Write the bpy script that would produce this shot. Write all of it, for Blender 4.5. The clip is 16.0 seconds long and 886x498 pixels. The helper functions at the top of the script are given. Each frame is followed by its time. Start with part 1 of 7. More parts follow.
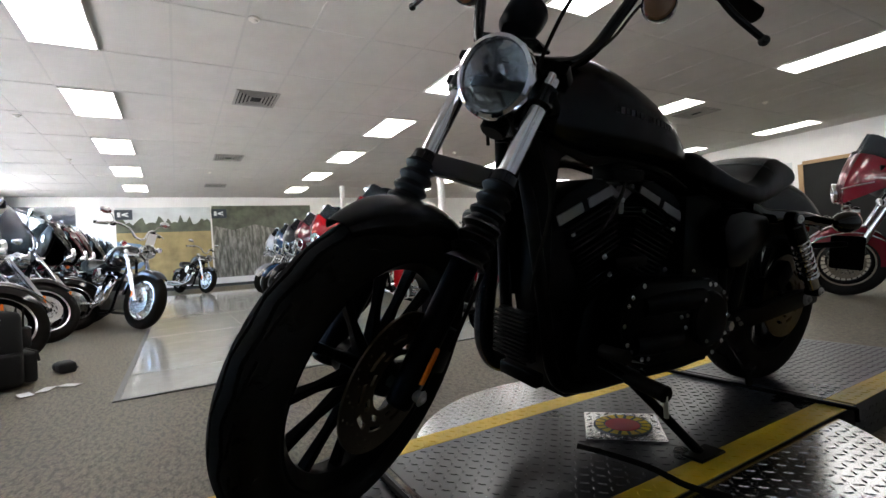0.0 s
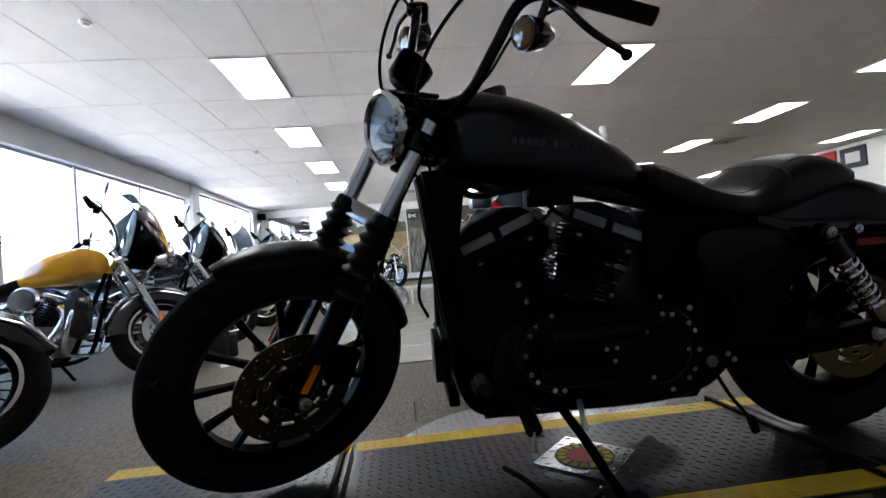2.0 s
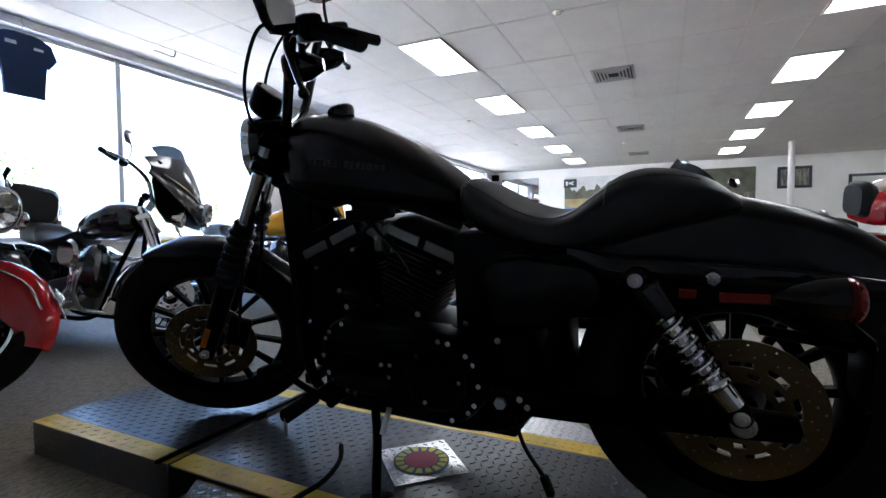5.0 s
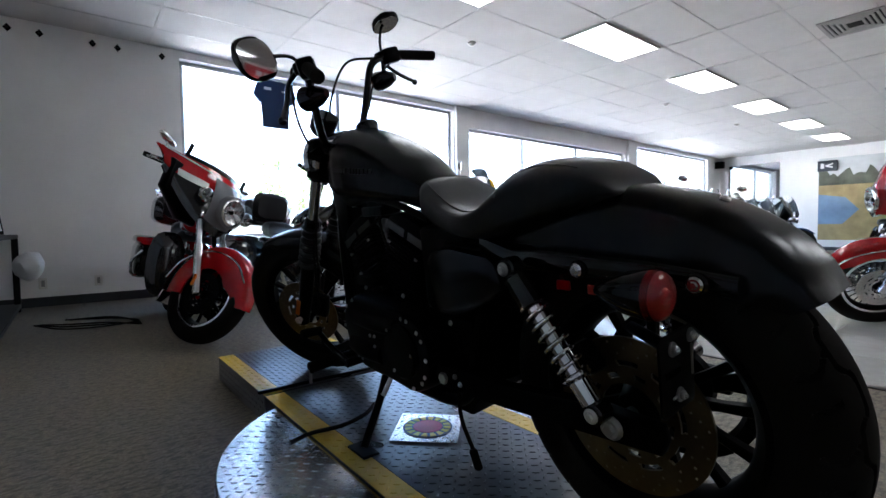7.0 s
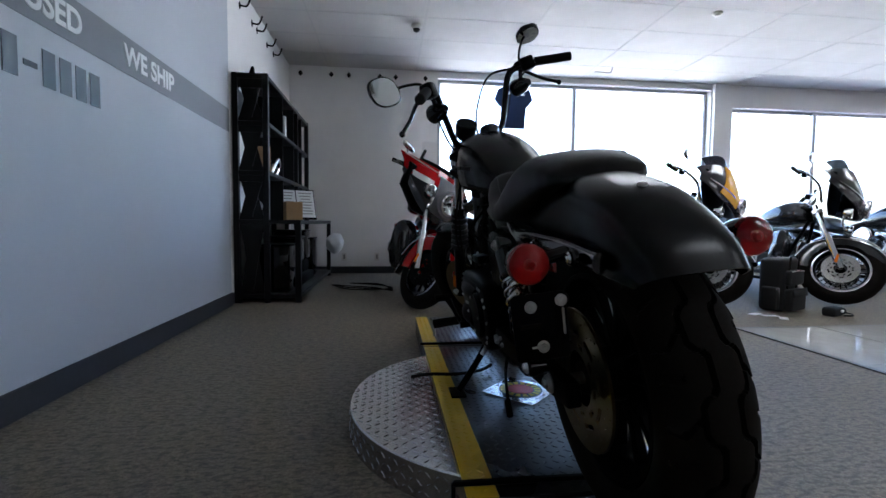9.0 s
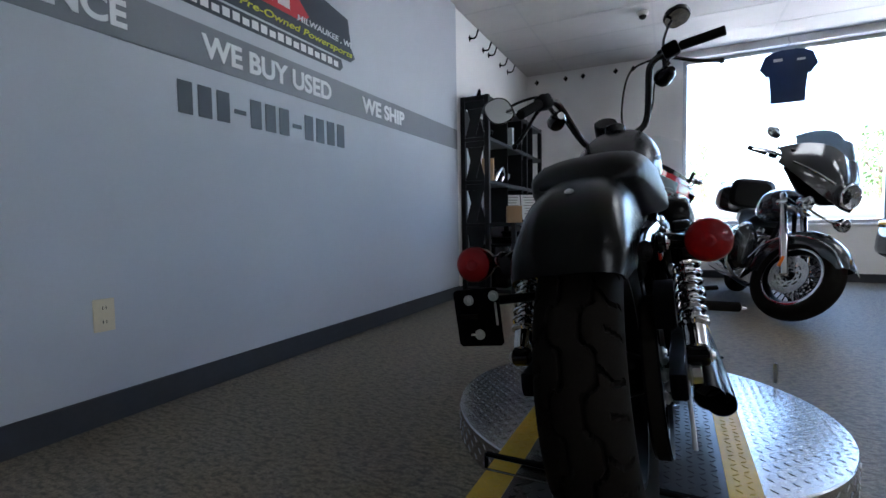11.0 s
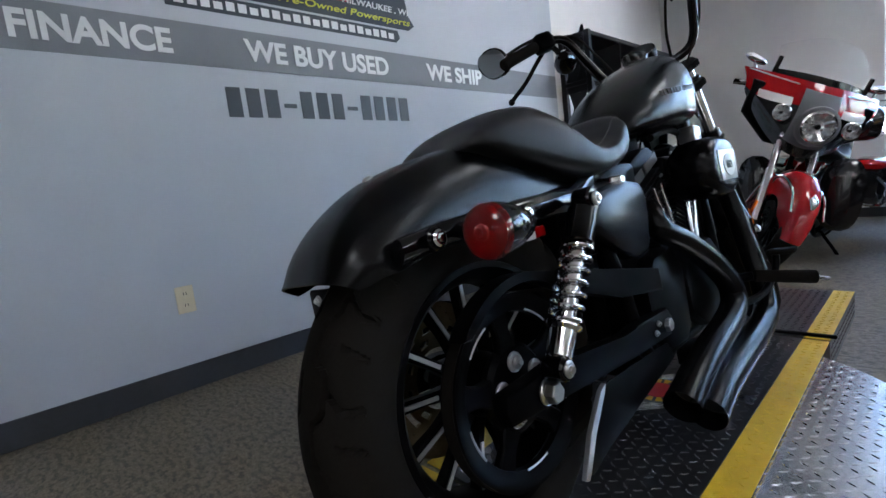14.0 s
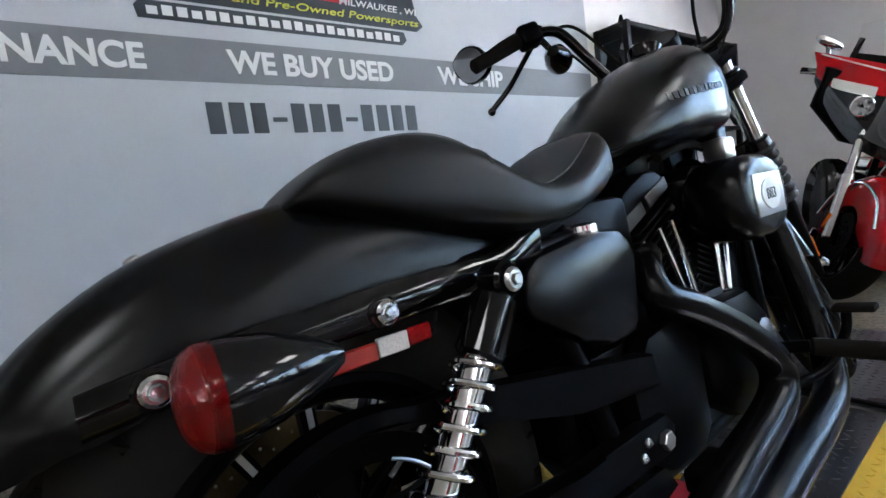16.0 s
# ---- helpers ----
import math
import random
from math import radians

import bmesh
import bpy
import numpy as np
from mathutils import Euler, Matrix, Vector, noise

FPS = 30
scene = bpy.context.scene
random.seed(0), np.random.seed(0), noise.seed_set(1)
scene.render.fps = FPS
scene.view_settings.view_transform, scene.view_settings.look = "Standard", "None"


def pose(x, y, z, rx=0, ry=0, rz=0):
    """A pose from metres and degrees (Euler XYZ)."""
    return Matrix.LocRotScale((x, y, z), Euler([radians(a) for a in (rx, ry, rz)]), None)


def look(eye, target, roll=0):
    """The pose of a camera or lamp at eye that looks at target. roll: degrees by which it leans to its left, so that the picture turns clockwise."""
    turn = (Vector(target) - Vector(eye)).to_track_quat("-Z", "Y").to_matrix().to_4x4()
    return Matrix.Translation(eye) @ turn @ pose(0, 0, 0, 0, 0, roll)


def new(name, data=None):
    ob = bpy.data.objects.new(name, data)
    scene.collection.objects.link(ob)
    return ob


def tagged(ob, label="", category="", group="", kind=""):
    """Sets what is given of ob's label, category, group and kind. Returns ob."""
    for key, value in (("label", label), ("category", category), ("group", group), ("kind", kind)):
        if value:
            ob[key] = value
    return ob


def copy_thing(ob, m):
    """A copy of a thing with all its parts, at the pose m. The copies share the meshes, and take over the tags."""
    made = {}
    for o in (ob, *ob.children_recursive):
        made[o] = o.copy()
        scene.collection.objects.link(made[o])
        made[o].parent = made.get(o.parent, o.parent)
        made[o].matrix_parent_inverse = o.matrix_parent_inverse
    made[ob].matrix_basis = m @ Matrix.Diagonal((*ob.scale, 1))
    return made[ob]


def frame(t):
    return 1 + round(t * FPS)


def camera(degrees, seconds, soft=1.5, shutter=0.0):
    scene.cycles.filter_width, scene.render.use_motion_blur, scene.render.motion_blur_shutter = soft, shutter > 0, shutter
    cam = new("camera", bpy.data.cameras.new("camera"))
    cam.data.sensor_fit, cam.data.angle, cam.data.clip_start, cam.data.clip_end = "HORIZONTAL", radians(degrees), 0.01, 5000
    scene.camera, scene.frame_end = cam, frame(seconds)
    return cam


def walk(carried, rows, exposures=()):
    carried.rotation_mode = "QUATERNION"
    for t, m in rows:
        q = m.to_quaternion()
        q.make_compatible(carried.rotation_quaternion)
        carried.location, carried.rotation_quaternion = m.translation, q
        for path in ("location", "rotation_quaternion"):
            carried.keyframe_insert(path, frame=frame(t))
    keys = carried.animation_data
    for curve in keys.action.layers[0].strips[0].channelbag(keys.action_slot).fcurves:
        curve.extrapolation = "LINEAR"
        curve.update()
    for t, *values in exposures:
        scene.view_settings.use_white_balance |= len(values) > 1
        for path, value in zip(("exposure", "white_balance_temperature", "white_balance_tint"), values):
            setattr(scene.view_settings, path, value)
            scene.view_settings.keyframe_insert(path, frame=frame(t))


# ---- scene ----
cam = camera(87, 16.0)
EXPOSURES = [(0.0, 3.90, 6350, 10), (3.5, 3.74, 5800, 10), (6.5, 3.72, 5800, 10), (8.0, 3.78, 5750, 10), (9.0, 3.66, 5600, 10), (10.0, 3.58, 5600, 10), (12.5, 3.70, 5700, 10), (14.0, 4.06, 5800, 10), (16.0, 4.46, 6000, 10)]
PATH = [
    (0, pose(-0.940, 1.099, 0.662, 90.37, 3.72, -119.78)),
    (0.5, pose(-1.039, 0.973, 0.677, 90.16, 4.45, -114.17)),
    (1, pose(-1.142, 0.807, 0.677, 90.72, 4.12, -106.05)),
    (1.5, pose(-1.221, 0.675, 0.697, 91.99, 4.20, -99.53)),
    (2, pose(-1.273, 0.474, 0.702, 91.26, 4.60, -95.58)),
    (2.5, pose(-1.306, 0.305, 0.724, 90.39, 4.77, -90.86)),
    (3, pose(-1.317, 0.121, 0.741, 90.86, 4.37, -85.41)),
    (3.5, pose(-1.308, -0.074, 0.775, 90.33, 5.37, -79.66)),
    (3.7, pose(-1.295, -0.143, 0.776, 89.88, 4.59, -77.18)),
    (5.8, pose(-1.063, -0.906, 0.795, 87.86, 0.69, -55.81)),
    (6, pose(-1.036, -0.969, 0.792, 88.04, 1.05, -52.90)),
    (6.5, pose(-0.967, -1.082, 0.784, 86.39, 0.80, -46.23)),
    (7, pose(-0.890, -1.204, 0.773, 87.43, 0.71, -38.62)),
    (7.5, pose(-0.809, -1.347, 0.769, 86.72, 0.70, -30.11)),
    (8, pose(-0.712, -1.469, 0.745, 87.13, 0.02, -22.45)),
    (8.5, pose(-0.604, -1.572, 0.744, 87.32, -0.76, -14.61)),
    (9, pose(-0.493, -1.666, 0.745, 86.80, -0.53, -6.65)),
    (9.5, pose(-0.366, -1.756, 0.759, 86.20, -0.26, 2.43)),
    (10, pose(-0.213, -1.792, 0.752, 86.87, -0.48, 10.45)),
    (10.2, pose(-0.141, -1.798, 0.754, 86.99, -0.20, 14.33)),
    (12.3, pose(0.406, -1.646, 0.771, 85.13, 2.62, 36.86)),
    (12.5, pose(0.436, -1.620, 0.774, 84.70, 3.06, 38.14)),
    (13, pose(0.491, -1.519, 0.772, 84.79, 4.51, 40.00)),
    (13.5, pose(0.542, -1.421, 0.777, 83.05, 5.31, 42.63)),
    (14, pose(0.558, -1.326, 0.782, 83.02, 6.78, 46.07)),
    (14.5, pose(0.545, -1.211, 0.789, 83.38, 7.83, 48.96)),
    (15, pose(0.530, -1.108, 0.800, 82.77, 8.40, 49.70)),
    (15.5, pose(0.523, -1.017, 0.803, 83.30, 8.49, 51.16)),
    (16, pose(0.509, -0.927, 0.834, 83.99, 7.61, 52.47)),
]
walk(cam, PATH, exposures=EXPOSURES)

# ---- daylight: a bright sky beyond the shop windows, the sun behind the building ----
world = bpy.data.worlds.new("world")
scene.world = world
world.use_nodes = True
wn = world.node_tree
sky = wn.nodes.new("ShaderNodeTexSky")
sky.sky_type, sky.sun_disc = "NISHITA", False
sky.sun_elevation, sky.sun_rotation = radians(52), radians(200)
sky.air_density, sky.dust_density = 1.0, 3.5
wn.links.new(sky.outputs[0], wn.nodes["Background"].inputs[0])
wn.nodes["Background"].inputs[1].default_value = 0.15
sun = new("sun", bpy.data.lights.new("sun", "SUN"))
sun.data.energy, sun.data.angle, sun.data.color = 5.0, radians(0.5), (1.0, 0.95, 0.88)
sun.matrix_world = look((3, -30, 38), (0, 0, 0))
TROFFER_GLOW = 0.75

# ---- materials ----
def material(name, color, rough=0.5, metal=0.0, coat=0.0, spec=None):
    m = bpy.data.materials.new(name)
    m.use_nodes = True
    b = m.node_tree.nodes["Principled BSDF"]
    b.inputs["Base Color"].default_value = (*color, 1)
    b.inputs["Roughness"].default_value = rough
    b.inputs["Metallic"].default_value = metal
    b.inputs["Coat Weight"].default_value = coat
    b.inputs["Coat Roughness"].default_value = 0.04
    if spec is not None:
        b.inputs["Specular IOR Level"].default_value = spec
    return m


def nodes_of(m):
    return m.node_tree.nodes, m.node_tree.links, m.node_tree.nodes["Principled BSDF"]


def texture(m, scale, detail=4.0, kind="noise", stretch=(1, 1, 1), rough=0.55):
    n, l, b = nodes_of(m)
    tc = n.new("ShaderNodeTexCoord")
    mp = n.new("ShaderNodeMapping")
    mp.inputs["Scale"].default_value = stretch
    l.new(tc.outputs["Object"], mp.inputs[0])
    t = n.new("ShaderNodeTexNoise" if kind == "noise" else "ShaderNodeTexVoronoi")
    t.inputs["Scale"].default_value = scale
    if kind == "noise":
        t.inputs["Detail"].default_value = detail
        t.inputs["Roughness"].default_value = rough
    l.new(mp.outputs[0], t.inputs["Vector"])
    return t.outputs[0]


def ramp(m, fac, stops):
    n, l, b = nodes_of(m)
    r = n.new("ShaderNodeValToRGB")
    while len(r.color_ramp.elements) < len(stops):
        r.color_ramp.elements.new(0.5)
    for e, (p, c) in zip(r.color_ramp.elements, stops):
        e.position, e.color = p, (*c, 1) if len(c) == 3 else c
    l.new(fac, r.inputs[0])
    return r.outputs[0]


def mix(m, fac, a, b_, mode="MIX"):
    n, l, b = nodes_of(m)
    x = n.new("ShaderNodeMix")
    x.data_type, x.blend_type = "RGBA", mode
    for sock, v in ((x.inputs[0], fac), (x.inputs[6], a), (x.inputs[7], b_)):
        if isinstance(v, (int, float)):
            sock.default_value = v
        elif isinstance(v, tuple):
            sock.default_value = (*v, 1)
        else:
            l.new(v, sock)
    return x.outputs[2]


def bump(m, height, strength=0.3, distance=0.002):
    n, l, b = nodes_of(m)
    k = n.new("ShaderNodeBump")
    k.inputs["Strength"].default_value, k.inputs["Distance"].default_value = strength, distance
    l.new(height, k.inputs["Height"])
    l.new(k.outputs[0], b.inputs["Normal"])


def colour(m, out):
    n, l, b = nodes_of(m)
    l.new(out, b.inputs["Base Color"])


def roughness(m, fac, lo, hi):
    n, l, b = nodes_of(m)
    r = n.new("ShaderNodeMapRange")
    r.inputs[3].default_value, r.inputs[4].default_value = lo, hi
    l.new(fac, r.inputs[0])
    l.new(r.outputs[0], b.inputs["Roughness"])


def worn(name, color, rough, metal=0.0, coat=0.0, grain=60.0, vary=0.25, dents=0.06, spec=None):
    """A plain paint, plastic or metal with faint blotches, fine grain and uneven gloss."""
    m = material(name, color, rough, metal, coat, spec)
    big, fine = texture(m, 3.0, 3.0), texture(m, grain, 5.0)
    dark = tuple(c * (1 - vary) for c in color)
    light = tuple(min(1.0, c * (1 + vary)) for c in color)
    colour(m, mix(m, 0.35, ramp(m, big, [(0.3, dark), (0.7, light)]), ramp(m, fine, [(0.3, dark), (0.7, light)])))
    roughness(m, big, max(0.02, rough * 0.92), min(1.0, rough * 1.08))
    if dents:
        bump(m, fine, dents, 0.001)
    return m


M_carpet = material("carpet", (0.15, 0.135, 0.11), 0.60, spec=0.55)
_c = mix(M_carpet, 0.5, ramp(M_carpet, texture(M_carpet, 300, 3.0), [(0.35, (0.060, 0.051, 0.036)), (0.62, (0.285, 0.243, 0.170))]),
         ramp(M_carpet, texture(M_carpet, 75, 5.0), [(0.38, (0.075, 0.063, 0.043)), (0.60, (0.255, 0.217, 0.151))]))
_c = mix(M_carpet, 0.5, _c, ramp(M_carpet, texture(M_carpet, 0.7, 5.0), [(0.3, (0.62, 0.62, 0.62)), (0.7, (1.0, 1.0, 1.0))]), "MULTIPLY")
_c = mix(M_carpet, 0.75, _c, ramp(M_carpet, texture(M_carpet, 26, 3.0, stretch=(1, 2.2, 1)), [(0.40, (0.42, 0.41, 0.40)), (0.52, (1.12, 1.11, 1.08))]), "MULTIPLY")
colour(M_carpet, _c)
bump(M_carpet, texture(M_carpet, 120, 3.0), 0.4, 0.005)

M_tile = worn("polished floor tile", (0.52, 0.50, 0.45), 0.10, grain=14, vary=0.12, dents=0.01)
M_grout = worn("grout", (0.30, 0.28, 0.25), 0.8)
M_white = worn("white wall paint", (0.82, 0.81, 0.79), 0.7, grain=90, vary=0.04, dents=0.08)
M_grey = worn("blue-grey wall paint", (0.47, 0.50, 0.545), 0.62, grain=90, vary=0.03, dents=0.08)
M_band = worn("dark grey painted band", (0.20, 0.215, 0.235), 0.6, grain=90, vary=0.05)
M_letter = worn("dark vinyl", (0.035, 0.045, 0.06), 0.45, vary=0.1)
M_letter_white = worn("white vinyl", (0.72, 0.73, 0.74), 0.45, vary=0.05)
M_base = worn("rubber skirting", (0.035, 0.038, 0.044), 0.55, grain=40)
M_ceiling = worn("mineral ceiling tile", (0.56, 0.545, 0.515), 0.9, grain=140, vary=0.06, dents=0.25)
M_tbar = worn("white steel grid", (0.50, 0.49, 0.465), 0.6, vary=0.06, dents=0)
M_black = worn("black powder coat", (0.0018, 0.0018, 0.0022), 0.34, grain=300, vary=0.2, dents=0.03, spec=0.035)
M_satin = worn("black denim paint", (0.0016, 0.0017, 0.0021), 0.25, grain=420, vary=0.2, dents=0.012, spec=0.19)
M_gloss = worn("gloss black paint", (0.0016, 0.0016, 0.002), 0.08, coat=0.12, vary=0.2, dents=0, spec=0.3)
M_engine = worn("black engine casting", (0.002, 0.002, 0.0024), 0.36, grain=240, vary=0.3, dents=0.12, spec=0.05)
M_machined = worn("machined aluminium edge", (0.16, 0.155, 0.15), 0.42, metal=0.9, vary=0.2, dents=0.02)
M_rubber = worn("tyre rubber", (0.0115, 0.0102, 0.0088), 0.78, grain=200, vary=0.3, dents=0.15, spec=0.04)
M_boot = worn("rubber fork boot", (0.003, 0.003, 0.0035), 0.45, grain=150, vary=0.25, dents=0.08, spec=0.2)
M_leather = material("black seat leather", (0.0020, 0.0020, 0.0023), 0.40, spec=0.30)
bump(M_leather, texture(M_leather, 420, kind="voronoi"), 0.07, 0.001)
roughness(M_leather, texture(M_leather, 6, 4.0), 0.36, 0.52)
M_stitch = worn("seat thread", (0.06, 0.06, 0.06), 0.7)
M_chrome = worn("chrome", (0.72, 0.72, 0.73), 0.09, metal=1.0, vary=0.06, dents=0)
M_steel = worn("zinc bolt", (0.48, 0.48, 0.47), 0.28, metal=1.0, vary=0.15)
M_fork = worn("polished fork tube", (0.58, 0.58, 0.60), 0.16, metal=1.0, vary=0.06, dents=0)
M_disc = worn("brake disc steel", (0.13, 0.098, 0.055), 0.36, metal=1.0, grain=120, vary=0.25)
M_disc_bg = worn("bright brake disc", (0.50, 0.49, 0.47), 0.25, metal=1.0, grain=120, vary=0.2)
M_red_lens = material("red lens", (0.26, 0.0012, 0.003), 0.05, spec=0.3)
nodes_of(M_red_lens)[2].inputs["Transmission Weight"].default_value = 0.3
bump(M_red_lens, texture(M_red_lens, 160, kind="voronoi"), 0.22, 0.002)
M_signal = material("deep red signal lens", (0.52, 0.002, 0.004), 0.04, spec=0.3)
nodes_of(M_signal)[2].inputs["Transmission Weight"].default_value = 0.85
bump(M_signal, texture(M_signal, 190, kind="voronoi"), 0.28, 0.002)
M_amber = worn("amber reflector", (0.75, 0.17, 0.015), 0.2, vary=0.2)
M_red_strip = worn("red reflector", (0.20, 0.012, 0.008), 0.25, vary=0.2)
M_prism = worn("clear prismatic reflector", (0.42, 0.40, 0.38), 0.15, grain=500, vary=0.5, dents=0.5)
M_smoke = worn("smoked amber lens", (0.10, 0.045, 0.018), 0.12, coat=0.6, vary=0.25)
M_glass = material("clear lens glass", (0.02, 0.02, 0.02), 0.03, coat=1.0)
nodes_of(M_glass)[2].inputs["Alpha"].default_value = 0.10
M_reflector = worn("headlamp reflector", (0.90, 0.93, 0.97), 0.12, metal=0.75, grain=45, vary=0.08, dents=0.1)
M_mirror = material("mirror glass", (0.42, 0.43, 0.45), 0.03, 1.0)
M_exhaust = worn("matt black exhaust", (0.003, 0.003, 0.0035), 0.25, grain=260, vary=0.25, dents=0.05, spec=0.14)
M_badge = worn("satin aluminium plate", (0.50, 0.50, 0.51), 0.35, metal=0.8, vary=0.08)
M_tankmark = worn("grey outlined tank transfer", (0.045, 0.045, 0.047), 0.4, vary=0.2)
M_diamond = worn("diamond plate aluminium", (0.55, 0.55, 0.55), 0.22, metal=1.0, grain=90, vary=0.2, dents=0.03)
M_deck = worn("black painted diamond plate", (0.020, 0.0205, 0.023), 0.28, grain=60, vary=0.35, dents=0.05, spec=0.5)
M_yellow = worn("yellow painted diamond plate", (0.62, 0.40, 0.012), 0.42, grain=30, vary=0.2, dents=0.05)
M_sidesteel = worn("dark steel edge", (0.11, 0.105, 0.10), 0.4, metal=0.7, grain=70, vary=0.3)
M_shelf = worn("black steel shelving", (0.007, 0.007, 0.008), 0.42, grain=200, vary=0.25, spec=0.25)
M_frame = worn("window aluminium", (0.42, 0.43, 0.44), 0.4, metal=0.5, vary=0.06, dents=0)
M_winframe = worn("white window frame", (0.70, 0.70, 0.70), 0.5, vary=0.05)
M_pane = material("window glass", (1, 1, 1), 0.0)
nodes_of(M_pane)[2].inputs["Transmission Weight"].default_value = 1.0
nodes_of(M_pane)[2].inputs["IOR"].default_value = 1.01
M_troffer = material("lamp diffuser", (0.9, 0.9, 0.88), 0.6)
nodes_of(M_troffer)[2].inputs["Emission Color"].default_value = (1.0, 0.97, 0.92, 1)
nodes_of(M_troffer)[2].inputs["Emission Strength"].default_value = TROFFER_GLOW
M_vent = worn("grey vent steel", (0.30, 0.29, 0.27), 0.5, vary=0.1)
# near-black: the shade inside gaps, slots and openings; also the sensor's eye
M_dark = worn("black of shaded gaps and sensor eye", (0.01, 0.01, 0.01), 0.8)
M_plastic = worn("white plastic", (0.70, 0.68, 0.62), 0.4, vary=0.05)
M_ivory = worn("ivory plastic", (0.66, 0.58, 0.40), 0.4, vary=0.05)
M_paper = worn("white paper", (0.75, 0.75, 0.74), 0.8, vary=0.06)
M_cardboard = worn("tan cardboard", (0.42, 0.27, 0.14), 0.8, vary=0.15)
M_nylon = worn("black nylon", (0.012, 0.012, 0.013), 0.75, grain=220, vary=0.3, dents=0.2)
M_bluecloth = worn("dark blue cotton", (0.012, 0.03, 0.09), 0.9, grain=120, vary=0.25, dents=0.2)

# ---- mesh helpers ----
def obj(name, bm, mat, parent=None, label="", smooth=38):
    me = bpy.data.meshes.new(name)
    bmesh.ops.recalc_face_normals(bm, faces=bm.faces)
    bm.to_mesh(me)
    bm.free()
    me.materials.append(mat)
    if smooth:
        me.polygons.foreach_set("use_smooth", [True] * len(me.polygons))
        me.set_sharp_from_angle(angle=radians(smooth))
    ob = new(name, me)
    if parent is not None:
        ob.parent = parent
    if label:
        ob["label"] = label
    return ob


part = obj


def thing(name, label, category, group="", kind="", m=None):
    ob = new(name)
    ob.empty_display_size = 0.1
    if m is not None:
        ob.matrix_world = m
    return tagged(ob, label, category, group, kind)


def block(sx, sy, sz, at=(0, 0, 0), bevel=0.0, seg=2, turn=None, bm=None):
    own = bmesh.new()
    bmesh.ops.create_cube(own, size=1)
    bmesh.ops.scale(own, vec=(sx, sy, sz), verts=own.verts)
    if bevel:
        bmesh.ops.bevel(own, geom=own.edges[:], offset=bevel, segments=seg, affect="EDGES", profile=0.5)
    m = Matrix.Translation(at) @ (turn.to_4x4() if turn is not None else Matrix.Identity(4))
    bmesh.ops.transform(own, matrix=m, verts=own.verts)
    return join(bm, own)


def join(bm, own):
    if bm is None:
        return own
    me = bpy.data.meshes.new("tmp")
    own.to_mesh(me)
    own.free()
    bm.from_mesh(me)
    bpy.data.meshes.remove(me)
    return bm


def span(x0, x1, y0, y1, z0, z1, bevel=0.0, bm=None):
    return block(x1 - x0, y1 - y0, z1 - z0, ((x0 + x1) / 2, (y0 + y1) / 2, (z0 + z1) / 2), bevel, 1, None, bm)


def rings(sections, close_ends=True, bm=None, loop=False):
    """A skin through rings of points that all have the same count."""
    own = bmesh.new()
    rows = [[own.verts.new(p) for p in s] for s in sections]
    n = len(rows[0])
    pairs = list(zip(rows, rows[1:])) + ([(rows[-1], rows[0])] if loop else [])
    for a, b in pairs:
        for k in range(n):
            own.faces.new((a[k], a[(k + 1) % n], b[(k + 1) % n], b[k]))
    if close_ends and not loop:
        own.faces.new(rows[0][::-1])
        own.faces.new(rows[-1])
    return join(bm, own)


def frame_of(d):
    d = Vector(d).normalized()
    u = d.cross(Vector((0, 0, 1)) if abs(d.z) < 0.92 else Vector((0, 1, 0))).normalized()
    return d, u, d.cross(u)


def rod(a, b, r, r2=None, n=16, bm=None, bevel=0.0):
    """A round bar from a to b with softened rims."""
    a, b = Vector(a), Vector(b)
    d, u, v = frame_of(b - a)
    r2 = r if r2 is None else r2
    e = bevel or min(r, r2) * 0.18
    ring = lambda c, q: [c + (u * math.cos(t) + v * math.sin(t)) * q for t in [2 * math.pi * k / n for k in range(n)]]
    return rings([ring(a, r - e), ring(a + d * e, r), ring(b - d * e, r2), ring(b, r2 - e)], True, bm)


def curve_points(pts, steps=6):
    """Points of a smooth line through the given ones."""
    p = [Vector(q) for q in pts]
    p = [p[0] * 2 - p[1]] + p + [p[-1] * 2 - p[-2]]
    out = []
    for i in range(1, len(p) - 2):
        for k in range(steps):
            t = k / steps
            out.append(0.5 * (2 * p[i] + (p[i + 1] - p[i - 1]) * t + (2 * p[i - 1] - 5 * p[i] + 4 * p[i + 1] - p[i + 2]) * t * t
                              + (3 * p[i] - p[i - 1] - 3 * p[i + 1] + p[i + 2]) * t ** 3))
    return out + [p[-2]]


def tube(pts, r, n=12, steps=6, bm=None, radii=None, caps=True):
    line = curve_points(pts, steps) if steps > 1 else [Vector(q) for q in pts]
    d, u, v = frame_of(line[1] - line[0])
    out = []
    for i, c in enumerate(line):
        d2 = (line[min(i + 1, len(line) - 1)] - line[max(i - 1, 0)]).normalized()
        u = (u - d2 * u.dot(d2)).normalized()
        v = d2.cross(u)
        q = r if radii is None else radii[0] + (radii[1] - radii[0]) * i / (len(line) - 1)
        out.append([c + (u * math.cos(t) + v * math.sin(t)) * q for t in [2 * math.pi * k / n for k in range(n)]])
    return rings(out, caps, bm)


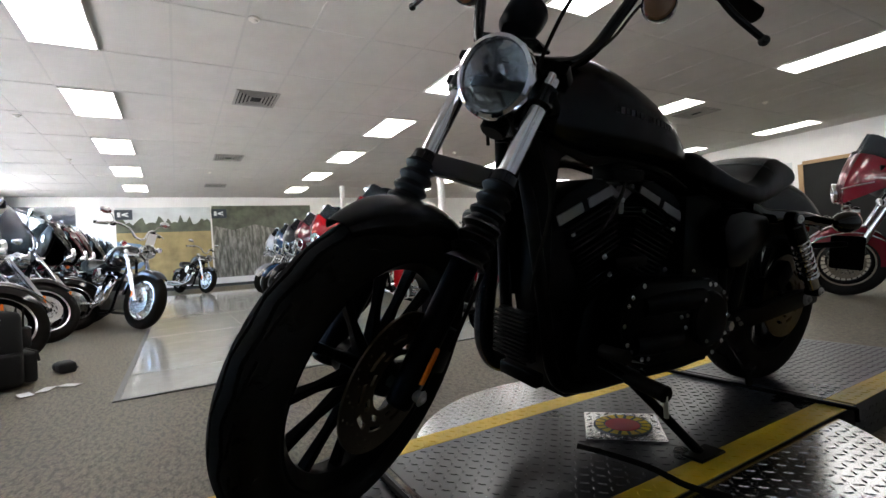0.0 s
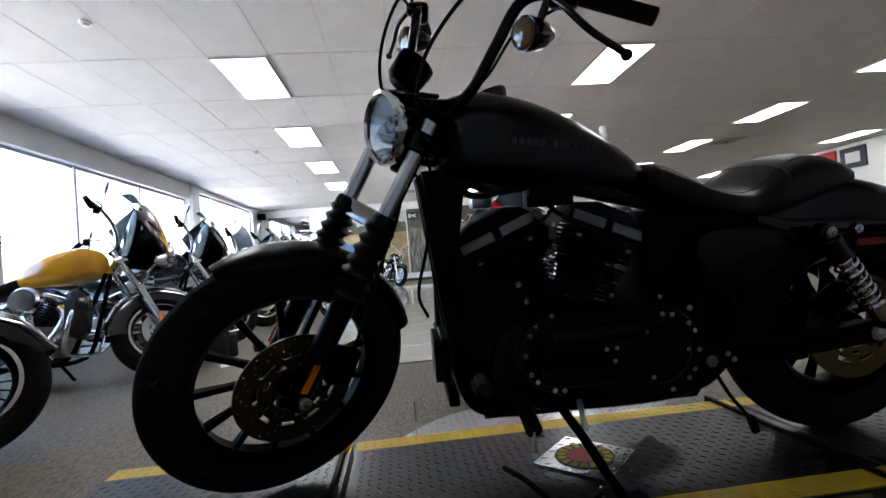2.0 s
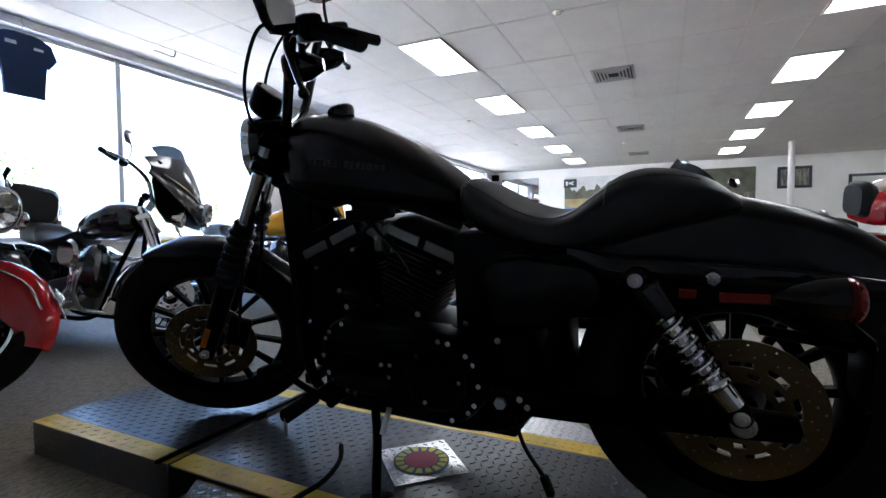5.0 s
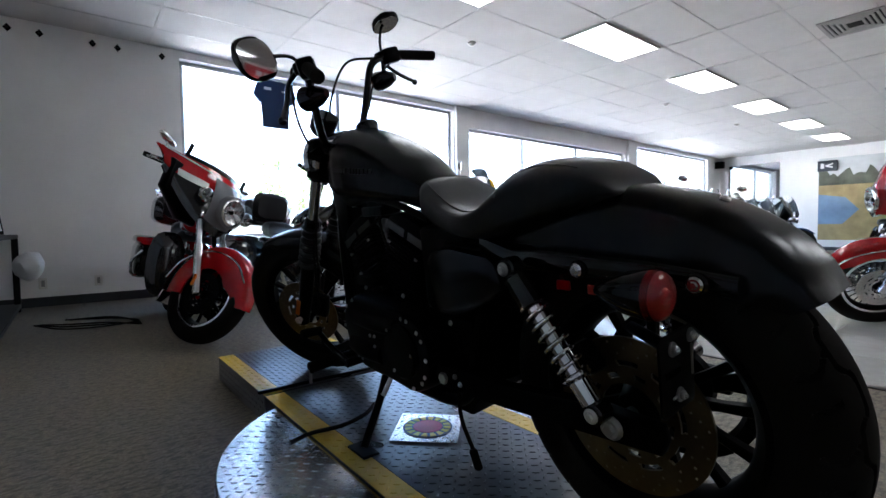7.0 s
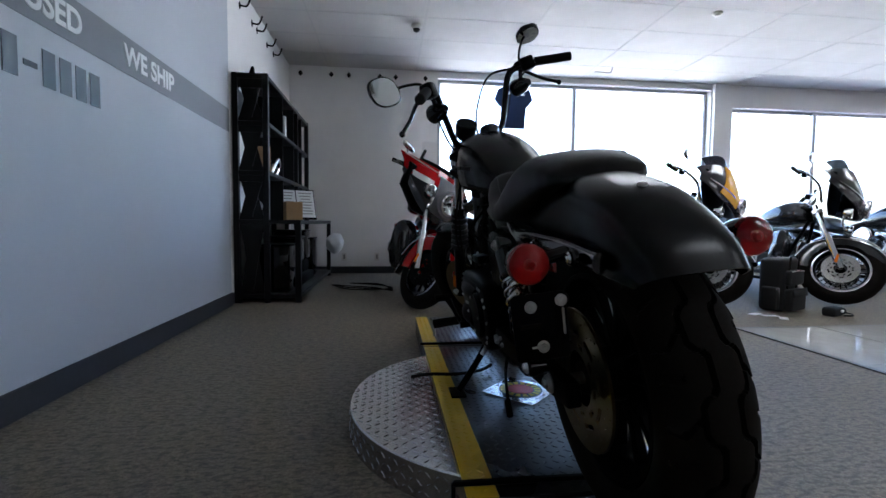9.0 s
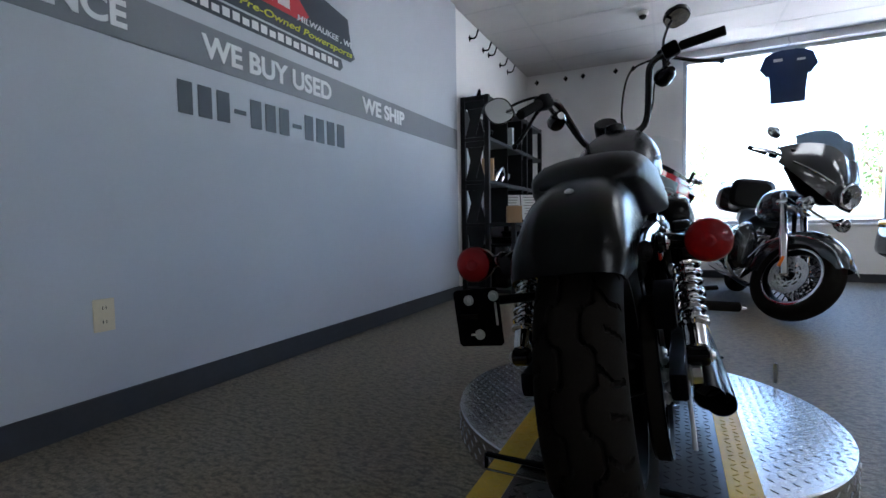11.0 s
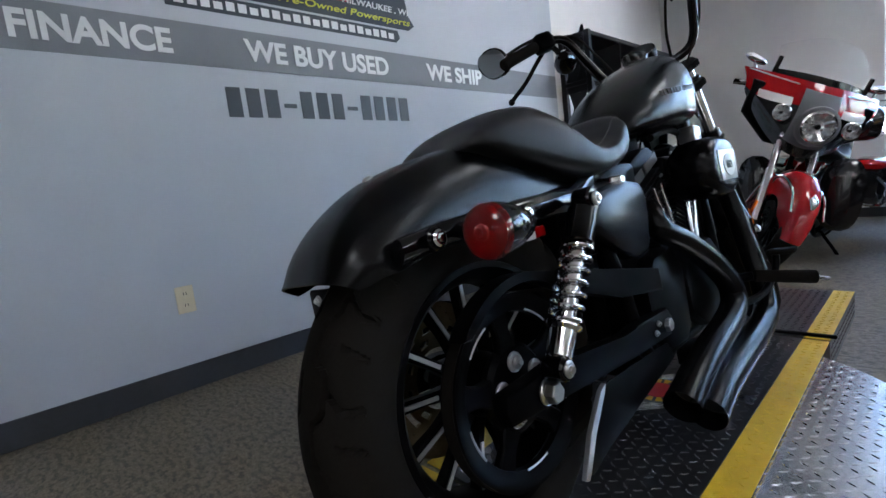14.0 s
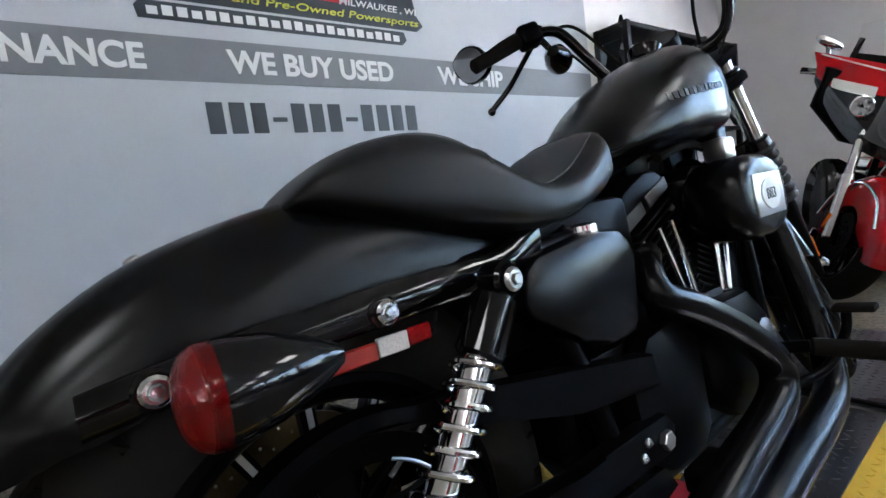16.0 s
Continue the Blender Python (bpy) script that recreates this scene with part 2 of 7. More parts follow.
def lathe(profile, n=48, bm=None, axis="x", closed=True, at=(0, 0, 0)):
    """Turns (along, radius) pairs round an axis; closed: the profile is a loop."""
    rows = []
    for a, r in profile:
        row = []
        for k in range(n):
            t = 2 * math.pi * k / n
            c, s = r * math.cos(t), r * math.sin(t)
            row.append(Vector({"x": (a, c, s), "y": (c, a, s), "z": (c, s, a)}[axis]) + Vector(at))
        rows.append(row)
    return rings(rows, False, bm, closed)


def dish(profile, n=40, bm=None, axis="y", at=(0, 0, 0)):
    """Like lathe, open line, with the two ends capped."""
    rows = []
    for a, r in profile:
        rows.append([Vector({"x": (a, r * math.cos(t), r * math.sin(t)), "y": (r * math.cos(t), a, r * math.sin(t)),
                             "z": (r * math.cos(t), r * math.sin(t), a)}[axis]) + Vector(at) for t in [2 * math.pi * k / n for k in range(n)]])
    return rings(rows, True, bm)


def moved(bm, m):
    bmesh.ops.transform(bm, matrix=m, verts=bm.verts)
    return bm


def slab(outline, depth, bevel=0.0, bm=None, plane="yz", at=0.0):
    """A flat outline given as 2D points, thickened along the third axis from at to at + depth."""
    own = bmesh.new()
    put = {"yz": lambda a, b, c: (c, a, b), "xz": lambda a, b, c: (a, c, b), "xy": lambda a, b, c: (a, b, c)}[plane]
    lo = [own.verts.new(put(a, b, at)) for a, b in outline]
    hi = [own.verts.new(put(a, b, at + depth)) for a, b in outline]
    n = len(lo)
    f1, f2 = own.faces.new(lo[::-1]), own.faces.new(hi)
    for k in range(n):
        own.faces.new((lo[k], lo[(k + 1) % n], hi[(k + 1) % n], hi[k]))
    if bevel:
        bmesh.ops.bevel(own, geom=[e for f in (f1, f2) for e in f.edges], offset=bevel, segments=2, affect="EDGES", profile=0.5)
    return join(bm, own)


def words(name, text, size, mat, m, parent=None, extrude=0.002, label="", squeeze=1.0):
    """Writing in the built-in font as a mesh, standing on its lower left corner."""
    cu = bpy.data.curves.new(name, "FONT")
    cu.body, cu.size, cu.extrude = text, size, extrude
    tmp = bpy.data.objects.new("tmp", cu)
    scene.collection.objects.link(tmp)
    bpy.context.view_layer.update()
    me = bpy.data.meshes.new_from_object(tmp.evaluated_get(bpy.context.evaluated_depsgraph_get()))
    bpy.data.objects.remove(tmp)
    me.transform(m @ Matrix.Diagonal((squeeze, 1, 1, 1)))
    me.materials.clear()
    me.materials.append(mat)
    ob = new(name, me)
    if parent is not None:
        ob.parent = parent
    if label:
        ob["label"] = label
    return ob

# ---- the showroom ----
CEIL, GREY_X, FACADE_Y, FAR_X, BACK_Y = 2.94, -1.864, 5.23, 16.05, -12.0
CORNER_Y = 2.61

floor = obj("floor", span(GREY_X - 0.2, FAR_X + 0.2, BACK_Y - 0.2, FACADE_Y + 0.25, -0.12, 0.0), M_carpet, smooth=0)
tagged(floor, "brown-grey speckled loop carpet over the showroom", "floor", kind="structure")
# polished tile aisle, with its metal edging strips
TX0, TX1, TY0, TY1 = 2.03, 12.5, -1.25, 1.39
aisle = obj("aisle_floor", span(TX0, TX1, TY0, TY1, -0.05, 0.004), M_grout, smooth=0)
tagged(aisle, "polished pale floor tiles of the aisle with metal edging", "floor", kind="structure")
edging = obj("trim", span(TX0 - 0.03, TX1, TY1, TY1 + 0.03, -0.02, 0.007, bm=span(TX0 - 0.03, TX0, TY0, TY1, -0.02, 0.007)), M_sidesteel, smooth=0)
tagged(edging, "thin dark metal strip between carpet and tile", "trim", kind="structure")

wall_west = obj("wall_west", span(GREY_X - 0.2, GREY_X, BACK_Y, CORNER_Y, 0, CEIL + 0.3), M_grey, smooth=0)
tagged(wall_west, "blue-grey painted wall with a dark lettered band", "wall", kind="structure")
wall_nook = obj("wall_nook", span(GREY_X - 0.2, GREY_X - 0.02, CORNER_Y, FACADE_Y + 0.2, 0, CEIL + 0.3), M_white, smooth=0)
tagged(wall_nook, "white painted wall behind the steel shelf", "wall", kind="structure")
band = obj("band", span(GREY_X, GREY_X + 0.003, BACK_Y, CORNER_Y - 0.005, 1.512, 1.707), M_band, wall_west, "darker grey painted band")

bm = None
WIN = [(0.215, 4.52, 0.69, 2.855, (2.325,)), (4.89, 10.22, 0.69, 2.60, (6.42, 8.24)), (10.72, 15.10, 0.69, 2.84, (12.49,))]
y0, y1 = FACADE_Y, FACADE_Y + 0.22
xs = GREY_X - 0.2
for wx0, wx1, wz0, wz1, posts in WIN:
    bm = span(xs, wx0, y0, y1, 0, CEIL + 0.3, bm=bm)
    bm = span(wx0, wx1, y0, y1, 0, wz0, bm=bm)
    bm = span(wx0, wx1, y0, y1, wz1, CEIL + 0.3, bm=bm)
    xs = wx1
bm = span(xs, FAR_X + 0.2, y0, y1, 0, CEIL + 0.3, bm=bm)
wall_north = tagged(obj("wall_north", bm, M_white, smooth=0), "white shop-front wall with wide window openings", "wall", kind="structure")
wall_east = tagged(obj("wall_east", span(FAR_X, FAR_X + 0.2, BACK_Y, FACADE_Y, 0, CEIL + 0.3), M_white, smooth=0), "white far wall behind the motorcycles", "wall", kind="structure")
wall_south = tagged(obj("wall_south", span(GREY_X - 0.2, FAR_X + 0.2, BACK_Y - 0.2, BACK_Y, 0, CEIL + 0.3), M_white, smooth=0), "plain white back wall of the showroom", "wall", kind="structure")
pier = tagged(obj("trim", span(4.54, 4.80, FACADE_Y - 0.06, FACADE_Y, 0, CEIL, bm=span(10.26, 10.68, FACADE_Y - 0.06, FACADE_Y, 0, CEIL)), M_white, smooth=0), "white piers between the shop windows", "trim", kind="structure")
for k, (wx0, wx1, wz0, wz1, posts) in enumerate(WIN):
    w = thing(f"window_{k + 1}", "wide shop window with slim aluminium posts", "window", kind="structure")
    yf = FACADE_Y + 0.10
    b = span(wx0, wx1, yf, yf + 0.05, wz1 - 0.05, wz1)
    b = span(wx0, wx1, yf, yf + 0.05, wz0, wz0 + 0.05, bm=b)
    b = span(wx0, wx0 + 0.05, yf, yf + 0.05, wz0, wz1, bm=b)
    b = span(wx1 - 0.05, wx1, yf, yf + 0.05, wz0, wz1, bm=b)
    obj("window_frame", b, M_frame, w, smooth=0)
    for p in posts:
        obj("post", span(p - 0.03, p + 0.03, yf - 0.02, yf + 0.06, wz0, wz1, 0.004), M_frame, w, smooth=0)
    edges = [wx0, *posts, wx1]
    for a, c in zip(edges, edges[1:]):
        pane = obj("pane", span(a + 0.03, c - 0.03, yf + 0.02, yf + 0.026, wz0 + 0.05, wz1 - 0.05), M_pane, w, smooth=0)
        pane.visible_shadow = False
    obj("window_sill", span(wx0 - 0.02, wx1 + 0.02, FACADE_Y - 0.04, FACADE_Y + 0.10, wz0 - 0.03, wz0 + 0.002, 0.006), M_winframe, w, smooth=0)

b = span(GREY_X, GREY_X + 0.012, BACK_Y, CORNER_Y, 0.0, 0.117, 0.004)
b = span(GREY_X - 0.02, GREY_X - 0.008, CORNER_Y + 0.012, FACADE_Y, 0.0, 0.10, 0.004, bm=b)
b = span(GREY_X, FAR_X, FACADE_Y - 0.012, FACADE_Y, 0.0, 0.10, 0.004, bm=b)
b = span(FAR_X - 0.012, FAR_X, BACK_Y, FACADE_Y - 0.02, 0.0, 0.10, 0.004, bm=b)
tagged(obj("baseboard", b, M_base, smooth=0), "dark rubber skirting along the walls", "skirting", kind="structure")

# suspended ceiling: panels sunk behind a steel grid, the lamps take the place of panels
CW, CD = 1.24, 0.61
X_GRID, Y_GRID = 3.62 - CW * 5, 1.635 - CD * 28
NX, NY = 19, 34
LAMPS = [(3.62 + 2 * CW * k, 1.635 - 7 * CD * j) for j in range(4) for k in range(-1, 6)]
verts, faces = [], []
def quadbox(x0, x1, y0, y1, z0, z1):
    i = len(verts)
    verts.extend([(x0, y0, z0), (x1, y0, z0), (x1, y1, z0), (x0, y1, z0), (x0, y0, z1), (x1, y0, z1), (x1, y1, z1), (x0, y1, z1)])
    faces.extend([(i, i + 3, i + 2, i + 1), (i, i + 1, i + 5, i + 4), (i + 1, i + 2, i + 6, i + 5), (i + 2, i + 3, i + 7, i + 6), (i + 3, i, i + 4, i + 7), (i + 4, i + 5, i + 6, i + 7)])
for ix in range(NX):
    for iy in range(NY):
        xa, ya = X_GRID + CW * ix, Y_GRID + CD * iy
        xa, xb = max(xa, GREY_X - 0.1), min(xa + CW, FAR_X + 0.1)
        yb = min(ya + CD, FACADE_Y + 0.1)
        if xb - xa > 0.05 and yb - ya > 0.05:
            d = 0.0007 * ((ix * 7 + iy * 13) % 5)
            quadbox(xa + 0.009, xb - 0.009, ya + 0.009, yb - 0.009, CEIL + 0.0025 + d, CEIL + 0.05)
# unseen slab over the tiles, added to keep the sun out
quadbox(GREY_X - 0.2, FAR_X + 0.2, BACK_Y - 0.2, FACADE_Y + 0.25, CEIL + 0.06, CEIL + 0.3)
me = bpy.data.meshes.new("ceiling")
me.from_pydata(verts, [], faces)
me.materials.append(M_ceiling)
ceiling = tagged(new("ceiling", me), "suspended ceiling of off-white mineral tiles", "ceiling", kind="structure")
verts, faces = [], []
for ix in range(NX + 1):
    xa = X_GRID + CW * ix
    if GREY_X < xa < FAR_X:
        quadbox(xa - 0.012, xa + 0.012, BACK_Y, FACADE_Y, CEIL, CEIL + 0.055)
for iy in range(NY + 1):
    ya = Y_GRID + CD * iy
    if BACK_Y < ya < FACADE_Y:
        quadbox(GREY_X, FAR_X, ya - 0.012, ya + 0.012, CEIL + 0.001, CEIL + 0.054)
me = bpy.data.meshes.new("trim")
me.from_pydata(verts, [], faces)
me.materials.append(M_tbar)
tagged(new("trim", me), "white steel grid of the suspended ceiling", "trim", kind="structure")

lamp = thing("ceiling_light", "square-edged fluorescent ceiling light, lit", "ceiling light", "showroom ceiling lights")
obj("frame", span(0.02, 1.20, 0.02, 0.04, -0.012, 0.03, bm=span(0.02, 1.20, 0.57, 0.59, -0.012, 0.03, bm=span(0.02, 0.04, 0.04, 0.57, -0.012, 0.03, bm=span(1.18, 1.20, 0.04, 0.57, -0.012, 0.03)))), M_tbar, lamp, smooth=0)
obj("diffuser", span(0.04, 1.18, 0.04, 0.57, -0.010, 0.004), M_troffer, lamp, "glowing white acrylic diffuser", smooth=0)
for k, (x, y) in enumerate(LAMPS):
    if k:
        copy_thing(lamp, pose(x, y, CEIL - 0.004))
lamp.matrix_world = pose(*LAMPS[0], CEIL - 0.004)

# ground outside
ground = tagged(obj("ground", span(-200, 250, FACADE_Y + 0.25, 400, -0.3, -0.15), worn("pale concrete", (0.62, 0.61, 0.59), 0.9, grain=8), smooth=0), "sunlit pale concrete car park beyond the windows", "ground", kind="structure")

# ---- display turntable ----
DECK = 0.118
def treads(w, h, step=0.027, length=0.0225, width=0.0065, height=0.0019, keep=lambda x, y: True):
    """Raised diamond-plate lugs over a w x h field, alternately leaning left and right."""
    own = bmesh.new()
    nx, ny = int(w / step), int(h / step)
    for i in range(nx):
        for j in range(ny):
            x, y = (i + 0.5) * step - nx * step / 2, (j + 0.5) * step - ny * step / 2
            if not keep(x, y):
                continue
            a = radians(40 if (i + j) % 2 else -40)
            c, s = math.cos(a), math.sin(a)
            put = lambda u, v, z: own.verts.new((x + u * c - v * s, y + u * s + v * c, z))
            l, q = length / 2, width / 2
            base = [put(-l, 0, 0), put(0, -q, 0), put(l, 0, 0), put(0, q, 0)]
            top = [put(-l * 0.55, 0, height), put(0, -q * 0.45, height), put(l * 0.55, 0, height), put(0, q * 0.45, height)]
            own.faces.new(top)
            for k in range(4):
                own.faces.new((base[k], base[(k + 1) % 4], top[(k + 1) % 4], top[k]))
    return own


turntable = thing("turntable", "round diamond-plate display turntable on the carpet", "turntable", m=pose(-0.012, 0.0, 0))
R_DISC = 0.615
obj("disc", dish([(0.012, R_DISC - 0.03), (0.0125, R_DISC), (0.106, R_DISC), (0.110, R_DISC - 0.004), (0.1105, 0.2)], 128, axis="z"), M_diamond, turntable, "bright diamond-plate aluminium disc")
obj("tread", moved(treads(1.24, 1.24, keep=lambda x, y: x * x + y * y < 0.605 ** 2 and abs(x) > 0.31), Matrix.Translation((0, 0, 0.1103))), M_diamond, turntable, "raised diamond lugs", smooth=0)["kind"] = "stuff"
rim = bmesh.new()
lug = treads(3.80, 0.09, 0.028, 0.024, 0.006, 0.002)
for v in lug.verts:
    a, z, d = v.co.x / R_DISC, v.co.y + 0.058, v.co.z
    v.co = Vector(((R_DISC + d) * math.cos(a), (R_DISC + d) * math.sin(a), z))
obj("rim_tread", join(rim, lug), M_diamond, turntable, smooth=0)["kind"] = "stuff"
# near-black base disc: the shade under the turntable is put into its colour
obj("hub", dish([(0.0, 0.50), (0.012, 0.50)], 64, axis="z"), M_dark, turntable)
obj("pin", rod((0.5, 0.452, 0.105), (0.5, 0.452, 0.185), 0.006), M_steel, turntable, "thin steel pin standing on the disc")

def ramp_deck(name, label, y0, y1, lift, raised):
    t = thing(name, label, "ramp", "deck sections", m=pose(0, 0, lift))
    w = 0.312
    obj("body", span(-w, w, y0 + 0.002, y1 - 0.002, raised, DECK - 0.0005, 0.003), M_sidesteel, t, "dark steel slab with a patterned edge")
    obj("plate", span(-w + 0.075, w - 0.075, y0 + 0.003, y1 - 0.003, DECK - 0.0004, DECK + 0.0015), M_deck, t, "black diamond plate")
    n = treads(2 * (w - 0.08), y1 - y0 - 0.02)
    obj("tread", moved(n, Matrix.Translation((0, (y0 + y1) / 2, DECK + 0.0014))), M_deck, t, smooth=0)["kind"] = "stuff"
    for sx in (-1, 1):
        s = span(sx * (w - 0.036) - 0.037, sx * (w - 0.036) + 0.037, y0 + 0.003, y1 - 0.003, DECK - 0.0004, DECK + 0.0018)
        obj("stripe", s, M_yellow, t, "yellow painted edge stripe")
        n = treads(0.072, y1 - y0 - 0.02)
        obj("stripe_tread", moved(n, Matrix.Translation((sx * (w - 0.036), (y0 + y1) / 2, DECK + 0.0016))), M_yellow, t, smooth=0)["kind"] = "stuff"
        n = treads(y1 - y0 - 0.02, max(0.012, DECK - raised - 0.02), 0.026, 0.02, 0.006, 0.002)
        turn = Matrix(((0, 0, sx, sx * w), (sx, 0, 0, (y0 + y1) / 2), (0, 1, 0, (raised + DECK) / 2), (0, 0, 0, 1)))
        obj("edge_tread", moved(n, turn), M_sidesteel, t, smooth=0)["kind"] = "stuff"
    return t


ramp_deck("deck_section", "black diamond-plate deck with yellow edge stripes over the turntable", -0.655, 0.655, 0.0, 0.1115)
ramp_deck("deck_section", "front deck extension of black diamond plate with yellow edges", 0.665, 1.40, 0.0, 0.0)
ramp_deck("deck_section", "rear deck extension of black diamond plate with yellow edges", -1.57, -0.665, 0.0, 0.0)

# ---- wheels ----
def tyre(R, width, crown, blocks, n=576, m=84, depth=0.008, style=0):
    """A tyre round the x axis, with the tread cut into the crown."""
    rows = []
    for j in range(m + 1):
        ph = radians(-142 + 284 * j / m)
        x = width / 2 * math.copysign(abs(math.sin(ph)) ** 0.92, ph)
        r = R - crown + crown * math.cos(ph)
        v = math.degrees(ph) / 78
        row = []
        for i in range(n):
            t = 2 * math.pi * i / n
            d = 0.0
            if depth and abs(v) < 1:
                u = (t * blocks / (2 * math.pi) + (0.5 if v > 0 else 0)) % 1.0
                w = abs(v)
                zig = abs(u - 0.5) * 2
                if style == 0:
                    if abs(w - (0.13 + 0.09 * zig)) < 0.034 or (0.30 < w < 0.42 and abs(w - (0.32 + 0.10 * u)) < 0.022 and u < 0.62):
                        d = depth
                    if 0.42 < w < 0.92 and abs(u - (0.10 + 0.42 * w + 0.07 * math.sin(w * 16))) < 0.06:
                        d = depth
                    if 0.60 < w < 0.655 and 0.38 < u < 0.78:
                        d = depth
                else:
                    wave = 0.24 + 0.11 * math.tanh(3 * math.sin(2 * math.pi * u))
                    if abs(w - wave) < 0.026 + 0.016 * abs(math.cos(2 * math.pi * u)):
                        d = depth
                    if 0.33 < w < 0.96 and abs(u - (0.18 + 0.30 * w + 0.05 * math.sin(w * 12))) < 0.034:
                        d = depth
                    if 0.52 < w < 0.94 and abs(u - (0.66 + 0.22 * w)) < 0.028:
                        d = depth * 0.7
            q = r - d
            row.append((x, q * math.cos(t), q * math.sin(t)))
        rows.append(row)
    return rings(rows, False, None, True)


def spokes(wheel, count, r0, r1, mat, width=(0.030, 0.020), thick=0.020, x=0.0, trim=None):
    q = rings([[(x - thick * 0.7, -width[0] / 2, r0), (x + thick * 0.7, -width[0] / 2, r0), (x + thick * 0.7, width[0] / 2, r0), (x - thick * 0.7, width[0] / 2, r0)],
               [(x - thick * 0.45, -width[1] * 0.42, (r0 + r1) / 2), (x + thick * 0.45, -width[1] * 0.42, (r0 + r1) / 2), (x + thick * 0.45, width[1] * 0.42, (r0 + r1) / 2), (x - thick * 0.45, width[1] * 0.42, (r0 + r1) / 2)],
               [(x - thick * 0.6, -width[1] / 2, r1), (x + thick * 0.6, -width[1] / 2, r1), (x + thick * 0.6, width[1] / 2, r1), (x - thick * 0.6, width[1] / 2, r1)]], True)
    bmesh.ops.bevel(q, geom=q.edges[:], offset=0.003, segments=1, affect="EDGES")
    first = obj("spoke", q, mat, wheel)
    edge = None
    if trim is not None:
        edge = obj("spoke_edge", span(x + thick * 0.56, x + thick * 0.66, -0.0035, 0.0035, r0 + 0.05, r1 - 0.004), trim, wheel, "bright machined spoke edge", smooth=0)
    for k in range(1, count):
        a = 2 * math.pi * k / count
        for src in (first, edge):
            if src is not None:
                o = new(src.name.split(".")[0], src.data)
                o.parent = wheel
                o.matrix_local = Matrix.Rotation(a, 4, "X")
                if "label" in src:
                    o["label"] = src["label"]


def drilled_disc(r0, r1, x, thick, arms=9):
    """A one-piece rotor with drilled holes in its band and curved slots inside it."""
    own = bmesh.new()
    n, m = 216, 24
    rr = [r0 + (r1 - r0) * i / m for i in range(m + 1)]
    v = [[own.verts.new((x - thick / 2, r * math.cos(2 * math.pi * k / n), r * math.sin(2 * math.pi * k / n))) for k in range(n)] for r in rr]
    per = n // arms
    for i in range(m):
        for k in range(n):
            s = (k + i // 2) % per / per
            hole = (i in (15, 18, 21) and k % 12 == {15: 0, 18: 4, 21: 8}[i]) or (9 <= i <= 11 and 0.12 < s < 0.72) or (3 <= i <= 5 and 0.5 < s < 0.95)
            if not hole:
                own.faces.new((v[i][k], v[i][(k + 1) % n], v[i + 1][(k + 1) % n], v[i + 1][k]))
    bmesh.ops.delete(own, geom=[q for q in own.verts if not q.link_faces], context="VERTS")
    bmesh.ops.solidify(own, geom=own.faces[:], thickness=thick)
    return own


# ---- the motorcycle on the turntable ----
LEAN, STEER = 7.0, 33.0
HERO = pose(0.03, 0, DECK + 0.0025, 0, -LEAN, 0)
hero = thing("motorcycle", "matt black cruiser motorcycle with tall handlebars on its stand", "motorcycle", m=HERO)
AX0, AXD = Vector((0, 0.40, 0.90)), Vector((0, -0.5, 0.8660254))
S = Matrix.Translation(AX0) @ Matrix.Rotation(radians(STEER), 4, AXD) @ Matrix.Translation(-AX0)
FAX, RAX = Vector((0, 0.785, 0.330)), Vector((0, -0.76, 0.322))


def fork(s, x=0.0, ahead=0.0):
    return Vector((x, FAX.y - s * 0.5 + ahead * 0.866, FAX.z + s * 0.866 + ahead * 0.5))


def hp(name, bm, mat, parent=None, label="", steer=False, smooth=38):
    if steer:
        moved(bm, S)
    return obj(name, bm, mat, parent or hero, label, smooth)


def hpart(name, pos, steer=False, label=""):
    e = new(name)
    e.empty_display_size = 0.05
    e.parent = hero
    e.matrix_local = (S if steer else Matrix.Identity(4)) @ Matrix.Translation(pos)
    if label:
        e["label"] = label
    return e


def bolt(parent, a, d, r=0.009, h=0.006, mat=None, name="bolt"):
    a, d = Vector(a), Vector(d).normalized()
    b = rod(a, a + d * h, r, r, 14, None, r * 0.25)
    b = rod(a + d * (h * 0.8), a + d * (h * 1.5), r * 0.55, r * 0.5, 6, b, r * 0.1)
    return obj(name, b, mat or M_steel, parent)


# front wheel
fw = hpart("front_wheel", FAX, True, "black cast thirteen-spoke front wheel")
obj("tyre", tyre(0.330, 0.104, 0.053, 22, style=0, n=660, m=168, depth=0.009), M_rubber, fw, "black tyre with zigzag tread")
obj("rim", lathe([(-0.040, 0.246), (-0.036, 0.250), (-0.030, 0.240), (-0.020, 0.228), (0.020, 0.228), (0.030, 0.240), (0.036, 0.250), (0.040, 0.246), (0.040, 0.236), (0.026, 0.222), (0.016, 0.214), (-0.016, 0.214), (-0.026, 0.222), (-0.040, 0.236)], 96), M_black, fw)
obj("hub", lathe([(-0.062, 0.012), (-0.062, 0.034), (-0.040, 0.040), (-0.022, 0.056), (0.022, 0.056), (0.040, 0.040), (0.062, 0.034), (0.062, 0.012)], 40), M_black, fw)
spokes(fw, 13, 0.050, 0.222, M_black, (0.026, 0.019), 0.020)
obj("brake_disc", drilled_disc(0.058, 0.146, -0.068, 0.005), M_disc, fw, "bronze-tinted drilled brake disc")
obj("axle", rod((-0.135, 0, 0), (0.135, 0, 0), 0.011), M_steel, fw)
bolt(fw, (-0.135, 0, 0), (-1, 0, 0), 0.016, 0.008)
bolt(fw, (0.135, 0, 0), (1, 0, 0), 0.016, 0.008)

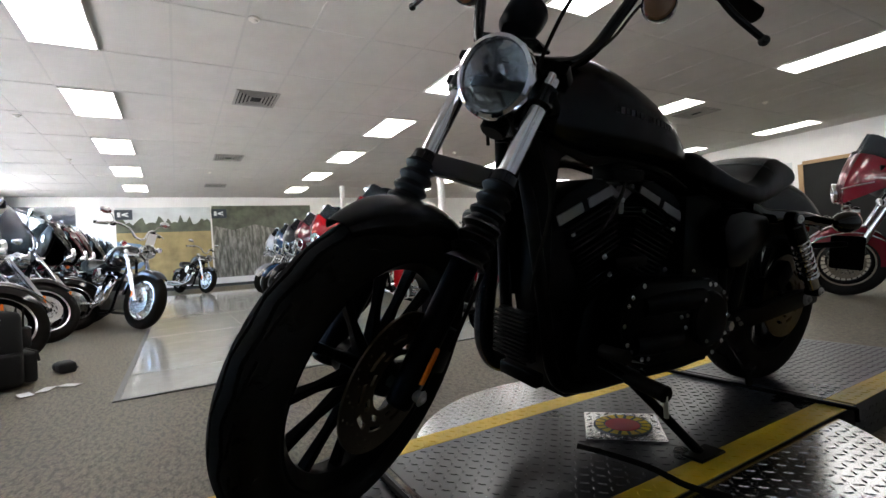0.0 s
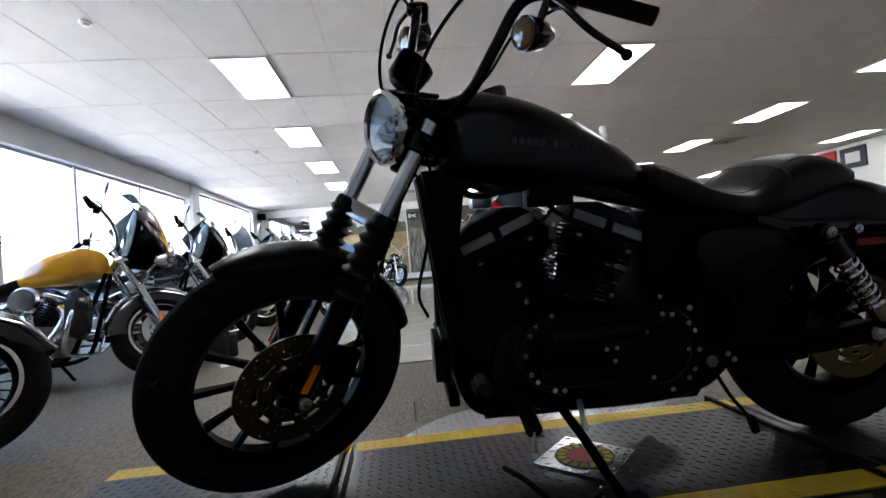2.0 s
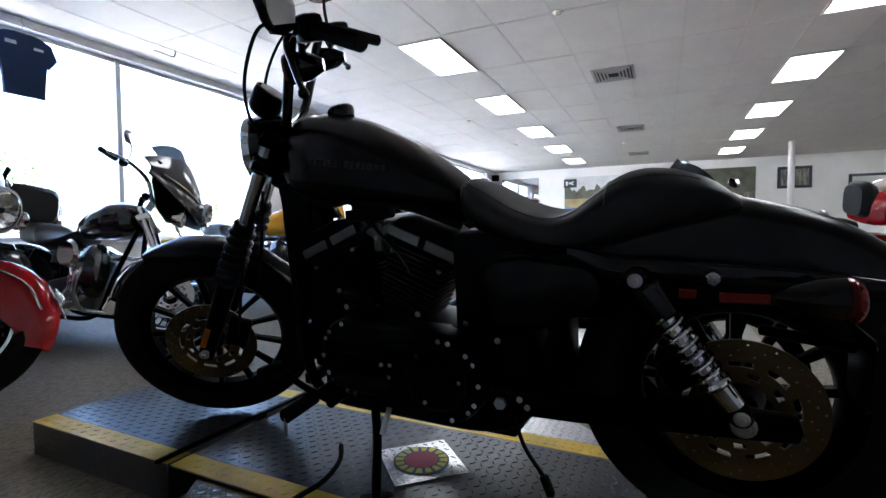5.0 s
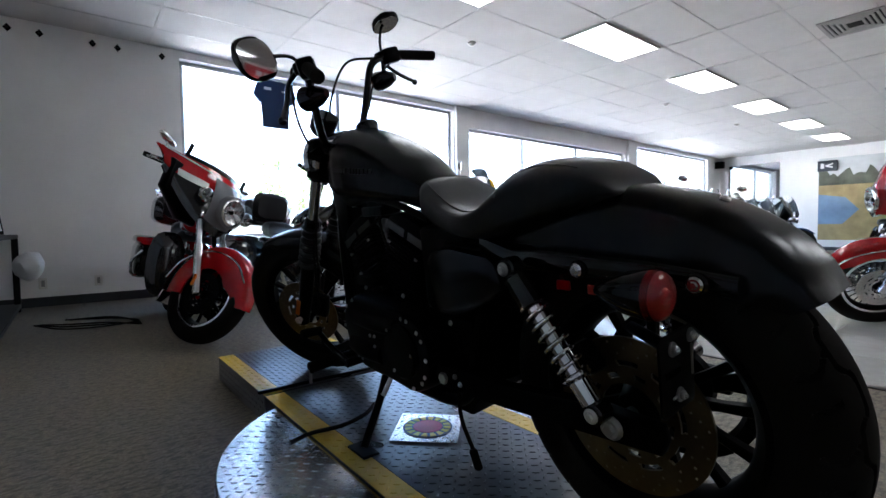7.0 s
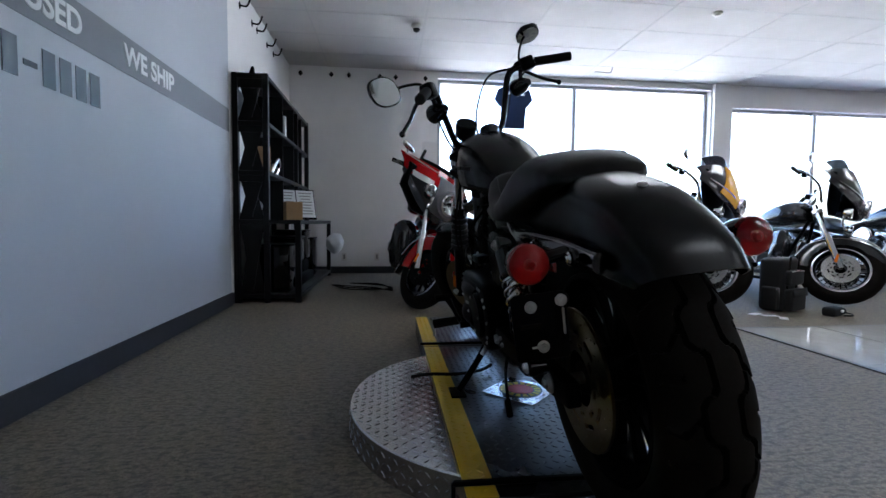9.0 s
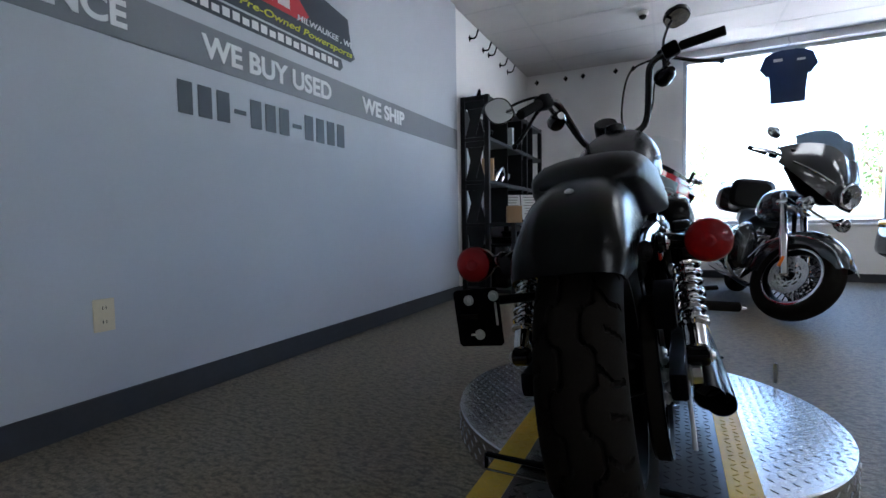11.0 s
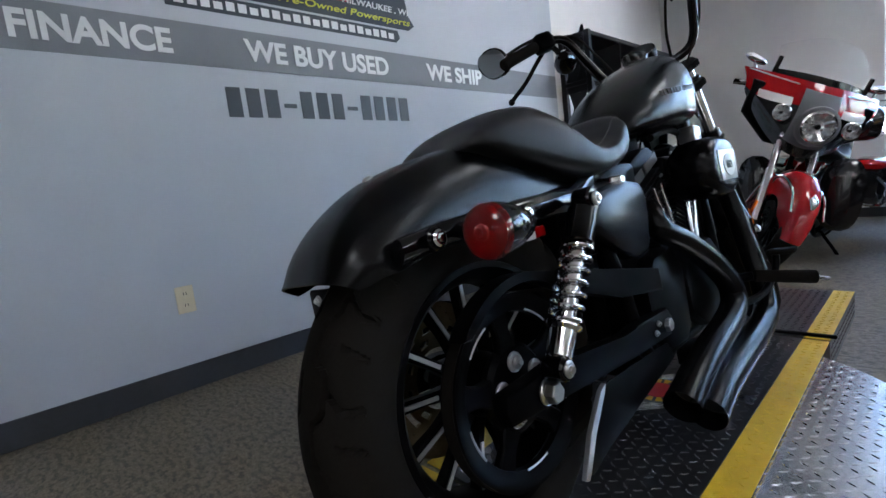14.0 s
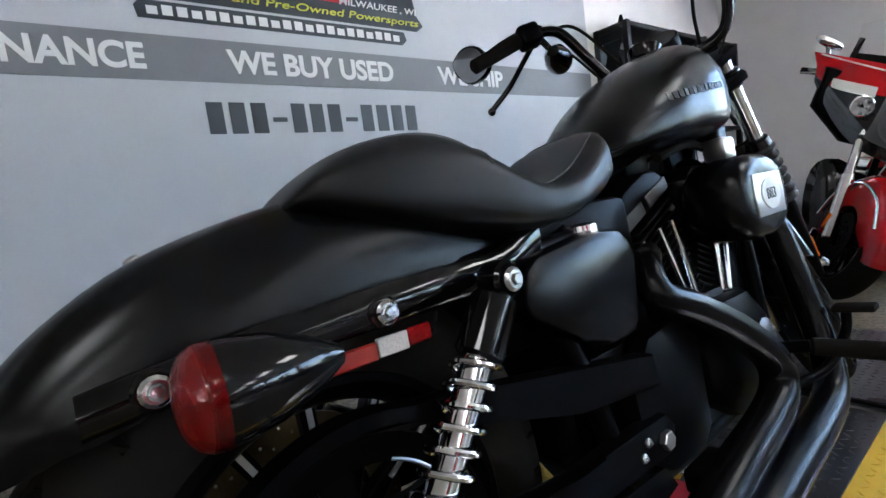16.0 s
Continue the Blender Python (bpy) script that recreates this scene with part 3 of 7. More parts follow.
# rear wheel
rw = hpart("rear_wheel", RAX, False, "black cast rear wheel with belt pulley")
obj("tyre", tyre(0.322, 0.150, 0.066, 15, style=1, n=600, m=168, depth=0.012), M_rubber, rw, "wide black tyre with block tread")
obj("rim", lathe([(-0.060, 0.212), (-0.055, 0.217), (-0.046, 0.206), (-0.030, 0.190), (0.030, 0.190), (0.046, 0.206), (0.055, 0.217), (0.060, 0.212), (0.060, 0.202), (0.040, 0.186), (0.024, 0.178), (-0.024, 0.178), (-0.040, 0.186), (-0.060, 0.202)], 96), M_black, rw)
obj("hub", lathe([(-0.085, 0.012), (-0.085, 0.034), (-0.050, 0.045), (-0.026, 0.056), (0.026, 0.056), (0.050, 0.045), (0.085, 0.034), (0.085, 0.012)], 40), M_black, rw)
spokes(rw, 13, 0.050, 0.186, M_black, (0.026, 0.020), 0.022, 0.004, M_badge)
obj("brake_disc", drilled_disc(0.058, 0.146, -0.092, 0.006), M_disc, rw, "bronze-tinted drilled brake disc")
pul = obj("belt_pulley", lathe([(0.086, 0.134), (0.086, 0.156), (0.116, 0.156), (0.116, 0.150), (0.110, 0.138), (0.108, 0.126), (0.098, 0.124)], 96), M_black, rw, "dark gloss open belt pulley")
obj("pulley_hub", lathe([(0.084, 0.014), (0.084, 0.070), (0.098, 0.074), (0.106, 0.066), (0.108, 0.028), (0.112, 0.014)], 48), M_black, pul)
for k in range(5):
    a = 2 * math.pi * k / 5 + 0.42
    arm = rings([[(x, r_ * math.cos(a) - w * math.sin(a), r_ * math.sin(a) + w * math.cos(a)) for x, w in ((0.088, -h), (0.104, -h), (0.104, h), (0.088, h))] for r_, h in ((0.060, 0.024), (0.095, 0.016), (0.132, 0.022))], True)
    bmesh.ops.bevel(arm, geom=arm.edges[:], offset=0.003, segments=1, affect="EDGES")
    obj("pulley_spoke", arm, M_black, pul)
    c = Vector((0.108, 0.046 * math.cos(a), 0.046 * math.sin(a)))
    obj("washer", rod(c, c + Vector((0.003, 0, 0)), 0.0165, 0.0165, 24), M_badge, pul, "bright washer")
    bolt(pul, c + Vector((0.003, 0, 0)), (1, 0, 0), 0.0115, 0.009)
    obj("slot_edge", tube([(0.1075, 0.128 * math.cos(a + q), 0.128 * math.sin(a + q)) for q in (0.34, 0.45, 0.56, 0.67, 0.78)], 0.0022, 6, 2), M_badge, pul, "bare edge of the opening")
obj("axle", rod((-0.165, 0, 0), (0.165, 0, 0), 0.012), M_steel, rw)
obj("axle_washer", rod((0.158, 0, 0), (0.163, 0, 0), 0.021, 0.021, 28), M_steel, rw)
obj("axle_nut", rod((0.163, 0, 0), (0.181, 0, 0), 0.0175, 0.0165, 6, None, 0.002), M_steel, rw, "large hexagonal axle nut", smooth=0)
bolt(rw, (-0.150, 0, 0), (-1, 0, 0), 0.022, 0.014, M_steel, "axle_nut")

# drive belt and its guard
belt = []
for k in range(40):
    a = radians(-95 + 190 * k / 39)
    belt.append((RAX.y - 0.158 * math.cos(a), RAX.z + 0.158 * math.sin(a)))
outer = belt + [(-0.25, 0.395), (-0.25, 0.235)]
inner = [(y + (0.006 if y < -0.4 else 0) * (1 if y < RAX.y else 0.3), z - 0.006 * (1 if z > RAX.z else -1)) for y, z in outer]
b = rings([[(0.091, y, z) for y, z in outer], [(0.112, y, z) for y, z in outer], [(0.112, y, z) for y, z in inner], [(0.091, y, z) for y, z in inner]], False, None, True)
hp("drive_belt", b, M_rubber)
arc = lambda r_, angles: [(RAX.y + r_ * math.cos(radians(a)), RAX.z + r_ * math.sin(radians(a))) for a in angles]
hp("belt_guard", slab(arc(0.187, range(140, 63, -6)) + [(-0.620, 0.487), (-0.265, 0.419), (-0.262, 0.368), (-0.45, 0.395), (-0.62, 0.448)] + arc(0.172, range(64, 141, 6)), 0.034, 0.003, at=0.116), M_black, label="black upper belt guard with a thin rolled edge")
blade = hp("debris_guard", slab([(-0.690, 0.150), (-0.655, 0.205), (-0.600, 0.258), (-0.575, 0.268), (-0.30, 0.255), (-0.275, 0.216), (-0.45, 0.188), (-0.62, 0.158), (-0.672, 0.142)], 0.004, 0.001, at=0.150), M_black, label="dark belt debris guard")
obj("guard_edge", slab([(-0.702, 0.146), (-0.664, 0.208), (-0.606, 0.264), (-0.588, 0.270), (-0.596, 0.256), (-0.648, 0.204), (-0.684, 0.150), (-0.692, 0.142)], 0.010, 0.001, at=0.147), M_badge, blade, "bare grey edge")

# swingarm
for sx in (-1, 1):
    arm = hp("swingarm", slab([(-0.845, 0.300), (-0.852, 0.322), (-0.845, 0.347), (-0.72, 0.352), (-0.48, 0.320), (-0.43, 0.330), (-0.27, 0.326), (-0.25, 0.300), (-0.27, 0.266), (-0.45, 0.274), (-0.70, 0.292)], 0.030, 0.005, at=sx * 0.140 - 0.015), M_black, label="black box-section swingarm")
    obj("pivot_bolt", rod((sx * 0.155, -0.290, 0.294), (sx * 0.166, -0.290, 0.294), 0.0155, 0.0150, 6, None, 0.0015), M_steel, arm, "hexagonal pivot bolt", smooth=0)
    for y, z in ((-0.335, 0.308), (-0.352, 0.292)):
        bolt(arm, (sx * 0.155, y, z), (sx, 0, 0), 0.007, 0.006)

# rear shocks
for sx in (-1, 1):
    t0, t1 = Vector((sx * 0.178, -0.575, 0.600)), Vector((sx * 0.178, -0.750, 0.357))
    d = (t1 - t0).normalized()
    at = lambda s: t0 + (t1 - t0) * s
    sh = hpart("shock_absorber", (0, 0, 0), label="chrome coil-over rear shock absorber")
    obj("upper_eye", rod(t0 + Vector((-0.018, 0, 0)), t0 + Vector((0.018, 0, 0)), 0.022), M_gloss, sh)
    obj("upper_cover", rod(at(0.06), at(0.30), 0.0265, 0.0275, 24), M_gloss, sh, "gloss black upper cover")
    obj("shaft", rod(at(0.28), at(0.80), 0.0165, 0.0165, 20), M_chrome, sh)
    pts = []
    _, u, v = frame_of(d)
    for k in range(0, 7 * 18 + 1):
        s = 0.28 + 0.50 * k / (7 * 18)
        a = 2 * math.pi * k / 18
        pts.append(at(s) + (u * math.cos(a) + v * math.sin(a)) * 0.0255)
    obj("spring", tube(pts, 0.0038, 8, 1), M_chrome, sh, "chrome coil spring")
    obj("collar", rod(at(0.755), at(0.80), 0.029, 0.029, 24), M_chrome, sh)
    obj("lower_body", rod(at(0.79), at(0.955), 0.0215, 0.0205, 24), M_chrome, sh)
    obj("lower_eye", rod(t1 + Vector((-0.020, 0, 0)), t1 + Vector((0.020, 0, 0)), 0.020), M_gloss, sh)
    for c in (t0, t1):
        bolt(sh, c + Vector((sx * 0.018, 0, 0)), (sx, 0, 0), 0.0135, 0.008)

# rear fender: a shell swept along its ridge line
RIDGE = curve_points([(0, -0.30, 0.640), (0, -0.45, 0.700), (0, -0.60, 0.735), (0, -0.72, 0.739), (0, -0.80, 0.727), (0, -0.90, 0.697), (0, -0.975, 0.652), (0, -1.02, 0.607), (0, -1.045, 0.562)], 4)


def fender(line, half, drop, thick, flare=0.0, square=0.62, nn=22):
    rows = []
    for i, c in enumerate(line):
        d = (line[min(i + 1, len(line) - 1)] - line[max(i - 1, 0)]).normalized()
        up = Vector((1, 0, 0)).cross(d)
        if up.z < 0 and abs(d.z) < 0.99:
            up = -up
        if i and up.dot(prev) < 0:
            up = -up
        prev = up
        k = i / (len(line) - 1)
        hw, dp = half(k), drop(k)
        out, inn = [], []
        for j in range(nn + 1):
            a = math.pi * (j / nn - 0.5)
            sx, cz = math.sin(a), math.cos(a)
            x = math.copysign(abs(sx) ** square, sx)
            z = 1 - abs(cz) ** square
            out.append(c + Vector((hw * x, 0, 0)) - up * (dp * z))
            inn.append(c + Vector(((hw - thick) * x, 0, 0)) - up * (thick + (dp - thick) * z))
        rows.append(out + inn[::-1])
    return rings(rows, True)


hp("rear_fender", fender(RIDGE, lambda k: 0.098 + 0.006 * k - 0.014 * max(0, (k - 0.85) / 0.15) ** 2, lambda k: 0.125 * math.sqrt(1 - 0.88 * (max(0, k - 0.5) / 0.5) ** 2), 0.004), M_satin, label="matt black bobbed rear fender")
hp("fender_bolt", dish([(0, 0.0085), (0.0035, 0.0085), (0.006, 0.005)], 20, axis="z"), M_steel).matrix_local = Matrix.Translation((0, -0.895, 0.698)) @ Matrix.Rotation(radians(22), 4, "X")
for sx in (-1, 1):
    line = curve_points([(0, -0.44, 0.640), (0, -0.52, 0.608), (0, -0.60, 0.606), (0, -0.72, 0.601), (0, -0.84, 0.594), (0, -0.955, 0.580)], 4)
    rows = []
    for i, c in enumerate(line):
        k = i / (len(line) - 1)
        h = 0.030 - 0.010 * k
        x = 0.118 + 0.012 * math.sin(math.pi * min(1, k * 1.2))
        rows.append([Vector((sx * (x + 0.012 * math.cos(a)), c.y, c.z + h * math.sin(a) * 0.9)) for a in [2 * math.pi * q / 14 for q in range(14)]])
    strut = hp("fender_strut", rings(rows, True), M_gloss, label="gloss black fender strut")
    for y, z in ((-0.704, 0.597), (-0.906, 0.588)):
        obj("washer", rod((sx * 0.134, y, z), (sx * 0.146, y, z), 0.017), M_gloss, strut)
        bolt(strut, (sx * 0.146, y, z), (sx, 0, 0), 0.0125, 0.006, M_chrome)
    refl = hp("side_reflector", block(0.006, 0.080, 0.019, (sx * 0.134, -0.756, 0.560), 0.002, 1), M_red_strip, label="red side reflector")
    if sx > 0:
        obj("clear_section", block(0.0065, 0.036, 0.0192, (sx * 0.1342, -0.698, 0.5623), 0.001, 1), M_prism, refl, "clear prismatic section")
    obj("dark_section", block(0.006, 0.030, 0.019, (sx * 0.134, -0.664, 0.5636), 0.002, 1), M_red_lens, refl)
    sig = hpart("turn_signal", (sx * 0.212, -0.866, 0.584), label="black bullet turn signal with red lens")
    obj("housing", dish([(-0.018, 0.036), (-0.005, 0.037), (0.025, 0.033), (0.058, 0.021), (0.080, 0.008)], 32, axis="y"), M_gloss, sig)
    obj("lens", dish([(-0.037, 0.004), (-0.036, 0.014), (-0.033, 0.024), (-0.028, 0.032), (-0.020, 0.0365), (-0.010, 0.0375)], 32, axis="y"), M_signal, sig, "round red lens")
    obj("reflector", dish([(-0.0200, 0.0345), (-0.0190, 0.028), (-0.0185, 0.014)], 24, axis="y"), M_badge, sig, "bright reflector behind the lens")
    obj("bulb", dish([(-0.0186, 0.010), (-0.026, 0.010), (-0.030, 0.006)], 16, axis="y"), M_badge, sig)
    obj("stem", rod((-sx * 0.03, 0.02, 0), (-sx * 0.085, 0.02, 0.01), 0.013), M_gloss, sig)

# side plate bracket
pb = hpart("plate_bracket", (-0.207, -0.905, 0.478), label="black side-mounted number plate bracket, empty")
obj("plate", slab([(-0.048, -0.052), (-0.050, 0.052), (-0.043, 0.058), (0.043, 0.058), (0.048, 0.052), (0.048, -0.052), (0.042, -0.058), (-0.042, -0.058)], 0.004, 0.001, plane="xz", at=0.0), M_black, pb)
obj("arm", rod((0.0, 0.01, 0.03), (0.09, 0.12, 0.02), 0.010), M_black, pb)
obj("slot", block(0.0045, 0.003, 0.046, (0.040, -0.0012, 0.006), 0.001, 1), M_steel, pb, "slim bright slot in the plate", smooth=0)
obj("slot", block(0.016, 0.003, 0.004, (-0.012, -0.0012, -0.034), 0.001, 1), M_steel, pb, "slim bright slot in the plate", smooth=0)
obj("crossbar", block(0.040, 0.003, 0.010, (-0.018, -0.0015, 0.003), 0.001, 1), M_gloss, pb, smooth=0)
for x, z in ((-0.016, 0.036), (0.038, 0.042), (0.000, -0.034)):
    obj("washer", dish([(0.0, 0.0105), (-0.0025, 0.0105)], 20, at=(x, 0.0, z)), M_steel, pb)
    bolt(pb, (x, -0.0025, z), (0, -1, 0), 0.0068, 0.006)

# frame
bm = None
for sx in (-1, 1):
    bm = tube([(sx * 0.03, 0.40, 0.80), (sx * 0.055, 0.375, 0.62), (sx * 0.075, 0.345, 0.38), (sx * 0.080, 0.325, 0.25), (sx * 0.082, 0.26, 0.195), (sx * 0.085, 0.05, 0.188), (sx * 0.095, -0.22, 0.195), (sx * 0.115, -0.34, 0.26), (sx * 0.12, -0.40, 0.42), (sx * 0.11, -0.46, 0.60)], 0.0165, 12, 5, bm)
    bm = tube([(sx * 0.11, -0.30, 0.62), (sx * 0.11, -0.46, 0.615), (sx * 0.108, -0.62, 0.600)], 0.016, 12, 4, bm)
bm = tube([(0, 0.40, 0.86), (0, 0.25, 0.83), (0, 0.0, 0.76), (0, -0.22, 0.70)], 0.026, 14, 4, bm)
hp("frame", bm, M_engine, label="black tubular steel frame")
hp("steering_head", rod(AX0 + AXD * -0.10, AX0 + AXD * 0.06, 0.033, 0.033, 24), M_black)
reg = hpart("regulator", (0, 0.375, 0.33), label="finned black regulator at the front tubes")
obj("body", block(0.13, 0.02, 0.12, (0, -0.006, 0), 0.003, 1), M_engine, reg)
for k in range(11):
    obj("fin", block(0.126, 0.022, 0.0045, (0, 0.012, -0.052 + 0.0104 * k), 0.0012, 1), M_engine, reg, smooth=0)
obj("lower_guard", block(0.14, 0.03, 0.035, (0, -0.02, -0.105), 0.006), M_black, reg)

# engine
CR = Vector((0, 0.075, 0.295))
hp("crankcase", slab([(0.245, 0.20), (0.262, 0.30), (0.235, 0.395), (0.165, 0.445), (0.0, 0.452), (-0.10, 0.435), (-0.22, 0.405), (-0.315, 0.355), (-0.330, 0.27), (-0.27, 0.205), (-0.10, 0.175), (0.16, 0.170)], 0.19, 0.018, at=-0.095), M_engine, label="black V-twin crankcase")
for nm, sy in (("front_cylinder", 1), ("rear_cylinder", -1)):
    tilt = Matrix.Translation(CR) @ Matrix.Rotation(radians(-22.5 * sy), 4, "X")
    cyl = hpart(nm, (0, 0, 0), label="black finned cylinder and head")
    for k in range(11):
        z = 0.145 + 0.0135 * k
        w = 0.158 if k < 8 else 0.166
        obj("fin", moved(block(w, 0.148 + (0.01 if k > 7 else 0), 0.0062, (0, 0, z), 0.0018, 1), tilt), M_engine, cyl, smooth=0)
    obj("barrel", moved(rod((0, 0, 0.12), (0, 0, 0.30), 0.060, 0.060, 32), tilt), M_engine, cyl)
    b = None
    for k in range(5):
        b = block(0.172, 0.170 - 0.004 * k, 0.007, (0, 0, 0.300 + 0.0135 * k), 0.002, 1, None, b)
    b = block(0.14, 0.13, 0.07, (0, 0, 0.325), 0.012, 2, None, b)
    obj("head", moved(b, tilt), M_engine, cyl)
    rk = slab([(-0.105, 0.362), (-0.105, 0.392), (-0.085, 0.418), (-0.045, 0.432), (0.045, 0.432), (0.085, 0.418), (0.105, 0.392), (0.105, 0.362)], 0.15, 0.010, at=-0.075)
    rock = obj("rocker_cover", moved(rk, tilt), M_engine, cyl)
    for sx in (-1, 1):
        for y0_, y1_ in ((-0.100, -0.010), (0.010, 0.100)):
            e = block(0.004, y1_ - y0_, 0.026, (sx * 0.0765, (y0_ + y1_) / 2, 0.382), 0.0015, 1)
            obj("machined_edge", moved(e, tilt), M_machined, rock, "bare machined edge")
        for y in (-0.07, 0.07):
            p = tilt @ Vector((sx * 0.080, y, 0.335))
            bolt(cyl, p, (sx, 0, 0), 0.007, 0.006)
    spark = [tilt @ Vector((-0.085, 0.0, 0.30)), tilt @ Vector((-0.12, 0.02 * -sy, 0.34)), Vector((-0.07, 0.075, 0.70)), Vector((-0.03, 0.075, 0.74))]
    obj("spark_lead", tube(spark, 0.005, 8, 5), M_rubber, cyl)
mount = hpart("top_mount", (-0.055, 0.072, 0.66), label="dark cast engine mount between the cylinders")
b = block(0.012, 0.022, 0.075, (0, 0, 0), 0.004)
for a in (-55, 55):
    b = block(0.012, 0.020, 0.065, (0, math.sin(radians(a)) * 0.03, 0.018), 0.004, 2, Matrix.Rotation(radians(-a), 3, "X"), b)
obj("bracket", b, M_machined, mount)
bolt(mount, (-0.007, 0, 0.0), (-1, 0, 0), 0.006, 0.005)

# left: primary cover with its screws
prim = hpart("primary_cover", (0, 0, 0), label="black primary drive cover with bright screws")
out = []
for a in range(-90, 91, 15):
    out.append((0.100 + 0.105 * math.cos(radians(a)), 0.362 + 0.108 * math.sin(radians(a))))
for a in range(90, 271, 15):
    out.append((-0.150 + 0.110 * math.cos(radians(a)), 0.335 + 0.112 * math.sin(radians(a))))
obj("cover", slab(out, 0.085, 0.020, at=-0.178), M_engine, prim)
obj("derby_cover", dish([(0.0, 0.076), (-0.010, 0.078), (-0.017, 0.070), (-0.019, 0.03)], 48, axis="x", at=(-0.176, -0.140, 0.340)), M_engine, prim)
obj("chain_bulge", tube([(-0.165, 0.12, 0.40), (-0.176, 0.0, 0.402), (-0.168, -0.12, 0.40)], 0.028, 14, 5), M_engine, prim)
obj("lower_bulge", tube([(-0.165, 0.15, 0.31), (-0.176, 0.07, 0.305), (-0.165, -0.02, 0.30)], 0.030, 14, 5), M_engine, prim)
for k in range(16):
    y, z = out[int(k * len(out) / 16)]
    cy, cz = (0.100, 0.362) if y > -0.02 else (-0.150, 0.335)
    bolt(prim, (-0.176, cy + (y - cy) * 0.87, cz + (z - cz) * 0.87), (-1, 0, 0), 0.0062, 0.004)
for y, z in ((-0.10, 0.398), (-0.205, 0.345), (-0.115, 0.285), (0.0, 0.365), (-0.025, 0.366), (-0.02, 0.335)):
    bolt(prim, (-0.194, y, z), (-1, 0, 0), 0.0055, 0.004)
for y, z in ((0.16, 0.475), (0.06, 0.49), (-0.06, 0.47), (-0.19, 0.455), (-0.27, 0.42), (0.18, 0.52)):
    bolt(prim, (-0.100, y, z), (-1, 0, 0), 0.0075, 0.006)
b = block(0.05, 0.12, 0.03, (-0.105, 0.11, 0.505), 0.006)
hp("cylinder_base_plate", b, M_engine)

# right: cam cover, pushrod tubes, air cleaner
cam_cover = hpart("cam_cover", (0, 0, 0), label="black cam cover with round inspection plate")
obj("cover", slab([(0.235, 0.26), (0.225, 0.36), (0.15, 0.43), (-0.02, 0.435), (-0.08, 0.36), (-0.07, 0.26), (0.02, 0.205), (0.17, 0.205)], 0.05, 0.014, at=0.088), M_engine, cam_cover)
obj("inspection_plate", dish([(0.0, 0.046), (0.008, 0.047), (0.013, 0.040), (0.014, 0.02)], 40, axis="x", at=(0.137, 0.170, 0.315)), M_machined, cam_cover)
for a in (0.6, 2.7, 4.8):
    bolt(cam_cover, (0.148, 0.170 + 0.033 * math.cos(a), 0.315 + 0.033 * math.sin(a)), (1, 0, 0), 0.005, 0.004)
hp("sprocket_cover", slab([(-0.10, 0.24), (-0.09, 0.40), (-0.16, 0.452), (-0.25, 0.44), (-0.315, 0.37), (-0.31, 0.27), (-0.24, 0.215), (-0.14, 0.21)], 0.055, 0.016, at=0.085), M_engine, label="black belt sprocket cover")
for k, (y0_, z0_, y1_, z1_) in enumerate(((0.175, 0.42, 0.222, 0.600), (0.145, 0.425, 0.165, 0.610), (0.03, 0.425, -0.005, 0.610), (0.0, 0.42, -0.06, 0.600))):
    hp("pushrod_tube", rod((0.088, y0_, z0_), (0.086, y1_, z1_), 0.0085, 0.0075, 16), M_chrome, label="chrome pushrod tube")
    hp("tappet_block", block(0.035, 0.03, 0.03, (0.092, y0_, z0_ - 0.008), 0.004), M_engine)
air = hpart("air_cleaner", (0.155, 0.105, 0.622), label="matt black oval air cleaner with a badge plate")
sec = []
for x, s in ((-0.055, 0.74), (-0.030, 0.96), (0.0, 1.0), (0.035, 0.99), (0.055, 0.93), (0.066, 0.80), (0.068, 0.60)):
    ring = []
    for k in range(40):
        a = 2 * math.pi * k / 40
        c, q = math.cos(a), math.sin(a)
        ring.append((x, s * 0.118 * math.copysign(abs(c) ** 0.72, c), s * 0.084 * math.copysign(abs(q) ** 0.72, q)))
    sec.append(ring)
obj("cover", rings(sec, True), M_satin, air)
obj("badge_recess", slab([(-0.066, -0.040), (-0.072, 0.0), (-0.066, 0.040), (0.066, 0.040), (0.072, 0.0), (0.066, -0.040)], 0.004, 0.0015, at=0.0665), M_badge, air, "satin aluminium inset")
obj("badge", slab([(0.045 * math.cos(a), 0.030 * math.sin(a)) for a in [2 * math.pi * k / 28 for k in range(28)]], 0.003, 0.001, at=0.0702), M_letter_white, air, "small oval badge plate")
words("number", "883", 0.030, M_letter, Matrix(((0, 0, 1, 0.0745), (1, 0, 0, -0.028), (0, 1, 0, -0.010), (0, 0, 0, 1))), air, 0.0005)
hp("intake", tube([(0.10, 0.085, 0.63), (0.05, 0.075, 0.64), (0.0, 0.072, 0.63)], 0.032, 16, 4), M_engine)
hp("carburettor", block(0.07, 0.075, 0.075, (0.055, 0.075, 0.645), 0.012), M_engine)

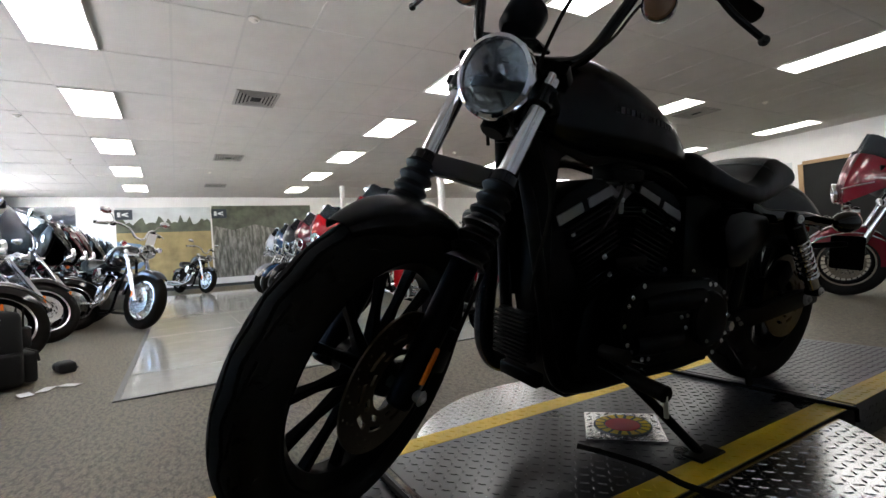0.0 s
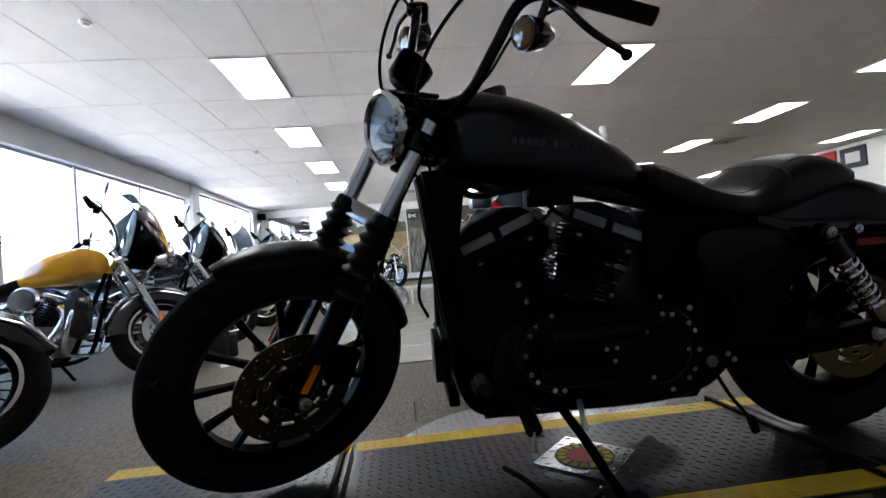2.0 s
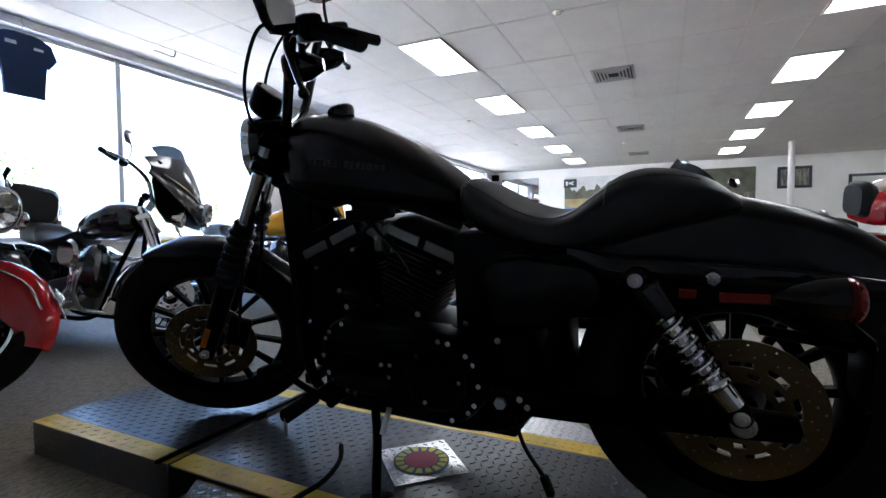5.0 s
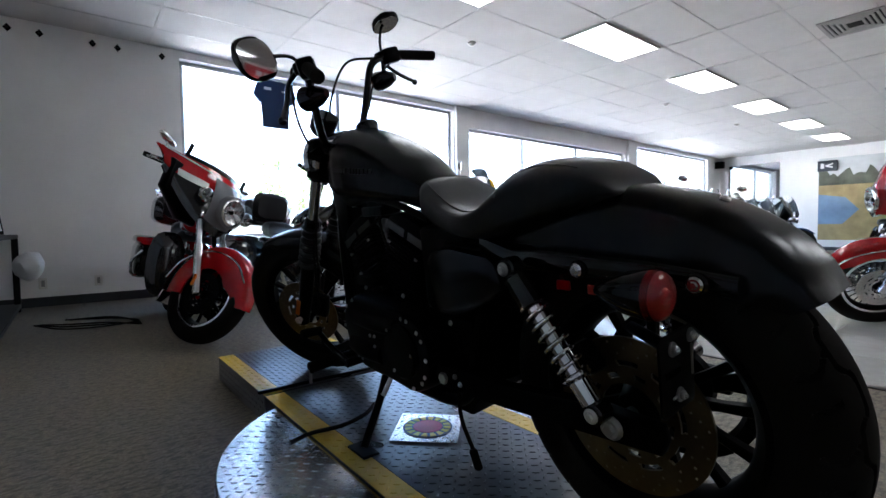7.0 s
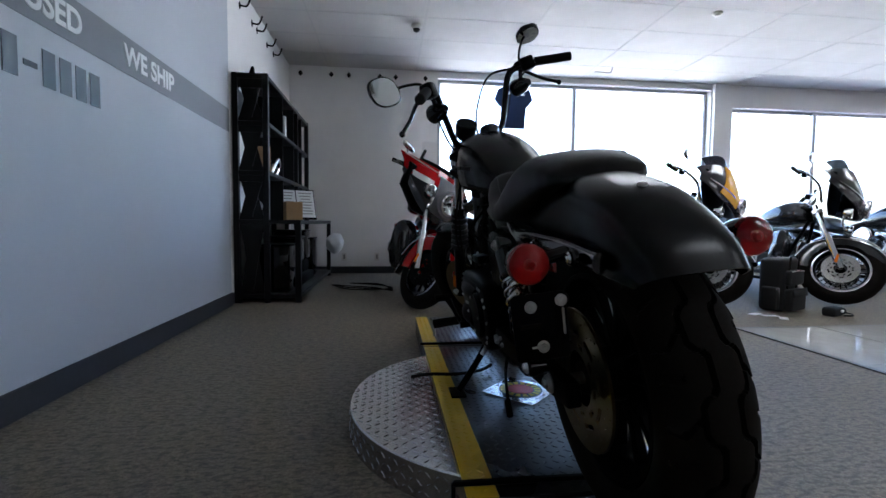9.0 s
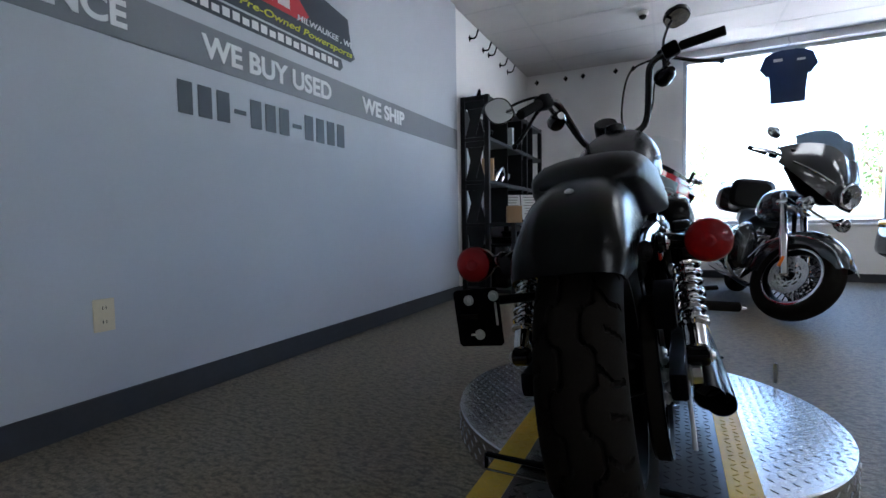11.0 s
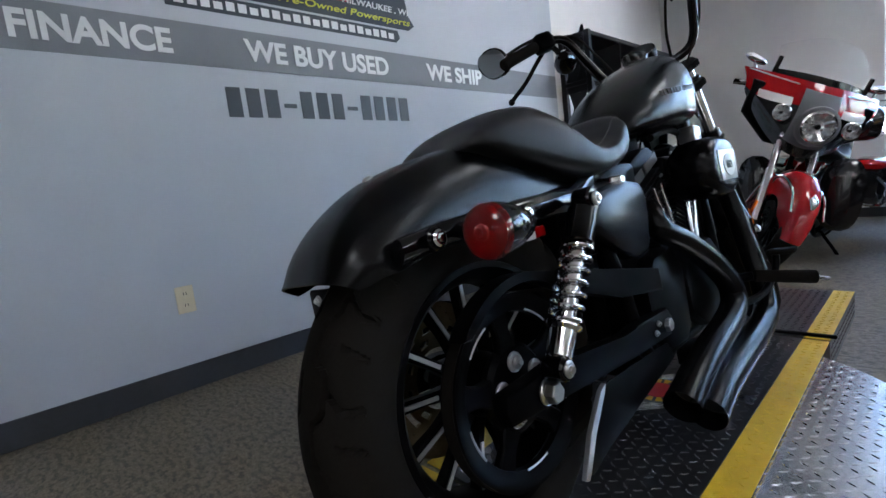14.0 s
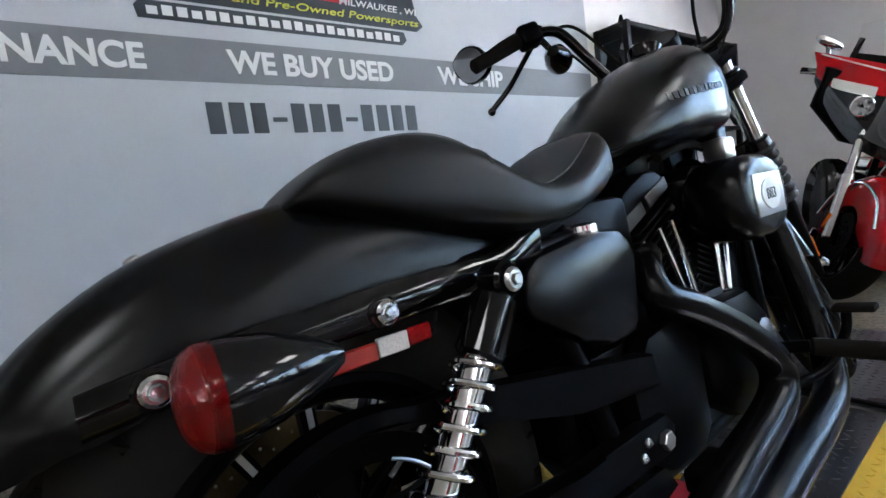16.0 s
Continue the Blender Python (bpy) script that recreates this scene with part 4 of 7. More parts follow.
# exhaust: a header from each cylinder, swept back to short cut ends
ex = hpart("exhaust", (0, 0, 0), label="matt black twin staggered exhaust pipes")
for pts in ([(0.085, -0.115, 0.555), (0.125, -0.195, 0.545), (0.150, -0.215, 0.500), (0.165, -0.130, 0.455), (0.178, -0.020, 0.385), (0.188, 0.060, 0.310), (0.192, 0.055, 0.255), (0.194, -0.030, 0.225), (0.195, -0.160, 0.205), (0.196, -0.290, 0.178), (0.197, -0.385, 0.150)],
            [(0.085, 0.285, 0.570), (0.130, 0.345, 0.555), (0.155, 0.345, 0.470), (0.175, 0.345, 0.340), (0.195, 0.325, 0.245), (0.208, 0.270, 0.180), (0.215, 0.160, 0.158), (0.220, -0.060, 0.148), (0.222, -0.220, 0.138), (0.224, -0.335, 0.118)]):
    line = curve_points(pts, 7)
    pipe = obj("pipe", tube(line, 0.0, 24, 1, radii=(0.0255, 0.0375), caps=False), M_exhaust, ex)
    d = (line[-1] - line[-2]).normalized()
    obj("end_rim", tube([line[-1] - d * 0.012, line[-1] + d * 0.003], 0.0385, 24, 1, caps=False), M_exhaust, pipe)
    # near-black plug in the pipe's end, coloured as the shade inside it
    obj("dark_plug", rod(line[-1] - d * 0.06, line[-1] - d * 0.05, 0.036, 0.036, 20), M_dark, pipe)
# added block: lower engine mass and the dark shade between it and the deck
hp("lower_fill", slab([(0.28, 0.172), (0.27, 0.26), (-0.30, 0.28), (-0.335, 0.22), (-0.30, 0.168)], 0.18, 0.012, at=-0.09), M_engine, label="black lower engine block that fills the shaded gap beneath")
hp("exhaust_bracket", block(0.05, 0.10, 0.04, (0.165, -0.19, 0.20), 0.008), M_black)

# oil tank on the right, battery cover on the left
for sx, nm, lab in ((1, "oil_tank", "matt black oil tank side cover"), (-1, "battery_cover", "matt black battery side cover")):
    o = [(-0.262, 0.602), (-0.254, 0.575), (-0.276, 0.480), (-0.292, 0.460), (-0.350, 0.458), (-0.420, 0.482), (-0.508, 0.535), (-0.516, 0.560), (-0.500, 0.600), (-0.478, 0.614), (-0.35, 0.630), (-0.285, 0.622)]
    hp(nm, slab(o, 0.062, 0.018, at=0.092 if sx > 0 else -0.154), M_satin, label=lab)
hp("oil_cap", dish([(0.0, 0.028), (0.012, 0.028), (0.016, 0.022)], 28, axis="z", at=(0.115, -0.335, 0.625)), M_chrome)

# fuel tank
TANK = [(0.366, 0.925, 0.850, 0.030), (0.358, 0.955, 0.825, 0.062), (0.335, 0.986, 0.800, 0.098), (0.290, 1.003, 0.780, 0.124), (0.220, 1.004, 0.768, 0.143), (0.130, 0.980, 0.760, 0.150), (0.030, 0.937, 0.752, 0.146), (-0.060, 0.885, 0.744, 0.128), (-0.130, 0.834, 0.738, 0.102), (-0.180, 0.795, 0.735, 0.072), (-0.202, 0.772, 0.736, 0.045)]


def tank_row(y):
    ys = [t[0] for t in TANK][::-1]
    return [float(np.interp(y, ys, [t[k] for t in TANK][::-1])) for k in (1, 2, 3)]


def tank_point(top, bot, hw, y, a, lift=0.0):
    c, s = math.cos(a), math.sin(a)
    mid = bot + (top - bot) * 0.38
    x = (hw + lift) * math.copysign(abs(c) ** (0.80 if s > 0 else 0.55), c)
    z = mid + ((top - mid + lift) * abs(s) ** 0.86 if s > 0 else -(mid - bot + lift) * abs(s) ** 0.5)
    return Vector((x, y, z))


smooth_rows = []
for p in curve_points([(t[0], t[1], t[2]) for t in TANK], 4):
    hw = float(np.interp(p.x, [t[0] for t in TANK][::-1], [t[3] for t in TANK][::-1]))
    smooth_rows.append((p.x, p.y, p.z, hw))
tank = hp("fuel_tank", rings([[tank_point(t, b_, hw, y, 2 * math.pi * k / 48) for k in range(48)] for y, t, b_, hw in smooth_rows], True), M_satin, label="matt black peanut fuel tank")
for sx in (-1, 1):
    for k in range(14):
        if k == 6:
            continue
        y0_ = 0.205 - 0.0162 * k
        h0 = 0.868 - 0.0022 * k
        b = bmesh.new()
        q = []
        for yy, da in ((y0_, 0), (y0_ - 0.0125, 0)):
            t, bo, hw = tank_row(yy)
            mid = bo + (t - bo) * 0.38
            for dz in (-0.007, 0.008):
                a = math.asin(max(0.02, min(0.98, max(0.001, (h0 + dz - mid) / (t - mid)) ** (1 / 0.86))))
                p = tank_point(t, bo, hw, yy, a, 0.0012)
                q.append(b.verts.new((sx * p.x, p.y, p.z)))
        b.faces.new((q[0], q[1], q[3], q[2]))
        bmesh.ops.solidify(b, geom=b.faces[:], thickness=0.0012)
        obj("mark", b, M_tankmark, tank, "grey bar of the tank marking", smooth=0)
cap = hp("fuel_cap", dish([(-0.012, 0.034), (0.004, 0.038), (0.014, 0.038), (0.020, 0.033), (0.021, 0.02)], 36, axis="z"), M_gloss, tank, "round dark fuel cap")
cap.matrix_local = Matrix.Translation((0, 0.195, 0.998)) @ Matrix.Rotation(radians(-14), 4, "X")

# seat
SEAT = [(-0.176, 0.786, 0.742, 0.060), (-0.192, 0.800, 0.716, 0.098), (-0.220, 0.794, 0.694, 0.120), (-0.270, 0.764, 0.676, 0.136), (-0.330, 0.730, 0.660, 0.150), (-0.390, 0.712, 0.648, 0.158), (-0.440, 0.722, 0.642, 0.158), (-0.490, 0.760, 0.642, 0.154), (-0.540, 0.792, 0.650, 0.147), (-0.590, 0.803, 0.664, 0.139), (-0.645, 0.797, 0.682, 0.131), (-0.695, 0.780, 0.700, 0.122), (-0.730, 0.758, 0.714, 0.110), (-0.752, 0.736, 0.720, 0.088), (-0.760, 0.726, 0.722, 0.050)]


def seat_ring(y, top, bot, hw, n=44):
    ring = []
    dipk = 0.012 * max(0.0, 1 - abs(y + 0.38) / 0.14)
    for k in range(n):
        a = 2 * math.pi * k / n
        c, s = math.cos(a), math.sin(a)
        x = hw * math.copysign(abs(c) ** 0.72, c)
        mid = bot + (top - bot) * 0.42
        z = mid + ((top - mid) * s ** 0.62 if s > 0 else -(mid - bot) * abs(s) ** 0.45)
        if s > 0:
            z += dipk * ((x / hw) ** 2 - 0.35)
        ring.append(Vector((x, y, z)))
    return ring


rows = []
for p in curve_points([(t[0], t[1], t[2]) for t in SEAT], 4):
    hw = float(np.interp(p.x, [t[0] for t in SEAT][::-1], [t[3] for t in SEAT][::-1]))
    rows.append(seat_ring(p.x, p.y, p.z, hw))
seat = hp("seat", rings(rows, True), M_leather, label="black leather solo seat with stitched panels")
for sx in (-1, 1):
    line = []
    for r in rows[5:44]:
        k = 6 if sx > 0 else 16
        line.append(r[k] + Vector((0, 0, 0.0006)))
    obj("seam", tube(line, 0.0016, 6, 1), M_stitch, seat)
for i, lo, hi in ((30, 2, 20), (6, 4, 18)):
    line = [rows[i][k] + (rows[i][k] - Vector((0, rows[i][k].y, 0.68))).normalized() * 0.0006 for k in range(lo, hi + 1)]
    obj("seam", tube(line, 0.0018, 6, 1), M_stitch, seat)
hp("seat_pan", slab([(-0.20, 0.705), (-0.40, 0.645), (-0.56, 0.632), (-0.60, 0.622), (-0.40, 0.628), (-0.24, 0.680)], 0.20, 0.004, at=-0.10), M_black)
hp("under_seat_box", block(0.17, 0.26, 0.14, (0, -0.40, 0.55), 0.015), M_black)

# front end
ffb = fender([Vector((0, FAX.y + 0.352 * math.cos(radians(a)), FAX.z + 0.352 * math.sin(radians(a)))) for a in range(167, 66, -4)], lambda k: 0.064 * (1 - 0.55 * max(0, k - 0.8) / 0.2), lambda k: 0.054 * (1 - 0.6 * max(0, k - 0.8) / 0.2), 0.003, square=0.7)
hp("front_fender", ffb, M_satin, label="matt black short front fender", steer=True)
for sx in (-1, 1):
    leg = hpart("fork_leg", (0, 0, 0), True, "telescopic fork leg with rubber boot")
    obj("slider", rod(fork(-0.035, sx * 0.100), fork(0.285, sx * 0.100), 0.026, 0.030, 24), M_black, leg, "black fork slider")
    b = []
    a0, a1 = fork(0.27, sx * 0.100), fork(0.455, sx * 0.100)
    d, u, v = frame_of(a1 - a0)
    for k in range(41):
        s = k / 40
        r = 0.0395 - 0.006 * s + 0.0052 * math.cos(2 * math.pi * s * 6.5)
        b.append([a0 + (a1 - a0) * s + (u * math.cos(t) + v * math.sin(t)) * r for t in [2 * math.pi * q / 24 for q in range(24)]])
    obj("boot", rings(b, True), M_boot, leg, "ribbed black rubber boot")
    obj("boot_clamp", rod(fork(0.445, sx * 0.100), fork(0.478, sx * 0.100), 0.033, 0.031, 24), M_gloss, leg)
    obj("tube", rod(fork(0.47, sx * 0.100), fork(0.735, sx * 0.100), 0.0205, 0.0205, 24), M_fork, leg, "polished steel fork tube")
    obj("clamp", rod(fork(0.640, sx * 0.100), fork(0.690, sx * 0.100), 0.031, 0.031, 24), M_gloss, leg)
    obj("reflector", block(0.005, 0.018, 0.075, fork(0.06, sx * 0.132, 0.012), 0.002, 1, Matrix.Rotation(radians(30), 3, "X")), M_amber, leg, "amber fork reflector")
brace = slab([(-0.10, -0.022), (-0.10, 0.014), (0.10, 0.014), (0.10, -0.022), (0.06, -0.034), (-0.06, -0.034)], 0.022, 0.005, plane="xz", at=-0.011)
hp("fork_brace", moved(brace, Matrix.Translation(fork(0.465, 0, 0.004)) @ Matrix.Rotation(radians(30), 4, "X")), M_gloss, label="gloss black fork brace", steer=True)
for s in (0.665, 0.735):
    b = slab([(-0.135, -0.03), (-0.135, 0.02), (-0.06, 0.03), (0.06, 0.03), (0.135, 0.02), (0.135, -0.03), (0.05, -0.085), (-0.05, -0.085)], 0.026, 0.006, plane="xy", at=-0.013)
    hp("triple_clamp", moved(b, Matrix.Translation(fork(s, 0)) @ Matrix.Rotation(radians(30), 4, "X")), M_black, steer=True)
cal = block(0.035, 0.07, 0.10, (-0.098, FAX.y - 0.112, FAX.z + 0.045), 0.010, 2, Matrix.Rotation(radians(25), 3, "X"))
hp("brake_caliper", cal, M_black, label="black front brake caliper", steer=True)
hp("rear_caliper", block(0.045, 0.10, 0.065, (-0.112, -0.665, 0.405), 0.012, 2, Matrix.Rotation(radians(-35), 3, "X")), M_black, label="black rear brake caliper")
hl = hpart("headlight", (0, 0.432, 0.928), True, "round headlight in a black bucket with chrome rim")
tiltm = Matrix.Rotation(radians(4), 4, "X")
bucket = dish([(-0.075, 0.035), (-0.06, 0.060), (-0.02, 0.079), (0.03, 0.085), (0.06, 0.0855)], 48)
bmesh.ops.delete(bucket, geom=[f for f in bucket.faces if len(f.verts) > 8 and f.calc_center_median().y > 0], context="FACES")
obj("bucket", moved(bucket, tiltm), M_gloss, hl, "gloss black bucket")
obj("rim", moved(lathe([(0.052, 0.080), (0.052, 0.0905), (0.064, 0.092), (0.074, 0.088), (0.078, 0.080), (0.072, 0.076)], 64, axis="y"), tiltm), M_chrome, hl, "chrome headlight rim")
refl = moved(dish([(0.008, 0.014), (0.012, 0.026), (0.020, 0.040), (0.030, 0.052), (0.044, 0.064), (0.062, 0.078)], 20), tiltm)
random.seed(31)
for v in refl.verts:
    v.co.y += random.uniform(-0.0035, 0.0035)
bmesh.ops.delete(refl, geom=[f for f in refl.faces if len(f.verts) > 8 and f.calc_center_median().y > 0.03], context="FACES")
obj("reflector", refl, M_reflector, hl, "faceted bright reflector", smooth=0)
obj("bulb_shield", moved(dish([(0.02, 0.012), (0.050, 0.013), (0.056, 0.008)], 20), tiltm), M_black, hl)
obj("lens", moved(dish([(0.064, 0.079), (0.072, 0.075), (0.080, 0.060), (0.085, 0.035), (0.0865, 0.012)], 48), tiltm), M_glass, hl, "clear domed lens")
obj("brow", moved(block(0.13, 0.10, 0.012, (0, 0.0, 0.086), 0.005), tiltm), M_gloss, hl)
spd = hpart("speedometer", (0, 0.422, 1.062), True, "round black speedometer pod")
obj("pod", moved(dish([(-0.045, 0.030), (-0.03, 0.044), (0.015, 0.048), (0.03, 0.047)], 36, axis="z"), Matrix.Rotation(radians(42), 4, "X")), M_black, spd)
obj("face", moved(dish([(0.030, 0.043), (0.0325, 0.042)], 36, axis="z"), Matrix.Rotation(radians(42), 4, "X")), M_gloss, spd, "dark dial face")

# handlebar and its controls
hb = hpart("handlebar", (0, 0, 0), True, "tall black handlebar with grips and levers")
bar = [(-0.305, 0.200, 1.220), (-0.255, 0.240, 1.228), (-0.208, 0.275, 1.208), (-0.178, 0.310, 1.12), (-0.146, 0.344, 1.03), (-0.104, 0.362, 0.996), (0.0, 0.365, 0.990)]
pts = [(-0.410, 0.112, 1.188)] + bar + [(-x, y, z) for x, y, z in bar[-2::-1]] + [(0.410, 0.112, 1.188)]
obj("bar", tube(pts, 0.0135, 16, 8), M_gloss, hb)
for sx in (-1, 1):
    obj("riser", rod((sx * 0.045, 0.365, 0.94), (sx * 0.045, 0.365, 0.995), 0.020, 0.021), M_black, hb)
    mir = lambda *p: Vector((sx * p[0], p[1], p[2]))
    obj("grip", rod(mir(0.307, 0.199, 1.2205), mir(0.424, 0.100, 1.1835), 0.0185, 0.0185, 24), M_rubber, hb, "black rubber grip")
    d = (mir(0.410, 0.112, 1.188) - mir(0.305, 0.200, 1.220)).normalized()
    obj("switch_housing", block(0.062, 0.052, 0.058, mir(0.280, 0.219, 1.225), 0.012, 2, Matrix.Rotation(radians(-32 * sx), 3, "Z")), M_black, hb)
    obj("perch", block(0.05, 0.045, 0.036, mir(0.267, 0.247, 1.231), 0.010, 2, Matrix.Rotation(radians(-32 * sx), 3, "Z")), M_black, hb)
    lever = obj("lever", tube([mir(0.272, 0.262, 1.226), mir(0.325, 0.266, 1.196), mir(0.385, 0.248, 1.150), mir(0.452, 0.227, 1.112)], 0.0075, 10, 5), M_gloss, hb, "black hand lever")
    ball = bmesh.new()
    bmesh.ops.create_uvsphere(ball, u_segments=14, v_segments=10, radius=0.0115)
    obj("lever_ball", moved(ball, Matrix.Translation(mir(0.457, 0.226, 1.108))), M_gloss, lever)
    mr = obj("mirror_stem", tube([mir(0.267, 0.247, 1.240), mir(0.285, 0.252, 1.264), mir(0.35, 0.245, 1.270), mir(0.405, 0.238, 1.266)] if sx < 0 else [mir(0.267, 0.247, 1.240), mir(0.295, 0.252, 1.285), mir(0.335, 0.252, 1.328), mir(0.358, 0.250, 1.344)], 0.0055, 10, 5), M_gloss, hb)
    out = []
    for k in range(32):
        a = 2 * math.pi * k / 32
        c, s = math.cos(a), math.sin(a)
        out.append((0.053 * math.copysign(abs(c) ** 0.8, c) + 0.012 * s, 0.054 * math.copysign(abs(s) ** 0.75, s)))
    turn = Matrix.Translation(mir(0.454, 0.233, 1.265) if sx < 0 else mir(0.380, 0.247, 1.344)) @ Matrix.Rotation(radians(-18 if sx < 0 else -62), 4, "Z") @ Matrix.Rotation(radians(8 if sx < 0 else 66), 4, "X") @ Matrix.Diagonal((sx, 1, 1, 1))
    obj("mirror_shell", moved(slab(out, 0.020, 0.007, plane="xz", at=0.0), turn), M_gloss, hb, "black teardrop mirror shell")
    obj("mirror_glass", moved(slab([(x * 0.90, z * 0.90) for x, z in out], 0.002, 0, plane="xz", at=-0.0015), turn), M_mirror, hb, "mirror glass")
    spot = Matrix.Translation(mir(0.243, 0.258, 1.148))
    obj("signal_housing", moved(dish([(0.032, 0.036), (0.020, 0.037), (-0.02, 0.030), (-0.050, 0.014)], 28, axis="y"), spot), M_gloss, hb)
    obj("signal_lens", moved(dish([(0.030, 0.0345), (0.040, 0.030), (0.044, 0.015)], 28, axis="y"), spot), M_smoke, hb, "smoked amber signal lens")
    obj("signal_stem", rod(mir(0.258, 0.244, 1.215), mir(0.246, 0.252, 1.165), 0.009), M_gloss, hb)
    obj("cable", tube([mir(0.250, 0.268, 1.232), mir(0.17, 0.355, 1.240), mir(0.115, 0.435, 1.13), mir(0.085, 0.455, 1.02), mir(0.055, 0.420, 0.90), mir(0.045, 0.365, 0.78)], 0.0045, 8, 7), M_rubber, hb, "black control cable")
    obj("wire", tube([mir(0.268, 0.222, 1.200), mir(0.212, 0.284, 1.15), mir(0.175, 0.325, 1.06), mir(0.130, 0.372, 1.00), mir(0.07, 0.40, 0.93)], 0.0035, 8, 6), M_rubber, hb)
hp("brake_hose", tube([tuple(S @ Vector((0.09, 0.45, 1.0))), tuple(S @ Vector((-0.09, 0.50, 0.80))), tuple(S @ Vector((-0.125, 0.58, 0.62))), tuple(S @ fork(0.10, -0.12, -0.08))], 0.0045, 8, 8), M_rubber)
hp("brake_hose", tube([(-0.11, 0.41, 0.80), (-0.145, 0.40, 0.66), (-0.14, 0.43, 0.53), (-0.10, 0.41, 0.46)], 0.004, 8, 6), M_rubber)

# workings between tank, engine and frame
inner = hpart("ignition_coil", (-0.045, 0.085, 0.735), label="black ignition coil under the tank")
obj("body", block(0.07, 0.10, 0.055, (0, 0, 0), 0.010), M_engine, inner)
obj("cover", block(0.012, 0.12, 0.030, (-0.042, 0.0, -0.012), 0.004), M_black, inner)
hp("battery_tray", block(0.19, 0.185, 0.26, (0, -0.250, 0.545), 0.018), M_engine, label="black battery tray behind the engine")
hp("transmission", block(0.20, 0.17, 0.20, (0, -0.265, 0.345), 0.03), M_engine, label="black gearbox casting")
hp("inner_fender", block(0.15, 0.05, 0.34, (0, -0.405, 0.46), 0.012), M_black)
hp("horn", dish([(0.0, 0.040), (0.020, 0.042), (0.035, 0.030)], 28, axis="y", at=(-0.02, 0.318, 0.700)), M_black)
hp("front_engine_cover", slab([(0.338, 0.42), (0.322, 0.60), (0.250, 0.640), (0.205, 0.56), (0.215, 0.22), (0.290, 0.20)], 0.12, 0.012, at=-0.06), M_engine, label="black cast cover between engine and front tubes")
hp("front_engine_mount", block(0.13, 0.05, 0.09, (0, 0.300, 0.315), 0.010), M_black)
for sx in (-1, 1):
    hp("frame_gusset", slab([(0.400, 0.815), (0.372, 0.60), (0.352, 0.42), (0.318, 0.42), (0.322, 0.62), (0.300, 0.760), (0.20, 0.800), (0.22, 0.825)], 0.020, 0.004, at=sx * 0.052 - 0.01), M_black)
hp("wiring_loom", tube([(-0.06, 0.33, 0.80), (-0.085, 0.22, 0.755), (-0.08, 0.10, 0.765), (-0.08, -0.06, 0.735), (-0.07, -0.18, 0.69)], 0.011, 8, 6), M_rubber)
hp("wiring_loom", tube([(0.06, 0.34, 0.80), (0.085, 0.24, 0.745), (0.075, 0.14, 0.760), (0.08, 0.0, 0.735)], 0.010, 8, 6), M_rubber)
hp("ignition_switch", block(0.05, 0.06, 0.05, (0.105, 0.225, 0.735), 0.008), M_steel)

# foot controls and stand
for sx, a, b_, c in ((-1, (-0.120, 0.205, 0.262), (-0.205, 0.210, 0.254), (-0.312, 0.218, 0.250)), (1, (0.120, 0.165, 0.295), (0.215, 0.185, 0.300), (0.345, 0.252, 0.274))):
    pg = hpart("foot_peg", (0, 0, 0), label="black folding foot peg")
    a, b_, c = Vector(a), Vector(b_), Vector(c)
    obj("arm", rod(a, b_, 0.013), M_black, pg)
    obj("peg", rod(b_, c, 0.0175, 0.0185, 20), M_rubber, pg)
    obj("feeler", rod(c - (c - b_) * 0.05, c + (Vector((0.0, 0, -0.05)) if sx < 0 else Vector((0.022, 0.024, -0.012))), 0.005), M_steel, pg)
sh = hpart("shift_lever", (0, 0, 0), label="black foot shift lever")
obj("arm", tube([(-0.20, 0.16, 0.245), (-0.215, 0.24, 0.285), (-0.225, 0.305, 0.330)], 0.009, 10, 5), M_black, sh)
obj("toe_peg", rod((-0.215, 0.310, 0.335), (-0.285, 0.312, 0.338), 0.0145, 0.0155, 18), M_rubber, sh)
obj("boss", rod((-0.10, 0.16, 0.245), (-0.21, 0.16, 0.245), 0.014), M_black, sh)
bp = hpart("brake_pedal", (0, 0, 0), label="black foot brake pedal")
obj("arm", tube([(0.17, 0.13, 0.225), (0.215, 0.24, 0.235), (0.235, 0.33, 0.285), (0.240, 0.350, 0.330)], 0.010, 10, 5), M_black, bp)
obj("pad", block(0.075, 0.040, 0.016, (0.255, 0.352, 0.338), 0.006), M_rubber, bp)
ks = hpart("kickstand", (0, 0, 0), label="black side stand, folded down")
obj("leg", tube([(-0.115, 0.085, 0.190), (-0.165, 0.052, 0.135), (-0.225, 0.022, 0.075), (-0.262, 0.002, 0.038)], 0.0125, 12, 5), M_black, ks)
obj("foot", block(0.055, 0.10, 0.008, (-0.268, -0.003, 0.037), 0.003, 1, Matrix.Rotation(radians(7), 3, "Y")), M_black, ks)
obj("spring", tube([(-0.11, 0.04, 0.21), (-0.155, 0.042, 0.15)], 0.008, 8, 2), M_steel, ks)
hp("drain_hose", tube([(-0.13, -0.31, 0.27), (-0.155, -0.34, 0.20), (-0.165, -0.385, 0.14)], 0.005, 8, 4), M_rubber)
hp("drain_tip", block(0.016, 0.020, 0.05, (-0.168, -0.395, 0.12), 0.004, 1, Matrix.Rotation(radians(-20), 3, "X")), M_rubber)

# ---- the other motorcycles ----
def paint(name, c):
    return worn(name, c, 0.16, coat=0.7, grain=300, vary=0.12, dents=0)


